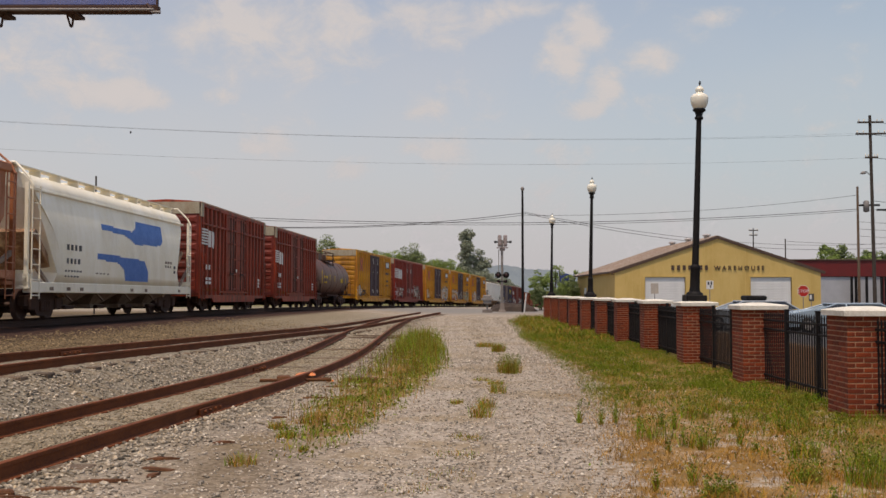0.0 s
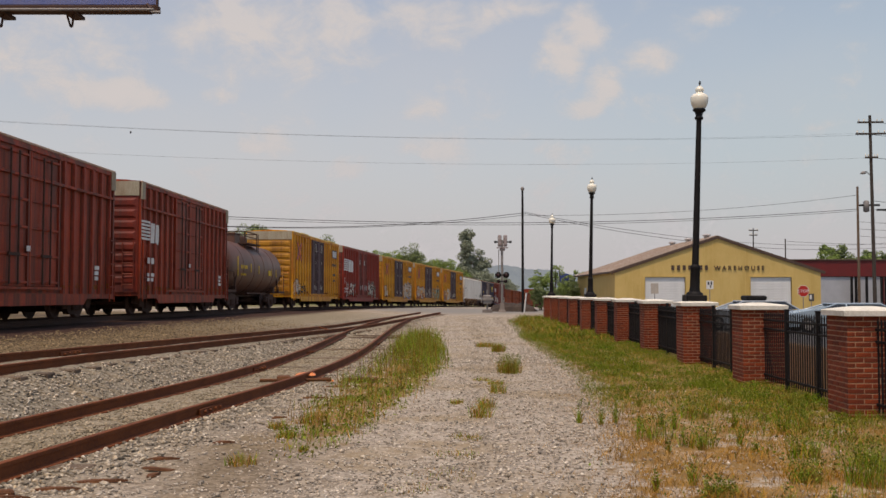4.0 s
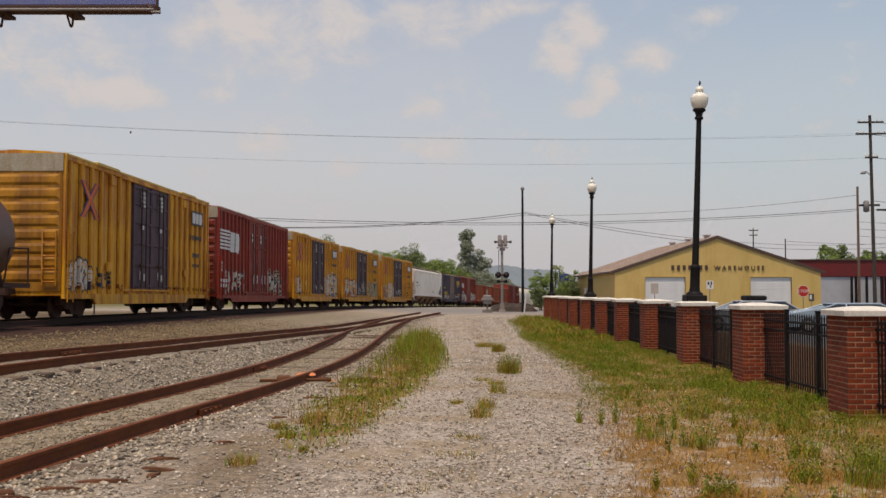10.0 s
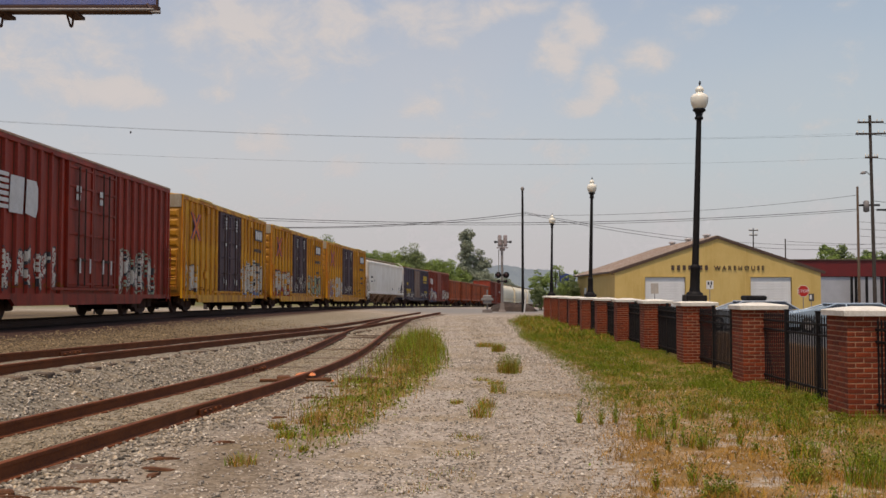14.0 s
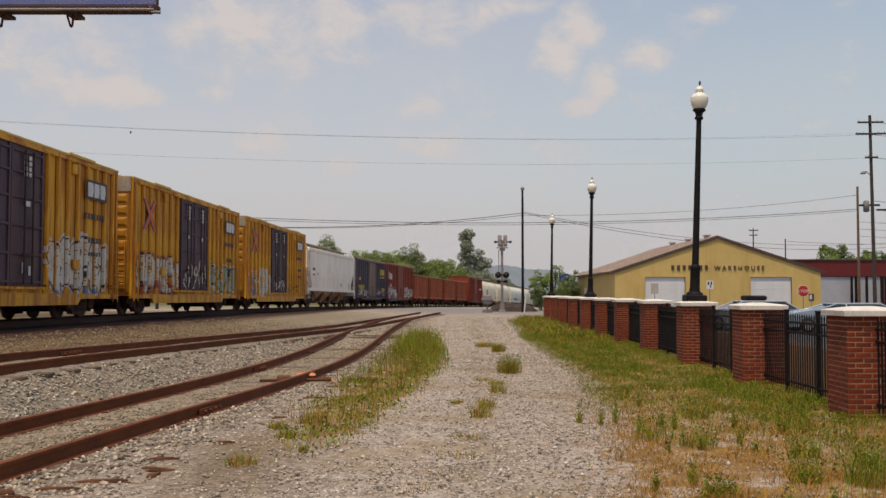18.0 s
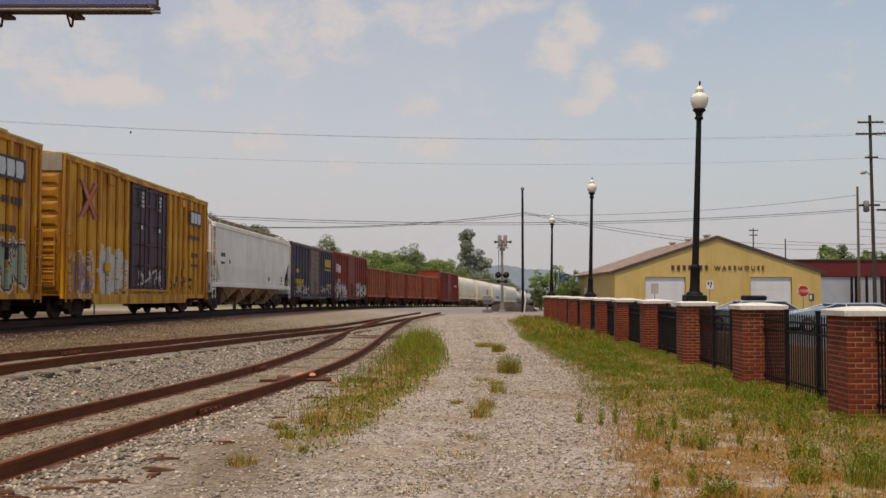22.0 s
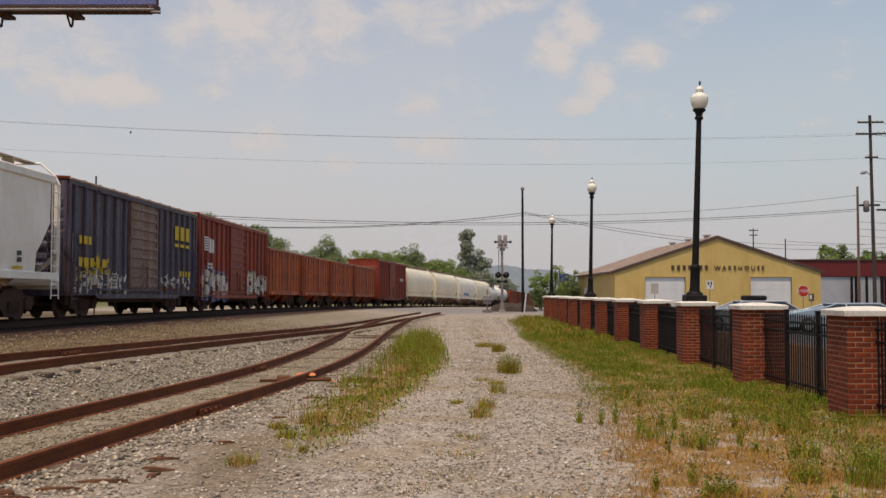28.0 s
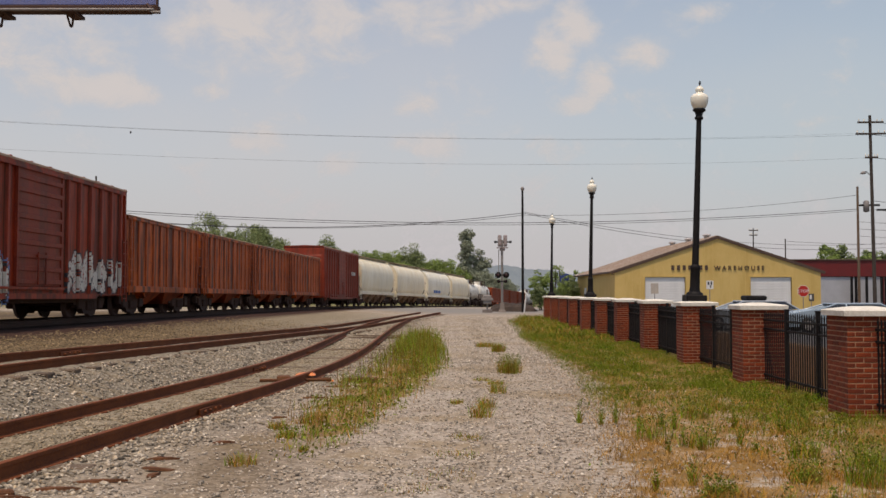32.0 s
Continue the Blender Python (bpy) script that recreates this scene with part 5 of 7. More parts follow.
    def blend(fac, a, c):
        x = N.new("ShaderNodeMix")
        x.data_type = 'RGBA'
        L.new(fac, x.inputs[0])
        for sock, val in ((x.inputs[6], a), (x.inputs[7], c)):
            if isinstance(val, tuple):
                sock.default_value = (*val, 1)
            else:
                L.new(val, sock)
        return x.outputs[2]

    # pinkish towards the horizon, clearer and bluer to one side and higher up
    base = blend(smooth(sep.outputs[0], -200.0, 1500.0), (0.49, 0.545, 0.615), (0.42, 0.535, 0.62))
    base = blend(smooth(sep.outputs[2], 520.0, 60.0), base, (0.472, 0.502, 0.568))
    L.new(blend(cloud, base, (0.568, 0.588, 0.63)), em.inputs["Color"])
    em.inputs["Strength"].default_value = 1.0
    L.new(tr.outputs[0], mixs.inputs[1])
    L.new(em.outputs[0], mixs.inputs[2])
    L.new(mixs.outputs[0], out.inputs["Surface"])
    ob = part("backdrop", g, m)
    return tagged(ob, "hazy pale summer sky with soft cumulus", "sky", kind="structure")


clouds = sky_backdrop()

# distance haze is mixed into the ridge's base colour
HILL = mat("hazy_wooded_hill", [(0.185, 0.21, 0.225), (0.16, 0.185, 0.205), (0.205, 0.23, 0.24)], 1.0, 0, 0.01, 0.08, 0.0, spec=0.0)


def hills():
    g = G()
    n = 420
    top, bot = [], []
    for i in range(n + 1):
        x = -1500 + 3300.0 * i / n
        y = 2300 + 200 * math.sin(x * 0.001)
        h = 52 + 10 * math.sin(x * 0.004 + 1) + 7 * math.sin(x * 0.011) + 2.5 * math.sin(x * 0.05) + 1.6 * math.sin(x * 0.21) * math.sin(x * 0.083) + 1.0 * math.sin(x * 0.47)
        h -= 22 * max(0.0, min(1.0, (x - 150) / 700))
        top.append((x, y + 250, h))
        bot.append((x, y, -4))
    g.add(bot + top + [(x, y + 600, -4) for x, y, _ in top], [(i, i + 1, n + 2 + i, n + 1 + i) for i in range(n)] + [(n + 1 + i, n + 2 + i, 2 * n + 3 + i, 2 * n + 2 + i) for i in range(n)], True)
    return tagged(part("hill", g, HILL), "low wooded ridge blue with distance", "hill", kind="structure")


hills()


def leaf_mat(name, a, b, c):
    m = mat(name, [a, b, c], 0.75, 0, 1.2, 6, 0.0, island=0.4, spec=0.2)
    return m


LEAF = leaf_mat("summer_leaves", (0.19, 0.225, 0.125), (0.235, 0.265, 0.15), (0.15, 0.185, 0.1))
LEAFY = leaf_mat("yellow_green_leaves", (0.225, 0.28, 0.12), (0.27, 0.32, 0.145), (0.18, 0.23, 0.1))
# far foliage greyed and paled: its distance haze is part of the colour
LEAFHAZE = leaf_mat("haze_paled_leaves", (0.265, 0.285, 0.22), (0.31, 0.325, 0.255), (0.21, 0.235, 0.175))
BARK = mat("bark", [(0.09, 0.07, 0.055), (0.06, 0.045, 0.038), (0.13, 0.1, 0.08)], 0.95, 0, 3, 20, 0.7, 0.02)


def quads_mesh(name, centre, size, rng, material, flat=0.5):
    """Many small leaf sprays: one bent quad pair each, facing all ways."""
    n = len(centre)
    d1 = rng.normal(size=(n, 3))
    d1 /= np.linalg.norm(d1, axis=1)[:, None]
    d2 = np.cross(d1, rng.normal(size=(n, 3)))
    d2 /= np.linalg.norm(d2, axis=1)[:, None]
    nn = np.cross(d1, d2)
    s = (size * rng.uniform(0.6, 1.3, n))[:, None]
    v = np.stack([centre - d1 * s, centre - d2 * s * 0.55 + nn * s * 0.2, centre + d1 * s, centre + d2 * s * 0.55 + nn * s * 0.2], 1).reshape(-1, 3)
    idx = np.arange(4 * n).reshape(n, 4)
    f = np.concatenate([idx[:, [0, 1, 2]], idx[:, [0, 2, 3]]])
    me = bpy.data.meshes.new(name)
    me.vertices.add(len(v))
    me.vertices.foreach_set("co", v.astype(np.float32).reshape(-1))
    me.loops.add(f.size)
    me.loops.foreach_set("vertex_index", f.astype(np.int32).reshape(-1))
    me.polygons.add(len(f))
    me.polygons.foreach_set("loop_start", np.arange(0, f.size, 3, dtype=np.int32))
    me.update()
    me.validate()
    me.materials.append(material)
    return me


def tree(x, y, h, w, material, label, seed, leaf=0.135, n=16000, low=0.25, column=False, group="trees beyond the tracks", name="tree"):
    rng = np.random.RandomState(seed)
    z0 = float(ground_z(x, y)) - 0.1
    h -= z0
    t = thing(name, label, "tree" if name == "tree" else "shrub", group, pose(x, y, z0, 0, 0, rng.uniform(0, 360)))
    g = G()
    g.cyl((0, 0, 0), (0.1, 0, h * 0.5), h * 0.022, h * 0.014, 9)
    g.cyl((0.1, 0, h * 0.5), (0, 0.1, h * 0.85), h * 0.014, h * 0.005, 7)
    part("trunk", g, BARK, t)
    cl = []
    k = 80
    for i in range(k):
        a, e, q_ = rng.uniform(0, 2 * math.pi), math.asin(rng.uniform(-0.95, 1)), rng.uniform(0.35, 0.95)
        if column:
            q_ = rng.uniform(0.5, 0.9)
        c = (w * q_ * math.cos(a) * math.cos(e), w * q_ * math.sin(a) * math.cos(e), h * (low + 1) / 2 + h * (1 - low) / 2 * q_ * math.sin(e) * 1.05)
        if column:                             # a full, slightly tapering shaft of foliage
            v, a = (i + 0.5) / k, 2.4 * i
            rad = w * rng.uniform(0.15, 0.75) * (1.0 - 0.35 * v)
            c = (rad * math.cos(a), rad * math.sin(a), h * (low + (0.97 - low) * v))
        cl.append((*c, min(w * rng.uniform(0.14, 0.42), h * 0.14) * (0.6 if name == "shrub" else 1.0)))
        if i < 6:
            part("limb", G().cyl((0, 0, c[2] * 0.62), c, h * 0.007, h * 0.003, 5), BARK, t)
    pts = []
    for cx, cy, cz, r in cl:
        m = n // k
        d = rng.normal(size=(m, 3))
        d /= np.linalg.norm(d, axis=1)[:, None]
        d *= (r * rng.uniform(0.3, 1.1, m) ** 0.6)[:, None]
        d[:, 2] *= 0.8
        pts.append(d + np.array([cx, cy, cz]))
    pts = np.concatenate(pts)
    pts[:, 2] = np.maximum(pts[:, 2], 0.15)
    part("crown", quads_mesh("crown", pts, leaf, rng, material), None, t)
    return t


FAR = "full green summer tree beyond the train"
for i, (x, y, h, w, m) in enumerate((
        (-35.0, 150, 13.6, 3.2, LEAF), (-29.5, 152, 12.2, 3.2, LEAF), (-26.0, 149, 11.6, 3.0, LEAF), (-21.6, 190, 12.0, 3.2, LEAF), (-26.0, 196, 10.0, 3.0, LEAFHAZE), (-30.0, 200, 10.2, 3.0, LEAFHAZE),
        (-17.5, 200, 9.6, 3.4, LEAFY), (-13.6, 202, 10.6, 3.2, LEAFY), (-10.0, 198, 9.4, 3.0, LEAFY), (-6.3, 201, 11.0, 2.6, LEAF), (-3.2, 203, 9.0, 2.8, LEAFY), (0.3, 206, 8.4, 2.6, LEAFY),
        (-24.0, 199, 9.2, 3.4, LEAFY), (-20.6, 204, 8.8, 3.2, LEAFY), (-15.6, 205, 9.2, 3.0, LEAFY), (-8.0, 204, 9.6, 3.0, LEAFY), (-1.5, 207, 8.2, 2.6, LEAFY), (3.0, 212, 6.6, 2.4, LEAFY), (-32.0, 156, 11.6, 3.0, LEAF), (-45.0, 160, 11.0, 3.6, LEAF), (-40.0, 175, 10.5, 3.4, LEAFHAZE), (9.2, 236, 7.0, 2.6, LEAFHAZE), (11.3, 250, 6.5, 2.6, LEAFHAZE), (16.5, 262, 5.6, 2.8, LEAFHAZE))):
    tree(x, y, h, w * 1.15, m, FAR, 40 + i)
tree(5.6, 240, 16.6, 3.1, LEAFHAZE, "tall narrow leafy tree beyond the tracks", 70, 0.19, 20000, 0.12, True)
tree(8.8, 242, 12.2, 2.6, LEAFHAZE, "haze-paled tree beside a taller one", 71, 0.19, 12000)
for i, (x, y, h, w, m) in enumerate(((9.3, 96, 3.9, 1.3, LEAFY), (10.6, 95, 4.4, 1.3, LEAFY), (11.9, 97, 3.4, 1.2, LEAF), (13.1, 101, 4.5, 1.2, LEAFY), (12.6, 97.5, 2.6, 1.0, LEAFY), (8.9, 93.5, 2.4, 0.9, LEAF), (10.2, 92.5, 2.0, 0.9, LEAF))):
    tree(x, y, h, w, m, "bushy green shrub behind the pillars", 80 + i, 0.06, 8000, 0.05, False, "shrubs behind the pillars", "shrub")
for i in range(8):
    tree(60.5 + 3.0 * i, 160 + 3 * (i % 2), 9.0 + 0.8 * math.sin(i * 2.1), 2.4, LEAF if i % 2 else LEAFY, "leafy tree behind the low buildings", 100 + i, 0.18, 8000, group="trees behind the buildings")

# ---- poles and wires ----
BROWNPOLE = mat("weathered_brown_pole", [(0.14, 0.1, 0.075), (0.1, 0.07, 0.052), (0.19, 0.145, 0.11)], 0.95, 0, 2, 30, 0.6, 0.01, squash=(6, 6, 0.5))


def utility_pole(x, y, h, r, arms, label, lean=0.0, wood=POLEWOOD):
    z = float(ground_z(x, y))
    p = thing("utility_pole", label, "utility pole", "", pose(x, y, z, 0, lean, 0))
    part("shaft", G().cyl((0, 0, -0.2), (0, 0, h - z), r, r * 0.72, 12), wood, p)
    for zz, w in arms:
        part("crossarm", G().box(-w / 2, w / 2, -0.16, -0.05, zz - z - 0.06, zz - z + 0.06, 0.01), POLEWOOD, p)
        for s in (-0.45, -0.25, 0.25, 0.45):
            part("insulator", G().lathe([(0.03, zz - z + 0.06), (0.055, zz - z + 0.12), (0.03, zz - z + 0.15), (0.05, zz - z + 0.2), (0.02, zz - z + 0.24)], 8, (s * w, -0.1, 0)), CAPSTONE, p)
    return p


SIGNGREY = mat("weathered_aluminium", [(0.22, 0.2, 0.185), (0.16, 0.145, 0.135), (0.28, 0.26, 0.245)], 0.6, 0.1, 3, 30, 0.1)
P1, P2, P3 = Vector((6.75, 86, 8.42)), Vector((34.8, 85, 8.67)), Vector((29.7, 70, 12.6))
q = utility_pole(6.75, 86, 10.5, 0.12, (), "slim dark utility pole with a pale guard at its foot", 0.0, BLACKIRON)
part("guy_guard", G().cyl((0.1, -0.12, 0), (0.28, -0.2, 1.6), 0.06, n=8), WHITEDOOR, q, "pale plastic guy guard")
part("top_cap", G().lathe([(0.1, 10.3), (0.16, 10.42), (0.16, 10.52), (0.05, 10.66)], 10), SIGNGREY, q)
utility_pole(34.8, 85, 10.56, 0.125, (), "brown wooden utility pole", 0.0, BROWNPOLE)
q = utility_pole(29.75, 70, 13.95, 0.135, ((12.65, 2.1), (13.45, 1.8), (11.0, 0.9)), "tall dark wooden utility pole with crossarms and equipment", -0.6)
part("transformer", G().lathe([(0.05, 7.2), (0.2, 7.25), (0.2, 7.9), (0.12, 8.0), (0.05, 8.02)], 14, (-0.42, 0, 0)), SIGNGREY, q)
part("cable_bracket", G().box(-0.9, 0.5, -0.06, 0.06, 7.62, 7.76, 0.01).box(0.3, 1.4, -0.05, 0.05, 7.3, 7.42), BLACKIRON, q)
part("area_light", G().pipe([(0, 0, 9.7), (-0.5, -0.3, 10.0), (-0.75, -0.5, 9.95)], 0.03).lathe([(0.05, 9.98), (0.16, 9.9), (0.2, 9.8), (0.05, 9.78)], 12, (-0.8, -0.55, 0)), SIGNGREY, q)
utility_pole(39.15, 128, 9.75, 0.1, ((9.5, 1.2), (8.9, 1.0)), "distant wooden utility pole with crossarms")
utility_pole(44.2, 131, 8.6, 0.1, (), "slim distant pole behind the warehouse")
utility_pole(-35.2, 75, 9.2, 0.15, ((8.7, 1.6),), "wooden utility pole beyond the tracks")
utility_pole(-26.4, 55, 11.6, 0.16, ((11.0, 1.8), (9.5, 1.2)), "wooden utility pole beyond the tracks")
q = thing("marker_post", "thin dark post standing beyond the tracks", "post", m=pose(-24.0, 70.0, float(ground_z(-24, 70))))
part("shaft", G().cyl((0, 0, 0), (0, 0, 9.72 - float(ground_z(-24, 70))), 0.06, n=8), POLEWOOD, q)


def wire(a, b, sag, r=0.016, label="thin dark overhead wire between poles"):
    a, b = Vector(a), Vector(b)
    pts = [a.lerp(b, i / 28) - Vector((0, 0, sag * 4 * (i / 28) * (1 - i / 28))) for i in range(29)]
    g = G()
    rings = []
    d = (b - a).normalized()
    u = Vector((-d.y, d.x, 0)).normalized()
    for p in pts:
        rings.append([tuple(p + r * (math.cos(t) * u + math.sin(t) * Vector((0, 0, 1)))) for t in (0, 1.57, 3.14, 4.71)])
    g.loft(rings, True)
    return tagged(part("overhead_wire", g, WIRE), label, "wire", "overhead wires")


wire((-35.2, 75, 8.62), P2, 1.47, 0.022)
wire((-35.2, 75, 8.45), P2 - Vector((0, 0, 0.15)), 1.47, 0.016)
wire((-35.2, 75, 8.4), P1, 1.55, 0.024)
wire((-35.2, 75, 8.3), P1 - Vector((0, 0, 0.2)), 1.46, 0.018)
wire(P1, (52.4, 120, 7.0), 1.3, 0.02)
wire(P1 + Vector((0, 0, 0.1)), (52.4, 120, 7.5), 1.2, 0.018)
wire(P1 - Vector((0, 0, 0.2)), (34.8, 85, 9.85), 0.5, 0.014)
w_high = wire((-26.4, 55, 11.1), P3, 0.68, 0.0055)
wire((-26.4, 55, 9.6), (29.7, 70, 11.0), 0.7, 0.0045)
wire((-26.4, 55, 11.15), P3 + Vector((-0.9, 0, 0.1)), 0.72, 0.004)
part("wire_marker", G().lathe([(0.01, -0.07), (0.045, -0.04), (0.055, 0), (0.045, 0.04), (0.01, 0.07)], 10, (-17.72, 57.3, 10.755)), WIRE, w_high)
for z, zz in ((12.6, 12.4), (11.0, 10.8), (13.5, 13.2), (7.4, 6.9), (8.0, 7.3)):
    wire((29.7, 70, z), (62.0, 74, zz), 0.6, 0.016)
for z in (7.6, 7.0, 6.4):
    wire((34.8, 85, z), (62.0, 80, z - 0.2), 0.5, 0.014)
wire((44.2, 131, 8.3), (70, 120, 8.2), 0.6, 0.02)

# ---- crossing signals ----
HEADGREY = mat("pale_aluminium_paint", [(0.3, 0.26, 0.25), (0.22, 0.18, 0.17), (0.38, 0.34, 0.33)], 0.5, 0.0, 2, 20, 0.1)
CONC = mat("pale_concrete", [(0.2, 0.17, 0.15), (0.14, 0.12, 0.11), (0.25, 0.22, 0.2)], 0.9, 0, 2, 25, 0.4, 0.01)


def crossing_signal():
    s = thing("crossing_signal", "grey mast with black flashing lamps and high signal heads", "railway signal", m=pose(5.0, 86, float(ground_z(5.0, 86))))
    part("foundation", G().loft([[(-0.4, -0.4, -0.1), (0.4, -0.4, -0.1), (0.4, 0.4, -0.1), (-0.4, 0.4, -0.1)], [(-0.2, -0.2, 0.25), (0.2, -0.2, 0.25), (0.2, 0.2, 0.25), (-0.2, 0.2, 0.25)], [(-0.16, -0.16, 0.8), (0.16, -0.16, 0.8), (0.16, 0.16, 0.8), (-0.16, 0.16, 0.8)]]), CONC, s)
    part("mast", G().cyl((0, 0, 0.3), (0, 0, 6.1), 0.12, 0.1, 12), SIGNGREY, s)
    for z, w, r in ((3.15, 0.34, 0.26), (2.62, 0.3, 0.15)):
        part("lamp_arm", G().box(-w - 0.1, w + 0.1, -0.12, -0.05, z - 0.04, z + 0.04), BLACKIRON, s)
        for x in (-w, w):
            h = part("lamp_head", G().lathe([(0.02, -0.18), (r * 0.5, -0.18), (r, -0.14), (r, -0.1), (r * 0.6, -0.08), (r * 0.5, 0.1), (0.05, 0.14)], 18, (x, 0, z), 'y'), BLACKIRON, s, "black round lamp head")
            part("lens", G().lathe([(0.01, -0.215), (r * 0.4, -0.2), (r * 0.45, -0.18)], 14, (x, 0, z), 'y'), mat("red_lens", [(0.03, 0.006, 0.006), (0.025, 0.006, 0.006)], 0.3, 0, 3, 20, 0.0), h)
    part("platform", G().box(-0.45, 0.5, -0.3, 0.3, 5.42, 5.5).box(-0.2, 0.25, -0.2, 0.2, 5.2, 5.42, 0.03), HEADGREY, s)
    for x in (-0.2, 0.28):
        h = part("signal_head", G().box(x - 0.16, x + 0.16, -0.15, 0.15, 5.55, 6.55, 0.06).box(x - 0.12, x + 0.12, -0.24, -0.14, 5.7, 6.3, 0.03), HEADGREY, s)
        for z in (5.75, 6.05, 6.35):
            part("hood", G().cyl((x, 0.15, z), (x, 0.4, z - 0.02), 0.1, n=10, caps=False), BLACKIRON, h)
    part("side_arm", G().box(-0.55, 0.7, -0.05, 0.05, 5.9, 6.0).lathe([(0.02, -0.12), (0.11, -0.1), (0.11, 0.05), (0.03, 0.1)], 10, (-0.55, 0, 5.95), "x").lathe([(0.03, -0.1), (0.11, -0.05), (0.11, 0.1), (0.02, 0.12)], 10, (0.7, 0, 5.95), "x"), BLACKIRON, s)
    part("ladder_pipe", G().cyl((-0.28, 0, 2.9), (-0.28, 0, 5.3), 0.03, n=6), SIGNGREY, s)
    g = thing("gate_mechanism", "small weathered grey crossing gate mechanism on a base", "railway signal", m=pose(3.7, 85, float(ground_z(3.7, 85))))
    part("base", G().box(-0.4, 0.4, -0.3, 0.3, -0.05, 0.25, 0.03), CONC, g)
    part("post", G().cyl((0, 0, 0.25), (0, 0, 1.9), 0.07, n=8), SIGNGREY, g)
    part("case", G().box(-0.35, 0.35, -0.25, 0.25, 0.7, 1.45, 0.06), SIGNGREY, g)
    part("counterweight", G().box(-0.5, 0.5, -0.32, -0.26, 1.0, 1.2, 0.02), SIGNGREY, g)


crossing_signal()

# ---- maroon building, signs and the car park ----
PALEPANEL = mat("pale_grey_panel", [(0.4, 0.4, 0.41), (0.34, 0.34, 0.35), (0.45, 0.45, 0.46)], 0.6, 0, 1.0, 25, 0.1)


def maroon_building():
    b = thing("low_building", "low maroon flat-roofed building with pale wall panels and dark columns", "building", m=pose(0, 95, 0))
    part("fascia", G().box(32.0, 62, 0, 0.4, 3.15, 4.65, 0.03), MAROON, b)
    part("roof", G().box(31.8, 62.2, -0.1, 14, 4.65, 4.78, 0.02), DARKTRIM, b)
    for k in range(10):
        part("wall_panel", G().box(32.3 + 3 * k, 35.2 + 3 * k, 0.12, 0.25, 0, 3.14, 0.02), PALEPANEL, b)
        part("wall_pier", G().box(35.2 + 3 * k, 35.3 + 3 * k, 0.08, 0.3, 0, 3.14), MAROON, b)
    for x in (38.0, 38.4, 39.4, 40.8, 41.2, 43.9, 48.0):
        part("column", G().box(x - 0.1, x + 0.1, -0.6, -0.4, 0, 3.15, 0.01), BLACKIRON, b)
    part("rear_wall", G().box(32, 62, 13.8, 14, 0, 4.6), MAROON, b)
    part("side_wall", G().box(32.0, 32.2, 3.0, 13.8, 0, 4.6), MAROON, b)


maroon_building()


def sign(kind, x, y, z, w, h, material, label, text=""):
    s = thing(kind, label, "sign", m=pose(x, y, float(ground_z(x, y))))
    part("post", G().box(-0.025, 0.025, 0.0, 0.05, 0, z, 0.004), SIGNGREY, s)
    if kind == "stop_sign":
        r = w / 2
        oct_ = lambda q: [(q * math.cos(math.pi / 8 + k * math.pi / 4) / math.cos(math.pi / 8), z + q * math.sin(math.pi / 8 + k * math.pi / 4) / math.cos(math.pi / 8)) for k in range(8)]
        f = part("border", G().prism(oct_(r), -0.012, 0.0, 'y'), WHITEMARK, s)
        part("face", G().prism(oct_(r * 0.93), -0.018, -0.012, 'y'), material, s)
        part("lettering", text_mesh("STOP", 0.3, 0.003, WHITEMARK), None, s, m=pose(0, -0.022, z - 0.1, 90, 0, 0))
    else:
        part("plate", G().box(-w / 2, w / 2, -0.015, 0.0, z - h / 2, z + h / 2, 0.003), material, s)
    return s


STOPRED = mat("stop_sign_red", [(0.5, 0.035, 0.025), (0.44, 0.03, 0.022)], 0.45, 0, 4, 30, 0.0)
sign("stop_sign", 24.1, 68, 1.75, 0.76, 0.76, STOPRED, "red octagonal stop sign on a thin post", "STOP")
sign("notice_sign", 15.2, 73, 1.95, 0.55, 0.75, mat("beige_sign", [(0.5, 0.44, 0.38), (0.44, 0.39, 0.34)], 0.6, 0, 4, 30, 0.0), "beige notice board on a thin post")
q = sign("route_sign", 18.9, 72, 2.2, 0.5, 0.6, WHITEMARK, "small white sign with dark arrows")
part("arrow_mark", G().box(-0.16, -0.04, -0.022, -0.015, 2.2, 2.42).box(0.05, 0.17, -0.022, -0.015, 2.22, 2.44).box(0.0, 0.1, -0.022, -0.015, 2.0, 2.18), DARKMARK, q)
q = sign("notice_sign", 25.0, 69, 1.32, 0.35, 0.5, DARKMARK, "small black and white notice on a post")
part("panel_mark", G().box(-0.12, 0.02, -0.022, -0.015, 1.2, 1.5), WHITEMARK, q)
GLASS = mat("dark_car_glass", [(0.02, 0.025, 0.03), (0.03, 0.035, 0.04)], 0.08, 0, 3, 20, 0.0, spec=0.8)
TYRE = mat("tyre_rubber", [(0.02, 0.02, 0.02), (0.03, 0.03, 0.03)], 0.9, 0, 5, 50, 0.2)


def car_colour(name, c):
    return mat(name, [c, tuple(q * 0.92 for q in c), tuple(min(1, q * 1.05) for q in c)], 0.25, 0.2, 2, 20, 0.0)


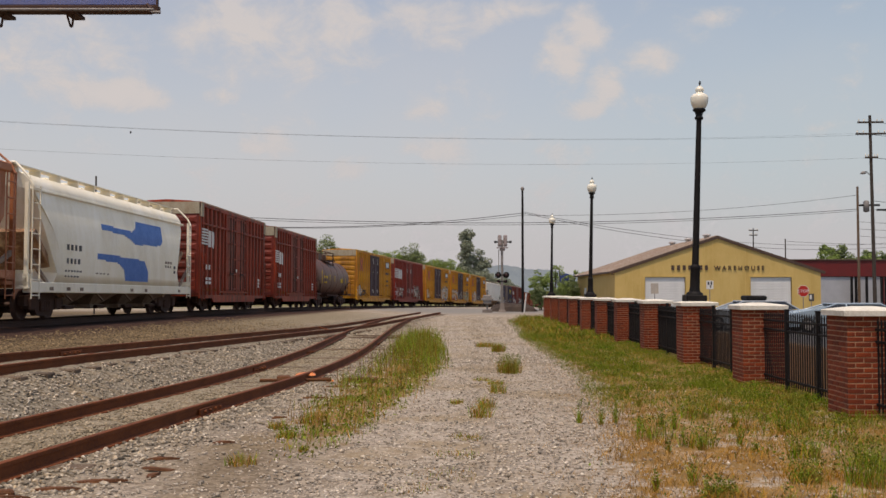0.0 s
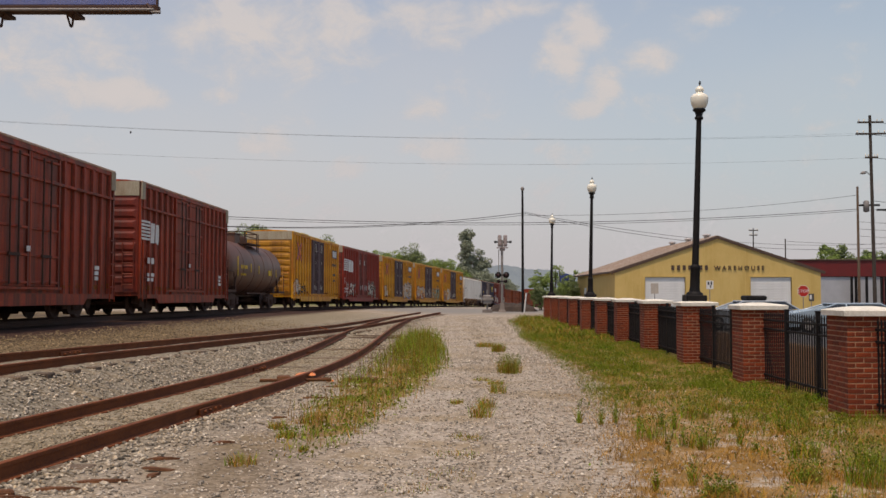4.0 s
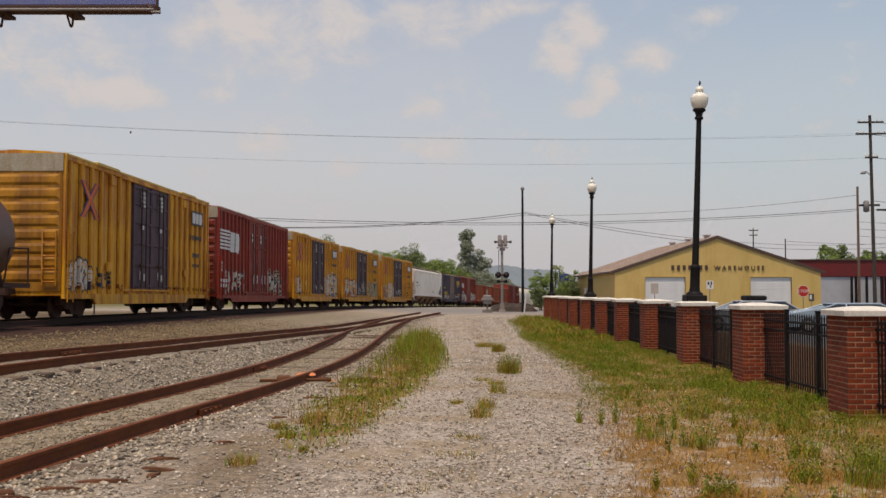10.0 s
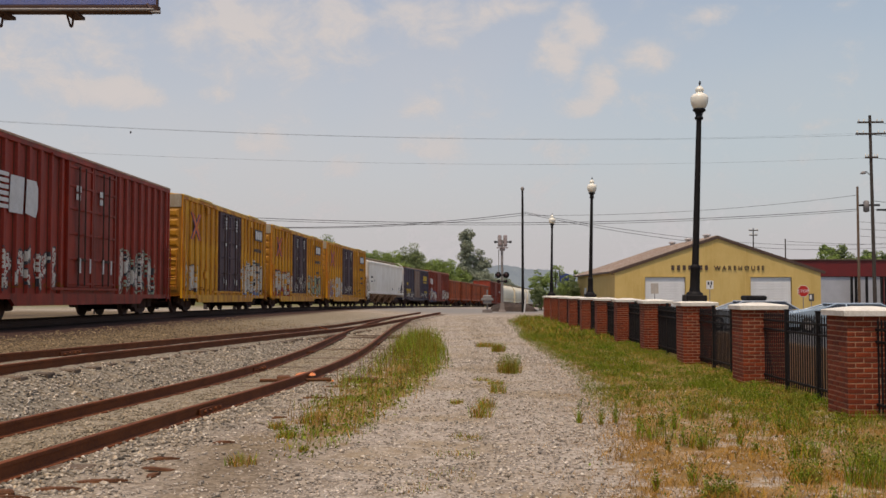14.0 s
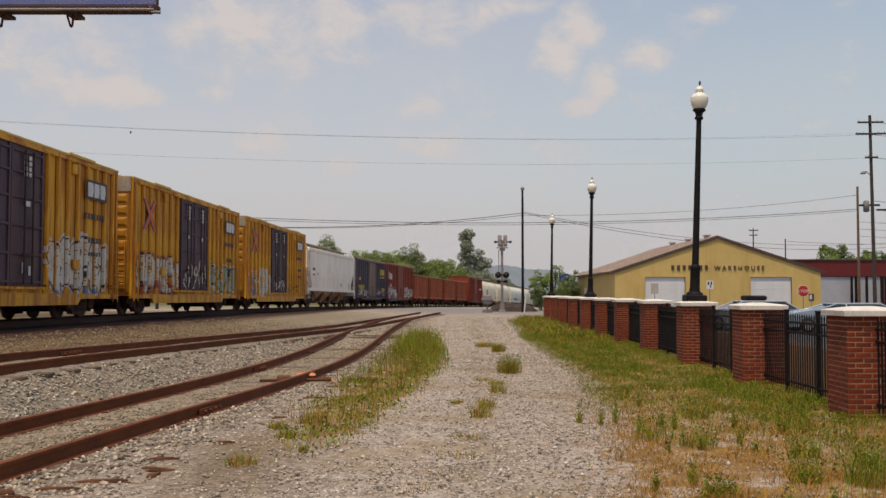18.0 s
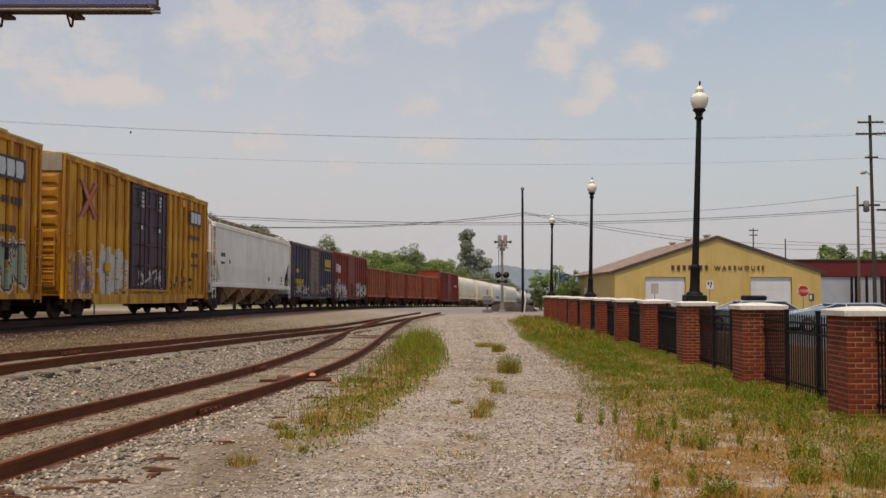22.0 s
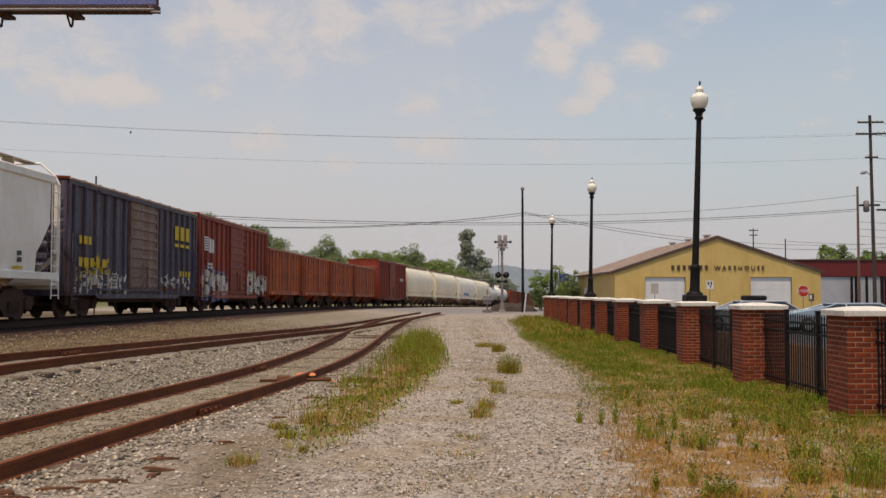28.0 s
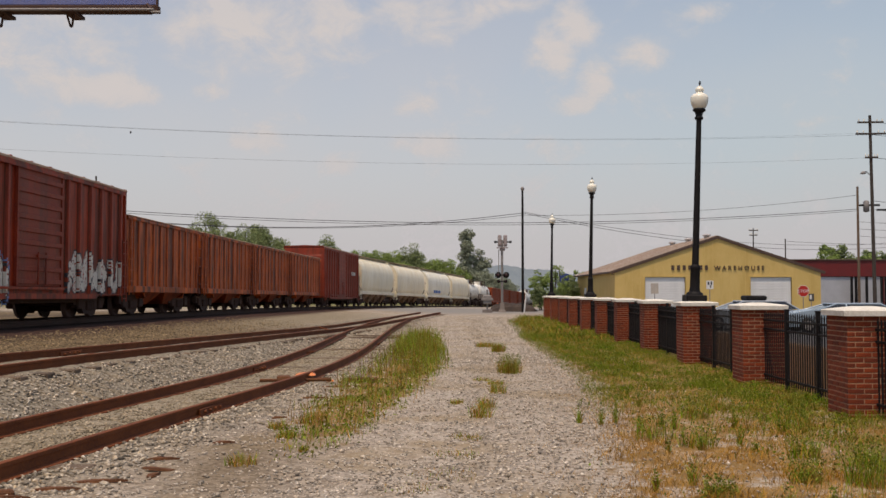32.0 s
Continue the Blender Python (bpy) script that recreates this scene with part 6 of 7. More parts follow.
def parked_car(x, y, turn, paint, label, tall=1.45, length=4.6, rack=False):
    c = thing("parked_car", label, "car", "cars in the car park", pose(x, y, float(ground_z(x, y)), 0, 0, turn))
    h = length / 2
    prof = [(-h, 0.35), (-h + 0.05, 0.75), (-h + 0.25, 0.9), (h - 1.15, 0.95), (h - 0.2, 0.78), (h, 0.62), (h, 0.35), (h - 0.2, 0.25), (-h + 0.2, 0.25)]
    part("body", G().prism([(a, z) for a, z in prof], -0.87, 0.87, 'y'), paint, c)
    g = G()
    b, t = 0.92, tall
    g.loft([[(-h + 0.15, -0.82, b), (h - 1.25, -0.82, b), (h - 1.25, 0.82, b), (-h + 0.15, 0.82, b)], [(-h + 0.7, -0.64, t - 0.06), (h - 2.1, -0.64, t - 0.06), (h - 2.1, 0.64, t - 0.06), (-h + 0.7, 0.64, t - 0.06)]])
    cab = part("cabin_glass", g, GLASS, c, "dark tinted windows")
    part("roof", G().box(-h + 0.62, h - 2.0, -0.68, 0.68, t - 0.08, t, 0.03), paint, c)
    for s in (-1, 1):
        for p, q_ in (((-h + 0.15), (-h + 0.7)), ((h - 1.25), (h - 2.1)), ((-0.2), (-0.2))):
            part("pillar", G().cyl((p, s * 0.83, b), (q_, s * 0.66, t - 0.05), 0.04, n=6), paint, c)
    for px in (-h + 0.85, h - 0.9):
        for s in (-1, 1):
            w = part("wheel", G().lathe([(0.2, 0.0), (0.31, 0.02), (0.32, 0.1), (0.31, 0.2), (0.2, 0.22)], 20, (px, s * 0.78 - 0.11, 0.32), 'y'), TYRE, c)
            part("rim", G().lathe([(0.02, -0.01), (0.19, 0.0), (0.19, 0.03)], 14, (px, s * 0.9 if s > 0 else -0.9, 0.32), 'y'), SIGNGREY, w)
    for s in (-0.62, 0.62):
        part("headlight", G().box(h - 0.1, h + 0.01, s - 0.18, s + 0.18, 0.6, 0.74, 0.02), WHITEMARK, c)
        part("tail_light", G().box(-h - 0.01, -h + 0.1, s - 0.15, s + 0.15, 0.62, 0.8, 0.02), STOPRED, c)
    if rack:
        part("roof_load", G().box(-0.9, 0.0, -0.5, 0.5, tall, tall + 0.22, 0.06), BLACKIRON, c, "dark load on the roof")
    return c


parked_car(13.3, 45.0, 180, car_colour("white_car_paint", (0.36, 0.38, 0.4)), "white parked car with a dark roof load", 1.3, 4.6, True)
parked_car(16.2, 42.0, 178, car_colour("silver_car_paint", (0.3, 0.35, 0.39)), "low pale silver parked car", 1.22)
TARPBLUE = mat("dark_blue_tarpaulin", [(0.06, 0.08, 0.2), (0.045, 0.06, 0.15), (0.09, 0.11, 0.24)], 0.6, 0, 2, 20, 0.1)
q = thing("hanging_tarpaulin", "dark blue tarpaulin hung between posts", "tarpaulin", m=pose(11.9, 99.5, 0))
part("sheet", G().box(-0.45, 0.4, -0.02, 0.02, 2.4, 3.5, 0.01).box(0.3, 0.42, -0.03, 0.03, 2.3, 3.3), TARPBLUE, q)
part("post", G().cyl((-0.5, 0, 0), (-0.5, 0, 4.1), 0.05, n=8), POLEWOOD, q)


# ---- billboard ----
def billboard():
    b = thing("billboard", "tall steel billboard with a catwalk under its face", "billboard", m=pose(0, 60, 0))
    face = mat("billboard_vinyl", [(0.16, 0.18, 0.32), (0.2, 0.2, 0.3), (0.12, 0.14, 0.26)], 0.5, 0, 0.6, 10, 0.0)
    part("panel", G().box(-31.6, -17.1, 0.0, 0.5, 18.82, 23.2, 0.05), face, b, "blue-violet printed face")
    part("frame_beam", G().box(-31.7, -17.0, -0.06, 0.5, 18.45, 18.82, 0.04), STEELDARK, b)
    cat = part("catwalk", G().box(-31.6, -17.3, -1.5, -0.15, 18.2, 18.28), STEELDARK, b)
    part("catwalk_pipe", G().cyl((-31.6, -1.55, 18.12), (-16.85, -1.55, 18.12), 0.09, n=8), SIGNGREY, cat)
    part("catwalk_pipe", G().cyl((-31.6, -0.1, 18.36), (-16.85, -0.1, 18.36), 0.1, n=8), SIGNGREY, cat)
    for x in (-30.0, -26.0, -21.85):
        part("bracket", G().box(x - 0.35, x + 0.35, -1.6, 0.4, 18.0, 18.2, 0.02), STEELDARK, b)
        part("bracket_hook", G().pipe([(x - 0.3, -0.9, 18.1), (x - 0.05, -0.9, 17.3), (x + 0.05, -0.9, 17.3), (x + 0.12, -0.9, 18.0)], 0.07), STEELDARK, b)
    part("end_strut", G().cyl((-17.6, -0.2, 18.8), (-16.95, -1.55, 18.15), 0.09, n=6), STEELDARK, b)
    part("end_post", G().cyl((-17.05, -0.1, 18.3), (-17.05, -0.1, 20.5), 0.08, n=6), STEELDARK, b)
    for x in (-27.6, -31.0):
        z = float(ground_z(x, 60.8))
        part("post", G().cyl((x, 0.9, z), (x, 0.9, 22.5), 0.42, n=16), STEELDARK, b)
        part("arm", G().box(x - 0.2, x + 0.2, 0.4, 0.9, 19.2, 19.6), STEELDARK, b)


billboard()

# low heap of dark cinders beside the crossing
DIRT = mat("dark_cinder_heap", [(0.045, 0.033, 0.027), (0.07, 0.052, 0.042), (0.03, 0.023, 0.02)], 0.95, 0, 2, 25, 0.9, 0.04)
_hr = random.Random(31)
_g = G()
_rings = []
for k in range(13):
    a = -2.1 + 4.2 * k / 12
    top = 0.85 * max(0.03, 1 - (abs(a) / 2.15) ** 4) * _hr.uniform(0.85, 1.05)
    _rings.append([(a, -1.1, -0.15)] + [(a + _hr.uniform(-0.06, 0.06), -1.1 + 2.2 * j / 8, top * math.sin(math.pi * j / 8) ** 0.7 * _hr.uniform(0.85, 1.1)) for j in range(1, 8)] + [(a, 1.1, -0.15)])
_g.loft(_rings)
tagged(part("earth_mound", _g, DIRT, m=pose(6.2, 90.0, float(ground_z(6.2, 90.0)))), "low heap of dark cinders beside the crossing", "mound")


# ---- ground cover: stones, straw, grass and weeds ----
def raw_mesh(name, v, f, material):
    """A triangle mesh from whole arrays."""
    me = bpy.data.meshes.new(name)
    me.vertices.add(len(v))
    me.vertices.foreach_set("co", np.ascontiguousarray(v, np.float32).reshape(-1))
    me.loops.add(f.size)
    me.loops.foreach_set("vertex_index", np.ascontiguousarray(f, np.int32).reshape(-1))
    me.polygons.add(len(f))
    me.polygons.foreach_set("loop_start", np.arange(0, f.size, 3, dtype=np.int32))
    me.update()
    me.validate()
    me.materials.append(material)
    return me


def stones(name, x, y, size, rng, material, label, lift=0.3):
    n = len(x)
    octa = np.array([[1, 0, 0], [0, 1, 0], [-1, 0, 0], [0, -1, 0], [0.1, 0.1, 0.8], [0, 0, -0.8]])
    tri = np.array([[0, 1, 4], [1, 2, 4], [2, 3, 4], [3, 0, 4], [1, 0, 5], [2, 1, 5], [3, 2, 5], [0, 3, 5]])
    v = octa[None] * rng.uniform(0.55, 1.3, (n, 6, 1)) * rng.uniform(0.6, 1.2, (n, 1, 3))
    a = rng.uniform(0, 2 * np.pi, n)
    c, s = np.cos(a)[:, None], np.sin(a)[:, None]
    tilt = rng.uniform(-0.5, 0.5, n)[:, None]
    vx, vy, vz = v[..., 0], v[..., 1], v[..., 2] * 0.75 + tilt * v[..., 0]
    v = np.stack([vx * c - vy * s, vx * s + vy * c, vz], -1) * size[:, None, None]
    v += np.stack([x, y, ground_z(x, y) + lift * size], -1)[:, None]
    f = (tri[None] + 6 * np.arange(n)[:, None, None]).reshape(-1, 3)
    return tagged(new(name, raw_mesh(name, v.reshape(-1, 3), f, material)), label, "gravel", kind="stuff")


def blades(name, x, y, h, w, rng, material, label, category="grass", lean=0.35, parent=None, z=None):
    n = len(x)
    a = rng.uniform(0, 2 * np.pi, n)
    b = rng.uniform(0, 2 * np.pi, n)
    k = (rng.uniform(0.1, 1.0, n) * lean * h)[:, None]
    base = np.stack([x, y, (ground_z(x, y) if z is None else z) - 0.01], -1)
    d = np.stack([np.cos(a), np.sin(a), np.zeros(n)], -1)
    o = np.stack([np.cos(b), np.sin(b), np.zeros(n)], -1) * (w / 2)[:, None]
    up = np.stack([np.zeros(n), np.zeros(n), h], -1)
    mid = base + up * 0.55 + d * k * 0.3
    tip = base + up * 0.98 + d * k
    v = np.stack([base - o, base + o, mid + o * 0.8, mid - o * 0.8, tip], 1)
    i = 5 * np.arange(n)[:, None]
    f = np.concatenate([i + np.array([[0, 1, 2]]), i + np.array([[0, 2, 3]]), i + np.array([[3, 2, 4]])])
    me = raw_mesh(name, v.reshape(-1, 3), f, material)
    if parent is not None:
        return part(name, me, None, parent)
    return tagged(new(name, me), label, category, kind="stuff")


def blade_mat(name, a, b, c, vary=0.35):
    return mat(name, [a, b, c], 0.7, 0, 1.6, 5.0, 0.0, island=vary, spec=0.25)


STONE = mat("grey_gravel_stone", [(0.37, 0.32, 0.265), (0.52, 0.47, 0.41), (0.3, 0.24, 0.18)], 0.9, 0, 5, 40, 0.4, 0.004, island=0.5)
BALSTONE = mat("ballast_stone", [(0.28, 0.245, 0.2), (0.4, 0.36, 0.31), (0.24, 0.175, 0.11)], 0.9, 0, 3, 40, 0.4, 0.005, island=0.75)
BERMSTONE = mat("brown_stone", [(0.18, 0.135, 0.085), (0.27, 0.215, 0.15), (0.1, 0.072, 0.046)], 0.9, 0, 3, 40, 0.4, 0.004, island=0.65)
TANSTONE = mat("tan_stone", [(0.25, 0.21, 0.155), (0.34, 0.29, 0.225), (0.18, 0.14, 0.095)], 0.9, 0, 3, 40, 0.4, 0.004, island=0.5)
STRAW = blade_mat("dry_straw", (0.36, 0.225, 0.1), (0.25, 0.14, 0.06), (0.44, 0.3, 0.155), 0.6)
GRASS = blade_mat("green_grass", (0.11, 0.165, 0.035), (0.2, 0.175, 0.058), (0.08, 0.135, 0.027), 0.6)
WEED = blade_mat("weed_green", (0.14, 0.215, 0.05), (0.19, 0.25, 0.062), (0.3, 0.24, 0.1), 0.5)
SPRIG = blade_mat("dark_weed_leaf", (0.11, 0.145, 0.038), (0.145, 0.165, 0.048), (0.18, 0.155, 0.06), 0.5)
STALK = blade_mat("brown_seed_stalk", (0.2, 0.12, 0.05), (0.16, 0.09, 0.04), (0.24, 0.17, 0.08))


def spread(rng, n, x0, x1, y0, y1, keep, power=1.6):
    """Random places, thicker near the path's start, kept by a chance that depends on the place."""
    y = y0 + (y1 - y0) * rng.uniform(0, 1, n) ** power
    x = rng.uniform(x0, x1, n)
    k = rng.uniform(0, 1, n) < keep(x, y)
    return x[k], y[k]


def patchy(x, y, sc, seed=0.0):
    v = np.sin(x * 1.7 * sc + 1.3 * np.sin(y * 1.1 * sc + seed)) * np.sin(y * 1.3 * sc + 1.7 * np.sin(x * 0.9 * sc + 2 + seed))
    return 0.5 + 0.5 * v


def on_tie_line(x, y):
    return edge(np.abs(x - siding_x(y)), 1.0, 1.4)


def cover():
    rng = np.random.RandomState(11)
    gravel = lambda x, y: (1 - np.maximum(right_grass(x, y), weed_strip(x, y)) * 0.8) * edge(x - siding_x(y) - 1.2, 0, 0.9) * (0.45 + 0.55 * patchy(x, y, 0.9)) * (1 - 0.75 * soil_patch(x, y))
    x, y = spread(rng, 60000, -4.0, 4.5, 6.5, 26, gravel, 1.9)
    stones("gravel", x, y, rng.uniform(0.009, 0.026, len(x)) * (1 + 0.5 * (rng.uniform(0, 1, len(x)) > 0.93)), rng, STONE, "loose pale grey gravel over the drive")
    x, y = spread(rng, 22000, -2.5, 5.0, 24, 70, gravel, 1.5)
    stones("gravel", x, y, rng.uniform(0.015, 0.035, len(x)), rng, STONE, "loose pale grey gravel over the drive", 0.1)
    ball = lambda x, y: edge(siding_x(y) + 1.9 - x, 0, 0.9) * edge(x - second_x(y) - 1.0, 0, 0.5) * (0.5 + 0.5 * patchy(x, y, 0.7, 3))
    x, y = spread(rng, 76000, -8.5, -1.0, 6.0, 34, ball, 1.5)
    between = np.abs(x - siding_x(y)) < 0.72
    stones("ballast", x[between], y[between], rng.uniform(0.014, 0.034, between.sum()), rng, TANSTONE, "tan crushed stone between the siding rails", 0.1)
    x, y = x[~between], y[~between]
    stones("ballast", x, y, rng.uniform(0.015, 0.044, len(x)), rng, BALSTONE, "grey crushed-stone ballast between the tracks", 0.15)
    x, y = spread(rng, 16000, -9.0, -1.0, 30, 66, ball, 1.3)
    stones("ballast", x, y, rng.uniform(0.022, 0.045, len(x)), rng, BALSTONE, "grey crushed-stone ballast between the tracks", 0.1)
    tan = lambda x, y: edge(second_x(y) - 0.9 - x, 0, 0.6) * edge(x - main_x(y) - 2.3, 0, 0.6) * edge(-y, -50, -32)
    x, y = spread(rng, 52000, -13.5, -3.0, 14, 66, tan, 1.3)
    stones("ballast", x, y, rng.uniform(0.02, 0.042, len(x)), rng, BERMSTONE, "tan ballast shoulder below the main line", 0.1)
    # right-hand strip: straw in front, green towards the fence and further on
    def green(x, y):
        g = right_grass(x, y) * edge(5.7 + 0.02 * y - x, 0, 0.3)
        far = edge(y + 0.55 * (x - 3.2), 11.8, 16.5) ** 1.6 * 0.985 + 0.012
        fence = edge(x - 3.0, 0, 1.4) * 0.42
        return g * np.clip(far + fence, 0, 1) * (0.4 + 0.6 * patchy(x, y, 1.1, 1)) * (0.4 + 0.6 * patchy(x, y, 3.1, 6))
    x, y = spread(rng, 420000, 0.8, 6.4, 7, 40, green, 1.3)
    blades("grass", x, y, rng.uniform(0.03, 0.13, len(x)) * (0.4 + 1.1 * patchy(x, y, 2.3, 9)), rng.uniform(0.003, 0.0075, len(x)), rng, GRASS, "short green grass along the fence", lean=1.1)
    k = (rng.uniform(0, 1, len(x)) < 0.3) & (patchy(x, y, 1.9, 8) > 0.45)
    c = np.stack([x[k], y[k], ground_z(x[k], y[k]) + rng.uniform(0.01, 0.17, k.sum()) * patchy(x[k], y[k], 2.3, 9)], -1)
    tagged(new("clover", quads_mesh("clover", c, 0.017, rng, GRASS)), "small broad leaves low in the green grass", "grass", kind="stuff")
    x, y = spread(rng, 7000, 2.0, 7.0, 34, 72, lambda x, y: right_grass(x, y) * (0.2 + 0.8 * patchy(x, y, 0.8, 3)), 1.2)
    blades("straw", x, y, rng.uniform(0.06, 0.2, len(x)), rng.uniform(0.012, 0.024, len(x)), rng, STRAW, "dry stems among the green grass along the fence", lean=1.4)
    x, y = spread(rng, 30000, 2.0, 7.0, 36, 72, green, 1.2)
    blades("grass", x, y, rng.uniform(0.05, 0.22, len(x)) * (0.5 + patchy(x, y, 1.7, 3)), rng.uniform(0.012, 0.024, len(x)), rng, GRASS, "short green grass along the fence", lean=1.4)
    straw = lambda x, y: right_grass(x, y) * edge(6.0 + 0.02 * y - x, 0, 0.3) * (0.05 + 0.95 * patchy(x, y, 1.6, 4)) * (1 - 0.5 * edge(y, 11.5, 17)) * (0.25 + 0.75 * patchy(x, y, 3.7, 2))
    x, y = spread(rng, 300000, 0.2, 6.2, 6.5, 34, straw, 1.5)
    blades("straw", x, y, rng.uniform(0.02, 0.1, len(x)) * (0.4 + patchy(x, y, 2.9, 3)), rng.uniform(0.003, 0.007, len(x)), rng, STRAW, "dry straw-coloured dead grass", lean=1.7)
    edge_straw = lambda x, y: 0.85 * edge(x - np.interp(y, (6, 12, 30), (0.1, 1.0, 2.3)), 0, 0.8) * (1 - 0.7 * right_grass(x, y)) * patchy(x, y, 1.7, 7)
    x, y = spread(rng, 60000, -1.0, 4.0, 6.5, 32, edge_straw, 1.5)
    blades("straw", x, y, rng.uniform(0.015, 0.055, len(x)), rng.uniform(0.002, 0.0045, len(x)), rng, STRAW, "dry straw-coloured dead grass", lean=1.7)
    # weeds beside the siding
    x, y = spread(rng, 60000, -2.4, 0.5, 10, 42, lambda x, y: weed_strip(x, y) * (0.1 + 0.9 * patchy(x, y, 1.6, 2) ** 1.5) * (0.6 + 0.4 * edge(y, 13, 22)), 1.1)
    tall = (0.13 + 0.33 * edge(y, 13, 26)) * (0.15 + 1.05 * patchy(x, y, 1.5, 5)) * (0.55 + 0.45 * patchy(x, y, 4.3, 2))
    blades("weeds", x, y, tall * rng.uniform(0.2, 1.5, len(x)) ** 1.3, rng.uniform(0.004, 0.012, len(x)), rng, WEED, "tall green weeds beside the siding", lean=0.9)
    k = rng.uniform(0, 1, len(x)) < 0.55
    c = np.stack([x[k] + rng.uniform(-0.05, 0.05, k.sum()), y[k] + rng.uniform(-0.05, 0.05, k.sum()), ground_z(x[k], y[k]) + tall[k] * rng.uniform(0.1, 0.95, k.sum())], -1)
    tagged(new("weed_leaves", quads_mesh("weed_leaves", c, 0.024, rng, SPRIG)), "small leaves on the tall weeds beside the siding", "weed", kind="stuff")
    x, y = spread(rng, 1600, -2.2, 0.4, 12, 40, weed_strip, 1.0)
    blades("seed_stalks", x, y, rng.uniform(0.25, 0.9, len(x)) * (0.5 + 0.5 * edge(y, 12, 22)), rng.uniform(0.004, 0.008, len(x)), rng, STALK, "thin brown seed stalks in the weeds", lean=0.25)
    x, y = spread(rng, 3000, -2.3, 0.3, 9.5, 40, weed_strip, 1.0)
    blades("straw", x, y, rng.uniform(0.06, 0.18, len(x)), rng.uniform(0.006, 0.012, len(x)), rng, STRAW, "dead stems at the weeds' feet", lean=0.8)


cover()


def weed_tuft(x, y, r, h, seed, dry=0.3, n=170, leafy=False):
    rng = np.random.RandomState(seed)
    z = float(ground_z(x, y))
    t = thing("weed_tuft", "clump of dark green weeds in the dry grass" if leafy else "tuft of green and straw-coloured weeds in gravel", "weed", "weed tufts", pose(x, y, z))
    a, d = rng.uniform(0, 2 * np.pi, n), r * np.sqrt(rng.uniform(0, 1, n))
    px, py, zz = d * np.cos(a), d * np.sin(a), np.zeros(n)
    k = rng.uniform(0, 1, n) < dry
    blades("foliage", px[~k], py[~k], h * rng.uniform(0.4, 1.1, (~k).sum()), rng.uniform(0.004, 0.01, (~k).sum()), rng, WEED, "", lean=0.8, parent=t, z=zz[~k])
    if k.sum() > 3:
        blades("dead_foliage", px[k], py[k], h * rng.uniform(0.4, 1.0, k.sum()), rng.uniform(0.004, 0.008, k.sum()), rng, STRAW, "", lean=1.0, parent=t, z=zz[k])
    if leafy:
        m = int(n * 1.6)
        a, d = rng.uniform(0, 2 * np.pi, m), r * np.sqrt(rng.uniform(0, 1, m))
        c = np.stack([d * np.cos(a), d * np.sin(a), h * rng.uniform(0.15, 1.0, m)], -1)
        tagged(part("leaf_clump", quads_mesh("leaf_clump", c, 0.013, rng, SPRIG), None, t), kind="stuff")


TUFTS = ((1.36, 20.9, 0.25, 0.4), (1.28, 31.0, 0.28, 0.2), (1.55, 28.5, 0.2, 0.3), (0.5, 13.6, 0.16, 0.3), (0.62, 14.6, 0.12, 0.26), (0.9, 16.8, 0.14, 0.3), (-1.93, 9.8, 0.16, 0.2), (-2.0, 12.4, 0.13, 0.17),
         (-1.78, 11.6, 0.1, 0.17), (-1.45, 10.6, 0.05, 0.1), (-1.62, 12.9, 0.22, 0.32), (0.95, 18.3, 0.16, 0.16), (0.2, 15.2, 0.1, 0.12), (0.12, 10.4, 0.28, 0.07), (0.0, 9.3, 0.34, 0.06), (0.25, 11.6, 0.2, 0.09), (-0.25, 8.6, 0.3, 0.05), (0.75, 19.2, 0.2, 0.1))
for i, (x, y, r, h) in enumerate(TUFTS):
    weed_tuft(x, y, r, h * (1.0 if i < 3 else 0.8), 300 + i, 0.6, 460 if i < 3 else 170, i < 1)
_wr = random.Random(9)
for i in range(26):
    y = 7.2 + 10.5 * _wr.random() ** 1.3
    x = _wr.uniform(float(np.interp(y, (7, 12, 18), (1.5, 2.3, 3.0))), 5.0)
    weed_tuft(x, y, _wr.uniform(0.015, 0.06), _wr.uniform(0.08, 0.26), 400 + i, 0.45, 44, True)
for i, (x, y, r, h) in enumerate(((2.4, 11.6, 0.22, 0.26), (2.75, 11.0, 0.18, 0.26), (4.2, 12.2, 0.2, 0.3), (2.25, 8.3, 0.13, 0.16), (3.62, 8.75, 0.16, 0.36), (4.05, 9.7, 0.13, 0.24), (3.3, 13.4, 0.16, 0.3), (3.15, 8.9, 0.12, 0.2), (3.6, 10.2, 0.14, 0.24), (2.9, 7.6, 0.1, 0.22), (1.72, 12.9, 0.08, 0.3), (1.98, 12.8, 0.06, 0.3), (2.2, 13.0, 0.06, 0.32))):
    weed_tuft(x, y, r * 1.15 if r > 0.1 else 0.03, h, 500 + i, 0.3, 150 if r > 0.1 else 34, True)

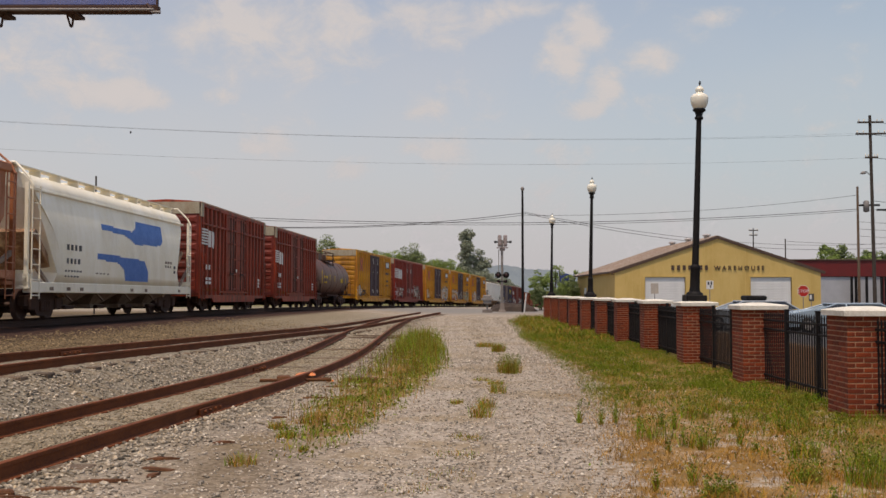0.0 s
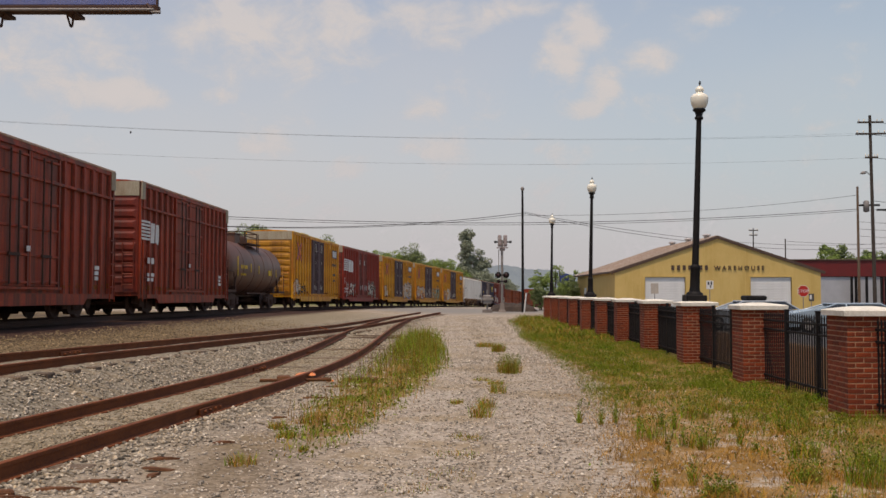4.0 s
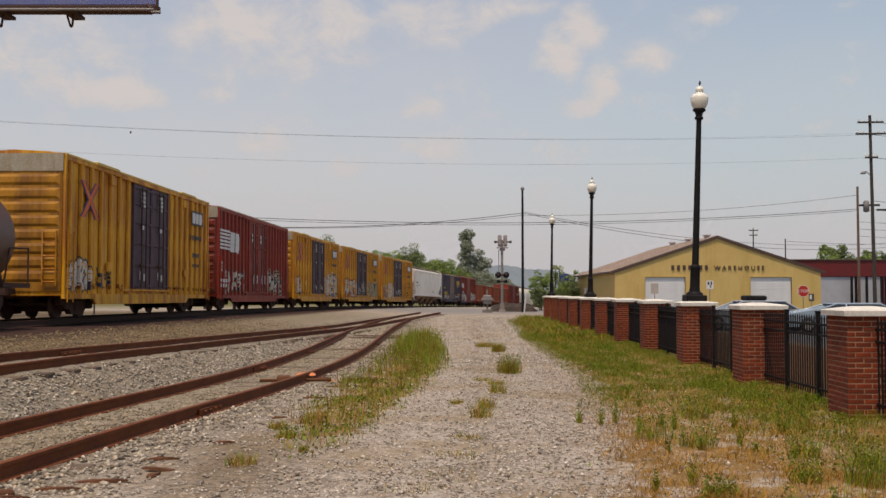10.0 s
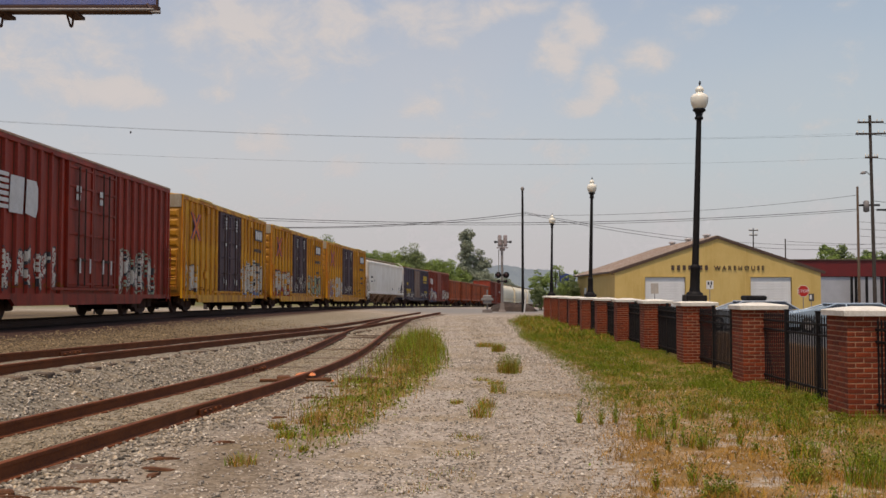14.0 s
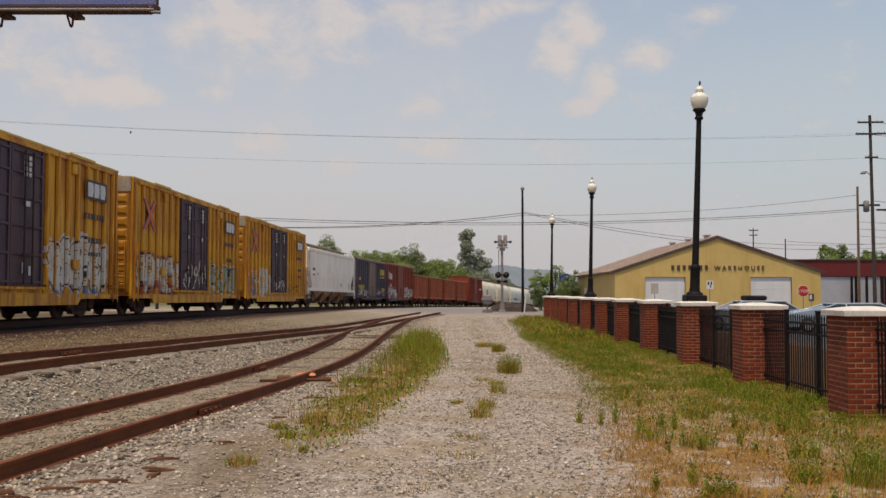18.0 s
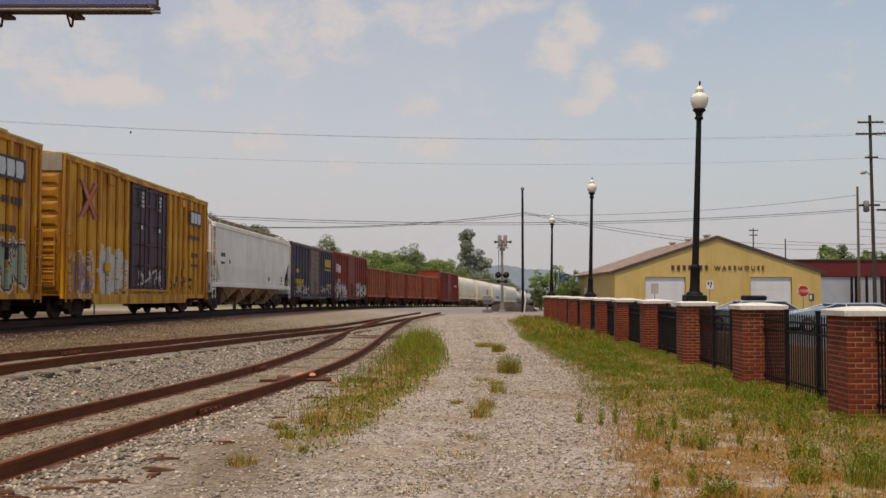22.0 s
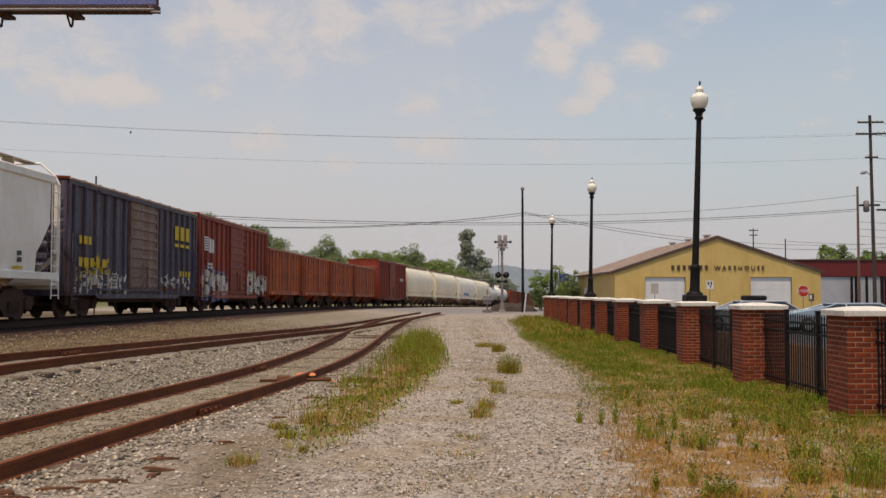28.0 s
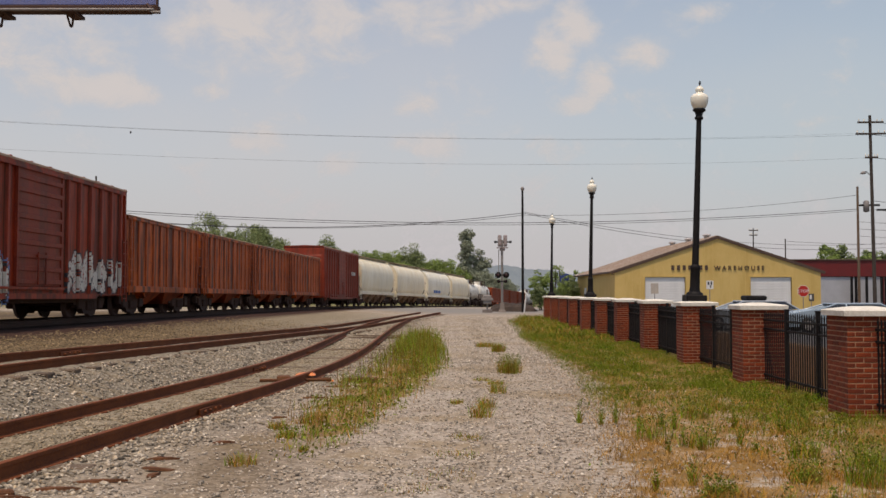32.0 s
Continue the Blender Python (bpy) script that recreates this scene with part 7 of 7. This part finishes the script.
# ---- bits along the siding ----
ROTWOOD = mat("rotten_red_wood", [(0.13, 0.06, 0.035), (0.08, 0.042, 0.028), (0.18, 0.095, 0.06)], 0.95, 0, 6, 40, 0.8, 0.01, squash=(1, 8, 8))
ORANGE = mat("orange_plastic", [(0.7, 0.24, 0.11), (0.62, 0.2, 0.09), (0.76, 0.34, 0.2)], 0.45, 0, 3, 30, 0.1)
for i, (x, y, L, a) in enumerate(((-2.95, 8.9, 0.4, 12), (-3.2, 8.55, 0.34, 5), (-2.75, 10.1, 0.26, 8), (-2.4, 11.2, 0.2, 20), (-3.55, 8.2, 0.4, 2), (-2.65, 9.5, 0.3, 160), (-2.0, 15.9, 0.35, 10), (-1.75, 17.8, 0.6, 5), (-2.3, 19.5, 0.3, 40), (-2.6, 9.2, 0.2, 80), (-2.15, 13.4, 0.18, 30))):
    L *= 1.25
    g = G().loft([[(-L / 2, -0.02, 0), (-L / 2 + 0.04, 0.03, 0), (-L / 2 + 0.04, 0.025, 0.016), (-L / 2, -0.016, 0.014)], [(-L / 5, -0.04, 0), (-L / 5, 0.035, 0), (-L / 5, 0.03, 0.026), (-L / 5, -0.03, 0.02)],
                  [(L / 4, -0.03, 0), (L / 4, 0.04, 0), (L / 4, 0.03, 0.02), (L / 4, -0.025, 0.026)], [(L / 2, -0.012, 0), (L / 2 - 0.07, 0.02, 0), (L / 2 - 0.07, 0.015, 0.016), (L / 2, -0.01, 0.012)]])
    tagged(part("wood_splinter", g, ROTWOOD, m=pose(x, y, float(ground_z(x, y)) + 0.005, 0, 0, a)), "splintered piece of rotten railway tie on ballast", "wood debris", "rotten wood pieces")
BEAM = mat("creosoted_timber", [(0.06, 0.035, 0.025), (0.04, 0.025, 0.02), (0.09, 0.055, 0.04)], 0.95, 0, 3, 30, 0.6, 0.01, squash=(1, 8, 8))
for x, y, L, w, a, lb in ((-8.7, 82.0, 2.3, 0.3, 8, "dark creosoted timber lying beside the main line"), (-3.72, 8.25, 0.5, 0.12, 24, "broken red-brown tie end beside the siding rail")):
    tagged(part("timber", G().box(-L / 2, L / 2, -w / 2, w / 2, -0.05, 0.12 if L > 1 else 0.05, 0.02), BEAM if L > 1 else ROTWOOD, m=pose(x, y, float(ground_z(x, y)), 0, 0, a)), lb, "timber")
tagged(part("steel_rod", G().pipe([(-0.32, 0, 0.16), (-0.1, 0, 0.1), (0.32, 0, 0.0)], 0.022, 8), RUSTRAIL, m=pose(-4.5, 39.5, float(ground_z(-4.5, 39.5)), 0, 0, 4)), "bent rusty rod standing out of the ballast", "rod")
q = thing("switch_cover", "broken bright orange plastic cover over switch rods", "rail equipment", m=pose(-2.62, 19.2, 0.03, 0, 0, 8))
part("cover", G().loft([[(-0.18, -0.3, 0.08), (0.22, -0.28, 0.1), (0.22, 0.3, 0.1), (-0.15, 0.28, 0.08)], [(-0.14, -0.26, 0.11), (0.16, -0.24, 0.145), (0.16, 0.2, 0.145), (-0.1, 0.22, 0.11)]]), ORANGE, q)
part("rod", G().cyl((-0.8, -0.5, 0.04), (0.5, -0.5, 0.04), 0.03, n=8).box(0.75, 1.35, -0.62, -0.42, 0.0, 0.07, 0.01), ROTWOOD, q)
part("housing", G().box(-0.5, -0.25, -0.2, 0.2, 0.0, 0.08, 0.02), ROTWOOD, q)
part("fragment", G().box(0.35, 0.55, -0.42, -0.32, -0.03, 0.02, 0.005), ORANGE, q)
for x, y in ((-4.5, 21.2), (-2.25, 13.9), (-3.6, 27.0), (-2.0, 31.0), (-7.6, 19.8)):
    r = 0.755
    cx = float(siding_x(y)) if x > -5 else float(second_x(y))
    s = -1 if x < cx else 1
    jb = thing("rail_joint", "bolted rusty joint bar on a rail", "rail joint", "rail joints", pose(cx + s * 0.755 - 0.02 * 0, y, 0.19 - 0.1 if x > -5 else float(second_z(y)) - 0.1, 0, 0, -6))
    part("joint_bar", G().box(0.015, 0.05, -0.45, 0.45, -0.045, 0.045, 0.008).box(-0.05, -0.015, -0.45, 0.45, -0.045, 0.045, 0.008), RUSTRAIL, jb)
    for k in (-0.3, -0.1, 0.1, 0.3):
        part("bolt", G().cyl((0.04, k, 0), (0.085, k, 0), 0.022, n=6), RUSTRAIL, jb)


# ---- markings on the cars ----
BLUEGRAF = mat("washed_blue_spray_paint", [(0.2, 0.26, 0.42), (0.16, 0.21, 0.35), (0.27, 0.32, 0.46)], 0.6, 0, 2, 20, 0.0)
def decal(car, pts, material, y, name="emblem"):
    """A flat painted shape on the near side; pts are (along, up), along from the car's middle."""
    return part(name, G().prism(pts, y - 0.004, y + 0.012, 'y'), material, car)


def barrel_y(z, sill=0.97, eave=3.68):
    """Near face of the barrel-sided hopper at a height."""
    k = np.clip((z - sill - 0.1) / (eave - sill - 0.1), 0, 1)
    return -(1.53 - np.where(k > 1 / 3, 0.26, 0.08) * ((k - 0.36) / 0.64) ** 2)


def wrapped_decal(car, pts, material, name="emblem"):
    """A painted shape that follows the barrel side, laid in level strips."""
    zs = np.linspace(min(p[1] for p in pts), max(p[1] for p in pts), 19)

    def span(z):
        xs = []
        for (x0, z0), (x1, z1) in zip(pts, pts[1:] + pts[:1]):
            if min(z0, z1) <= z <= max(z0, z1) and z0 != z1:
                xs.append(x0 + (x1 - x0) * (z - z0) / (z1 - z0))
        return sorted(xs)
    g = G()
    for a, b in zip(zs, zs[1:]):
        m = span((a + b) / 2)
        for x0, x1 in zip(m[::2], m[1::2]):
            ya, yb = float(barrel_y(a)) - 0.008, float(barrel_y(b)) - 0.008
            g.add([(x0, ya, a), (x1, ya, a), (x1, yb, b), (x0, yb, b), (x0, ya + 0.006, a), (x1, ya + 0.006, a), (x1, yb + 0.006, b), (x0, yb + 0.006, b)],
                  [(0, 1, 2, 3), (7, 6, 5, 4), (0, 4, 5, 1), (1, 5, 6, 2), (2, 6, 7, 3), (3, 7, 4, 0)])
    return part(name, g, material, car)


def striped_logo(car, left, z0, z1, h, w=1.9):
    x = -h + left
    n = 6
    for k in range(n):
        z = z0 + (z1 - z0) * k / n
        decal(car, [(x, z), (x + w, z), (x + w, z + (z1 - z0) / n * 0.62), (x, z + (z1 - z0) / n * 0.62)], WHITEMARK, SIDE - 0.094, "logo_stripe")
    a = x + w + 0.05
    q = w * 0.5
    zz = z0 - 0.08
    decal(car, [(a, zz), (a + 0.9 * q, zz), (a + 0.98 * q, z1 - 0.1), (a + 0.08 * q, z1 - 0.1)], WHITEMARK, SIDE - 0.094, "logo_block")
    b = a + q + 0.08
    decal(car, [(b, zz + 0.04), (b + 0.7 * q, zz - 0.04), (b + 0.85 * q, zz + 0.2), (b + 0.85 * q, z1 - 0.3), (b + 0.7 * q, z1 - 0.12), (b + 0.08 * q, z1 - 0.12)], WHITEMARK, SIDE - 0.094, "logo_block")


def yellow_marks(car, L, seed):
    h = L / 2
    rng = random.Random(seed)
    y = SIDE - 0.096
    x = -h + 1.85                               # crossed bars emblem, dark blue under orange-red
    for k, (e, m, t) in enumerate(((1, NAVYMARK, 0.2), (-1, NAVYMARK, 0.2), (1, REDMARK, 0.12), (-1, REDMARK, 0.12))):
        decal(car, [(x - e * 0.58 - t, 3.12), (x - e * 0.58 + t, 3.12), (x + e * 0.58 + t, 4.25), (x + e * 0.58 - t, 4.25)], m, y - 0.004 * k, "emblem_bar")
    a = h - 2.75                                # dark plate with pale blocks
    decal(car, [(a, 3.72), (a + 1.7, 3.72), (a + 1.7, 4.32), (a, 4.32)], DARKMARK, y, "name_plate")
    for k in range(3):
        decal(car, [(a + 0.12 + 0.51 * k, 3.8), (a + 0.48 + 0.51 * k, 3.8), (a + 0.56 + 0.51 * k, 4.0), (a + 0.5 + 0.51 * k, 4.24), (a + 0.1 + 0.51 * k, 4.24)], WHITEMARK, y - 0.006, "name_block")
    bars(car, a - 0.1, a + 1.6, 3.1, 3.35, 1, 7, DARKMARK, y, rng)
    bars(car, a + 0.2, a + 1.3, 2.35, 2.6, 1, 5, DARKMARK, y, rng)
    bars(car, a + 0.2, a + 1.3, 1.95, 2.12, 1, 5, DARKMARK, y, rng)
    for dx in (-1.05, 0.95):
        bars(car, dx - 0.25, dx + 0.3, 3.9, 4.5, 4, 2, WHITEMARK, -1.552, rng)
        bars(car, dx - 0.15, dx + 0.25, 3.1, 3.3, 1, 1, WHITEMARK, -1.552, rng)
        bars(car, dx - 0.3, dx - 0.1, 1.3, 1.7, 1, 1, WHITEMARK, -1.552, rng)
        bars(car, dx + 0.1, dx + 0.3, 1.25, 1.6, 1, 1, WHITEMARK, -1.552, rng)
    for sx in (-1, 1):                          # roof-edge plates and placard holders
        part("placard_holder", G().box(sx * 4.1 - 0.2, sx * 4.1 + 0.2, SIDE - 0.13, SIDE - 0.06, 4.35, 4.65, 0.01), YELLOW, car)
        part("roof_edge_plate", G().box(sx * 4.6 - 1.0, sx * 4.6 + 1.0, -1.59, -1.45, 4.86, 4.95, 0.01), LITYELLOW, car)
        part("placard_holder", G().box(sx * 4.3 - 0.2, sx * 4.3 + 0.2, SIDE - 0.13, SIDE - 0.06, 1.5, 1.8, 0.01), YELLOW, car)


RUSTSCAB = mat("rust_scab", [(0.24, 0.09, 0.04), (0.17, 0.06, 0.03), (0.3, 0.13, 0.06)], 0.9, 0, 4, 30, 0.2)
YP = SIDE - 0.098
for k, (car, L) in enumerate(((yel_a, 15.8), (yel_b, 15.6), (yel_c, 15.65), (yel_d, 15.7))):
    yellow_marks(car, L, 60 + k)
# spray paint
scrawl(yel_a, -7.6, -5.7, 0.9, 1.75, 1, 4, PALEGRAF, DARKMARK, None, 0.12, 0.45)
scrawl(yel_a, -5.4, -4.2, 0.9, 1.6, 2, 3, DARKMARK, None, None, 0.06, 0.30)
scrawl(yel_b, -7.3, -5.3, 1.0, 2.0, 3, 4, PALEGRAF, DARKMARK, None, 0.13, 0.40)
scrawl(yel_b, 2.5, 6.9, 0.95, 2.3, 4, 6, PALEGRAF, DARKMARK, PALEGRAF, 0.22, 0.23)
scrawl(yel_b, 2.6, 6.6, 0.6, 0.95, 6, 7, BLUEGRAF, None, None, 0.04, 0.30)
scrawl(yel_c, -7.3, -2.3, 0.9, 2.1, 7, 9, PALEGRAF, DARKMARK, PINKGRAF, 0.16, 0.35)
scrawl(yel_c, -7.0, -2.6, 0.75, 1.2, 8, 8, PINKGRAF, None, None, 0.09, 0.35)
scrawl(yel_c, 2.4, 7.1, 0.95, 2.05, 10, 8, GREENGRAF, DARKMARK, PALEGRAF, 0.14, 0.35)
scrawl(yel_c, -1.7, 1.6, 1.0, 2.2, 12, 5, PALEGRAF, None, None, 0.04, 0.40, door=-1.547)
scrawl(yel_d, -5.0, -2.45, 0.8, 2.15, 13, 11, PALEGRAF, None, None, 0.17, 0.22)
scrawl(yel_d, -7.2, -5.5, 0.8, 1.9, 33, 5, PURPLEGRAF, None, PALEGRAF, 0.13, 0.45)
scrawl(yel_d, -1.5, 1.5, 1.0, 1.7, 15, 4, PALEGRAF, None, None, 0.04, 0.40, door=-1.547)
scrawl(yel_d, 2.6, 6.0, 0.9, 1.5, 14, 6, DARKMARK, None, None, 0.04, 0.30)
scrawl(ns_red, -6.4, -2.8, 0.95, 1.95, 16, 7, PALEGRAF, DARKMARK, None, 0.10, 0.50)
scrawl(ns_red, 2.4, 5.8, 0.95, 2.1, 18, 5, PALEGRAF, DARKMARK, GREENGRAF, 0.16, 0.38)
scrawl(ns_red, 3.0, 5.2, 1.0, 1.9, 19, 4, DARKMARK, None, None, 0.05, 0.25)
scrawl(red_c, -6.5, -2.1, 0.7, 1.85, 20, 8, PALEGRAF, DARKMARK, BLUEGRAF, 0.16, 0.30)
scrawl(red_c, 1.8, 6.4, 0.85, 1.85, 23, 8, PALEGRAF, DARKMARK, None, 0.16, 0.33)
scrawl(blue_box, -6.4, -2.0, 0.85, 1.5, 25, 10, PALEGRAF, None, None, 0.09, 0.55)
scrawl(blue_box, -6.3, -3.2, 1.2, 1.95, 44, 7, YELLOWMARK, None, None, 0.06, 0.6)
scrawl(blue_box, 2.0, 6.3, 0.95, 1.5, 27, 8, PALEGRAF, None, None, 0.04, 0.40)
# pale rust scabs and dirt flakes low on the older cars
for k, (car, L) in enumerate(((red_a, 12.6), (red_b, 12.7), (yel_a, 15.8), (yel_b, 15.6), (ns_red, 15.7), (blue_box, 13.6))):
    scrawl(car, -L / 2 + 0.3, L / 2 - 0.3, 0.96, 1.0, 90 + k, 26, RUSTSCAB, None, None, 0.06, 1.3, name="rust_scabs")
striped_logo(ns_red, 0.2, 2.95, 3.95, 7.85, 1.75)
_r = random.Random(4)
bars(ns_red, -7.4, -6.9, 1.9, 2.4, 3, 1, WHITEMARK, YP, _r)
bars(ns_red, -7.5, -6.2, 1.15, 1.6, 2, 3, WHITEMARK, YP, _r)
bars(ns_red, -1.5, -0.9, 3.6, 4.1, 2, 1, WHITEMARK, -1.552, _r)
bars(ns_red, 0.4, 1.0, 3.6, 4.1, 2, 1, WHITEMARK, -1.552, _r)
for x in (-1.3, -0.5, 0.6, 1.3):
    bars(ns_red, x, x + 0.09, 1.4, 1.85, 1, 1, WHITEMARK, -1.6, None, "chalk_mark", 0.0)
for car, z in ((red_a, 3.0), (red_b, 2.75)):
    striped_logo(car, 0.15, z, z + 0.75, 6.3, 0.95)
    bars(car, -5.5, -4.6, 1.9, 2.2, 1, 2, WHITEMARK, YP, _r)
    bars(car, -5.6, -4.5, 1.25, 1.6, 2, 2, WHITEMARK, YP, _r)
    bars(car, 4.6, 5.2, 1.2, 1.7, 3, 1, WHITEMARK, YP, _r)
    bars(car, -0.4, -0.1, 1.9, 2.1, 1, 1, WHITEMARK, -1.6, None)
striped_logo(red_c, 0.7, 2.75, 3.4, 6.78, 0.75)
bars(red_c, -5.5, -4.6, 1.95, 2.25, 2, 2, WHITEMARK, YP, _r)
bars(blue_box, -6.1, -5.0, 2.3, 2.65, 1, 3, YELLOWMARK, YP, _r)
bars(blue_box, -6.2, -3.7, 1.6, 2.0, 1, 5, YELLOWMARK, YP, _r)
bars(blue_box, 3.6, 5.8, 2.95, 3.75, 1, 3, YELLOWMARK, YP, None, "lettering", 0.3)
bars(blue_box, 3.6, 5.8, 2.68, 2.86, 1, 3, YELLOWMARK, YP, None, "lettering", 0.3)
bars(blue_box, 4.3, 5.9, 1.5, 1.8, 1, 4, YELLOWMARK, YP, _r)
bars(brown_box, 3.6, 5.4, 2.6, 3.0, 1, 4, WHITEMARK, YP, _r)
# blue angular emblem of the white hopper
WP = -1.512
wrapped_decal(white_hopper, [(-2.3, 2.86), (-0.2, 2.78), (0.4, 2.66), (0.8, 2.52), (3.6, 2.6), (3.95, 2.78), (4.05, 3.36), (1.2, 3.36), (1.02, 3.1), (0.6, 2.96), (-2.3, 3.04)], BLUEMARK)
wrapped_decal(white_hopper, [(-2.8, 1.88), (-0.9, 1.8), (-0.35, 1.6), (-0.2, 1.22), (2.2, 1.22), (2.15, 1.6), (1.75, 1.95), (0.7, 2.02), (-2.8, 2.06)], BLUEMARK)
for x0, x1, z0, z1, rows, cols, m in ((-5.2, -4.0, 2.06, 2.32, 1, 4, DARKMARK), (-5.2, -4.1, 1.66, 1.9, 1, 4, DARKMARK), (-5.3, -4.0, 1.42, 1.5, 1, 6, DARKMARK), (-5.3, -4.2, 1.26, 1.33, 1, 5, DARKMARK), (5.3, 5.7, 1.6, 1.95, 2, 1, DARKMARK), (4.2, 5.1, 1.8, 2.1, 2, 3, BAYDARK), (-2.9, -1.6, 1.4, 1.46, 1, 4, BAYDARK)):
    bars(white_hopper, x0, x1, z0, z1, rows, cols, m, float(barrel_y((z0 + z1) / 2)) - 0.004, _r, "lettering", 0.35)
for x in (-6.4, -5.2, -4.2, 0.3, 1.8, 5.9):
    bars(white_hopper, x, x + 0.35, 0.86, 1.0, 1, 1, BAYDARK, -1.542, None)
bars(grey_hopper, -7.2, -6.4, 2.6, 2.85, 1, 3, DARKMARK, WP, _r)
bars(grey_hopper, -7.2, -6.5, 2.25, 2.4, 1, 3, DARKMARK, WP, _r)
bars(grey_hopper, -5.7, -5.5, 2.3, 2.55, 1, 1, DARKMARK, WP, None)
bars(grey_hopper, 6.2, 6.6, 1.6, 1.95, 2, 1, DARKMARK, WP, _r)
bars(grey_hopper, 2.8, 3.1, 1.6, 1.9, 1, 1, DARKMARK, WP, None)
bars(grey_hopper, 5.9, 6.7, 1.42, 1.52, 1, 1, YELLOWMARK, WP, None)
bars(blue_logo_hopper, -2.5, 2.0, 2.6, 3.2, 1, 3, BLUEMARK, WP, None, "lettering", 0.3)
bars(blue_logo_hopper, -3.5, 1.0, 1.6, 2.1, 1, 4, BLUEMARK, WP, None, "lettering", 0.3)
# yellow conspicuity dashes of the sooty tank car
tank = TRAIN[4][0]
for x, z0, z1 in ((-4.65, 1.75, 2.75), (-1.9, 2.0, 2.45), (-0.1, 1.95, 2.4), (3.0, 1.9, 2.3), (4.2, 1.85, 2.3)):
    decal(tank, [(x - 0.05, z0), (x + 0.05, z0), (x + 0.05, z1), (x - 0.05, z1)], YELLOWMARK, -1.455, "safety_dash")
decal(tank, [(2.2, 1.9), (2.75, 1.9), (2.75, 2.2), (2.2, 2.2)], YELLOWMARK, -1.455, "placard")
bars(tank, -4.0, -2.6, 2.15, 2.4, 1, 5, YELLOWMARK, -1.455, _r)
bars(tank, -4.0, -2.9, 1.8, 1.95, 1, 5, YELLOWMARK, -1.455, _r)


# ---- what moves ----
def motions():
    walk(clouds, [(0.0, pose(0, 0, 0)), (16.0, pose(-17, 0, 8)), (32.0, pose(-34, 0, 16))])
    times = [i * 0.5 for i in range(65)]
    for car, u, b in TRAIN:
        rows = []
        for t in times:
            s = u - run_of(t)
            p, q = main_at(s - b), main_at(s + b)
            d = q - p
            rows.append((t, Matrix.Translation((p + q) / 2) @ Euler((0, -math.atan2(d.z, math.hypot(d.x, d.y)), math.atan2(d.y, d.x))).to_matrix().to_4x4()))
        walk(car, rows)
    spin = [i * 0.1 for i in range(321)]
    turns = [pose(0, 0, 0.46, 0, -math.degrees(run_of(t) / 0.46), 0) for t in spin]
    for wheel, dx in WHEELS:
        shift = Matrix.Translation((dx, 0, 0))
        walk(wheel, [(t, shift @ m) for t, m in zip(spin, turns)])


motions()
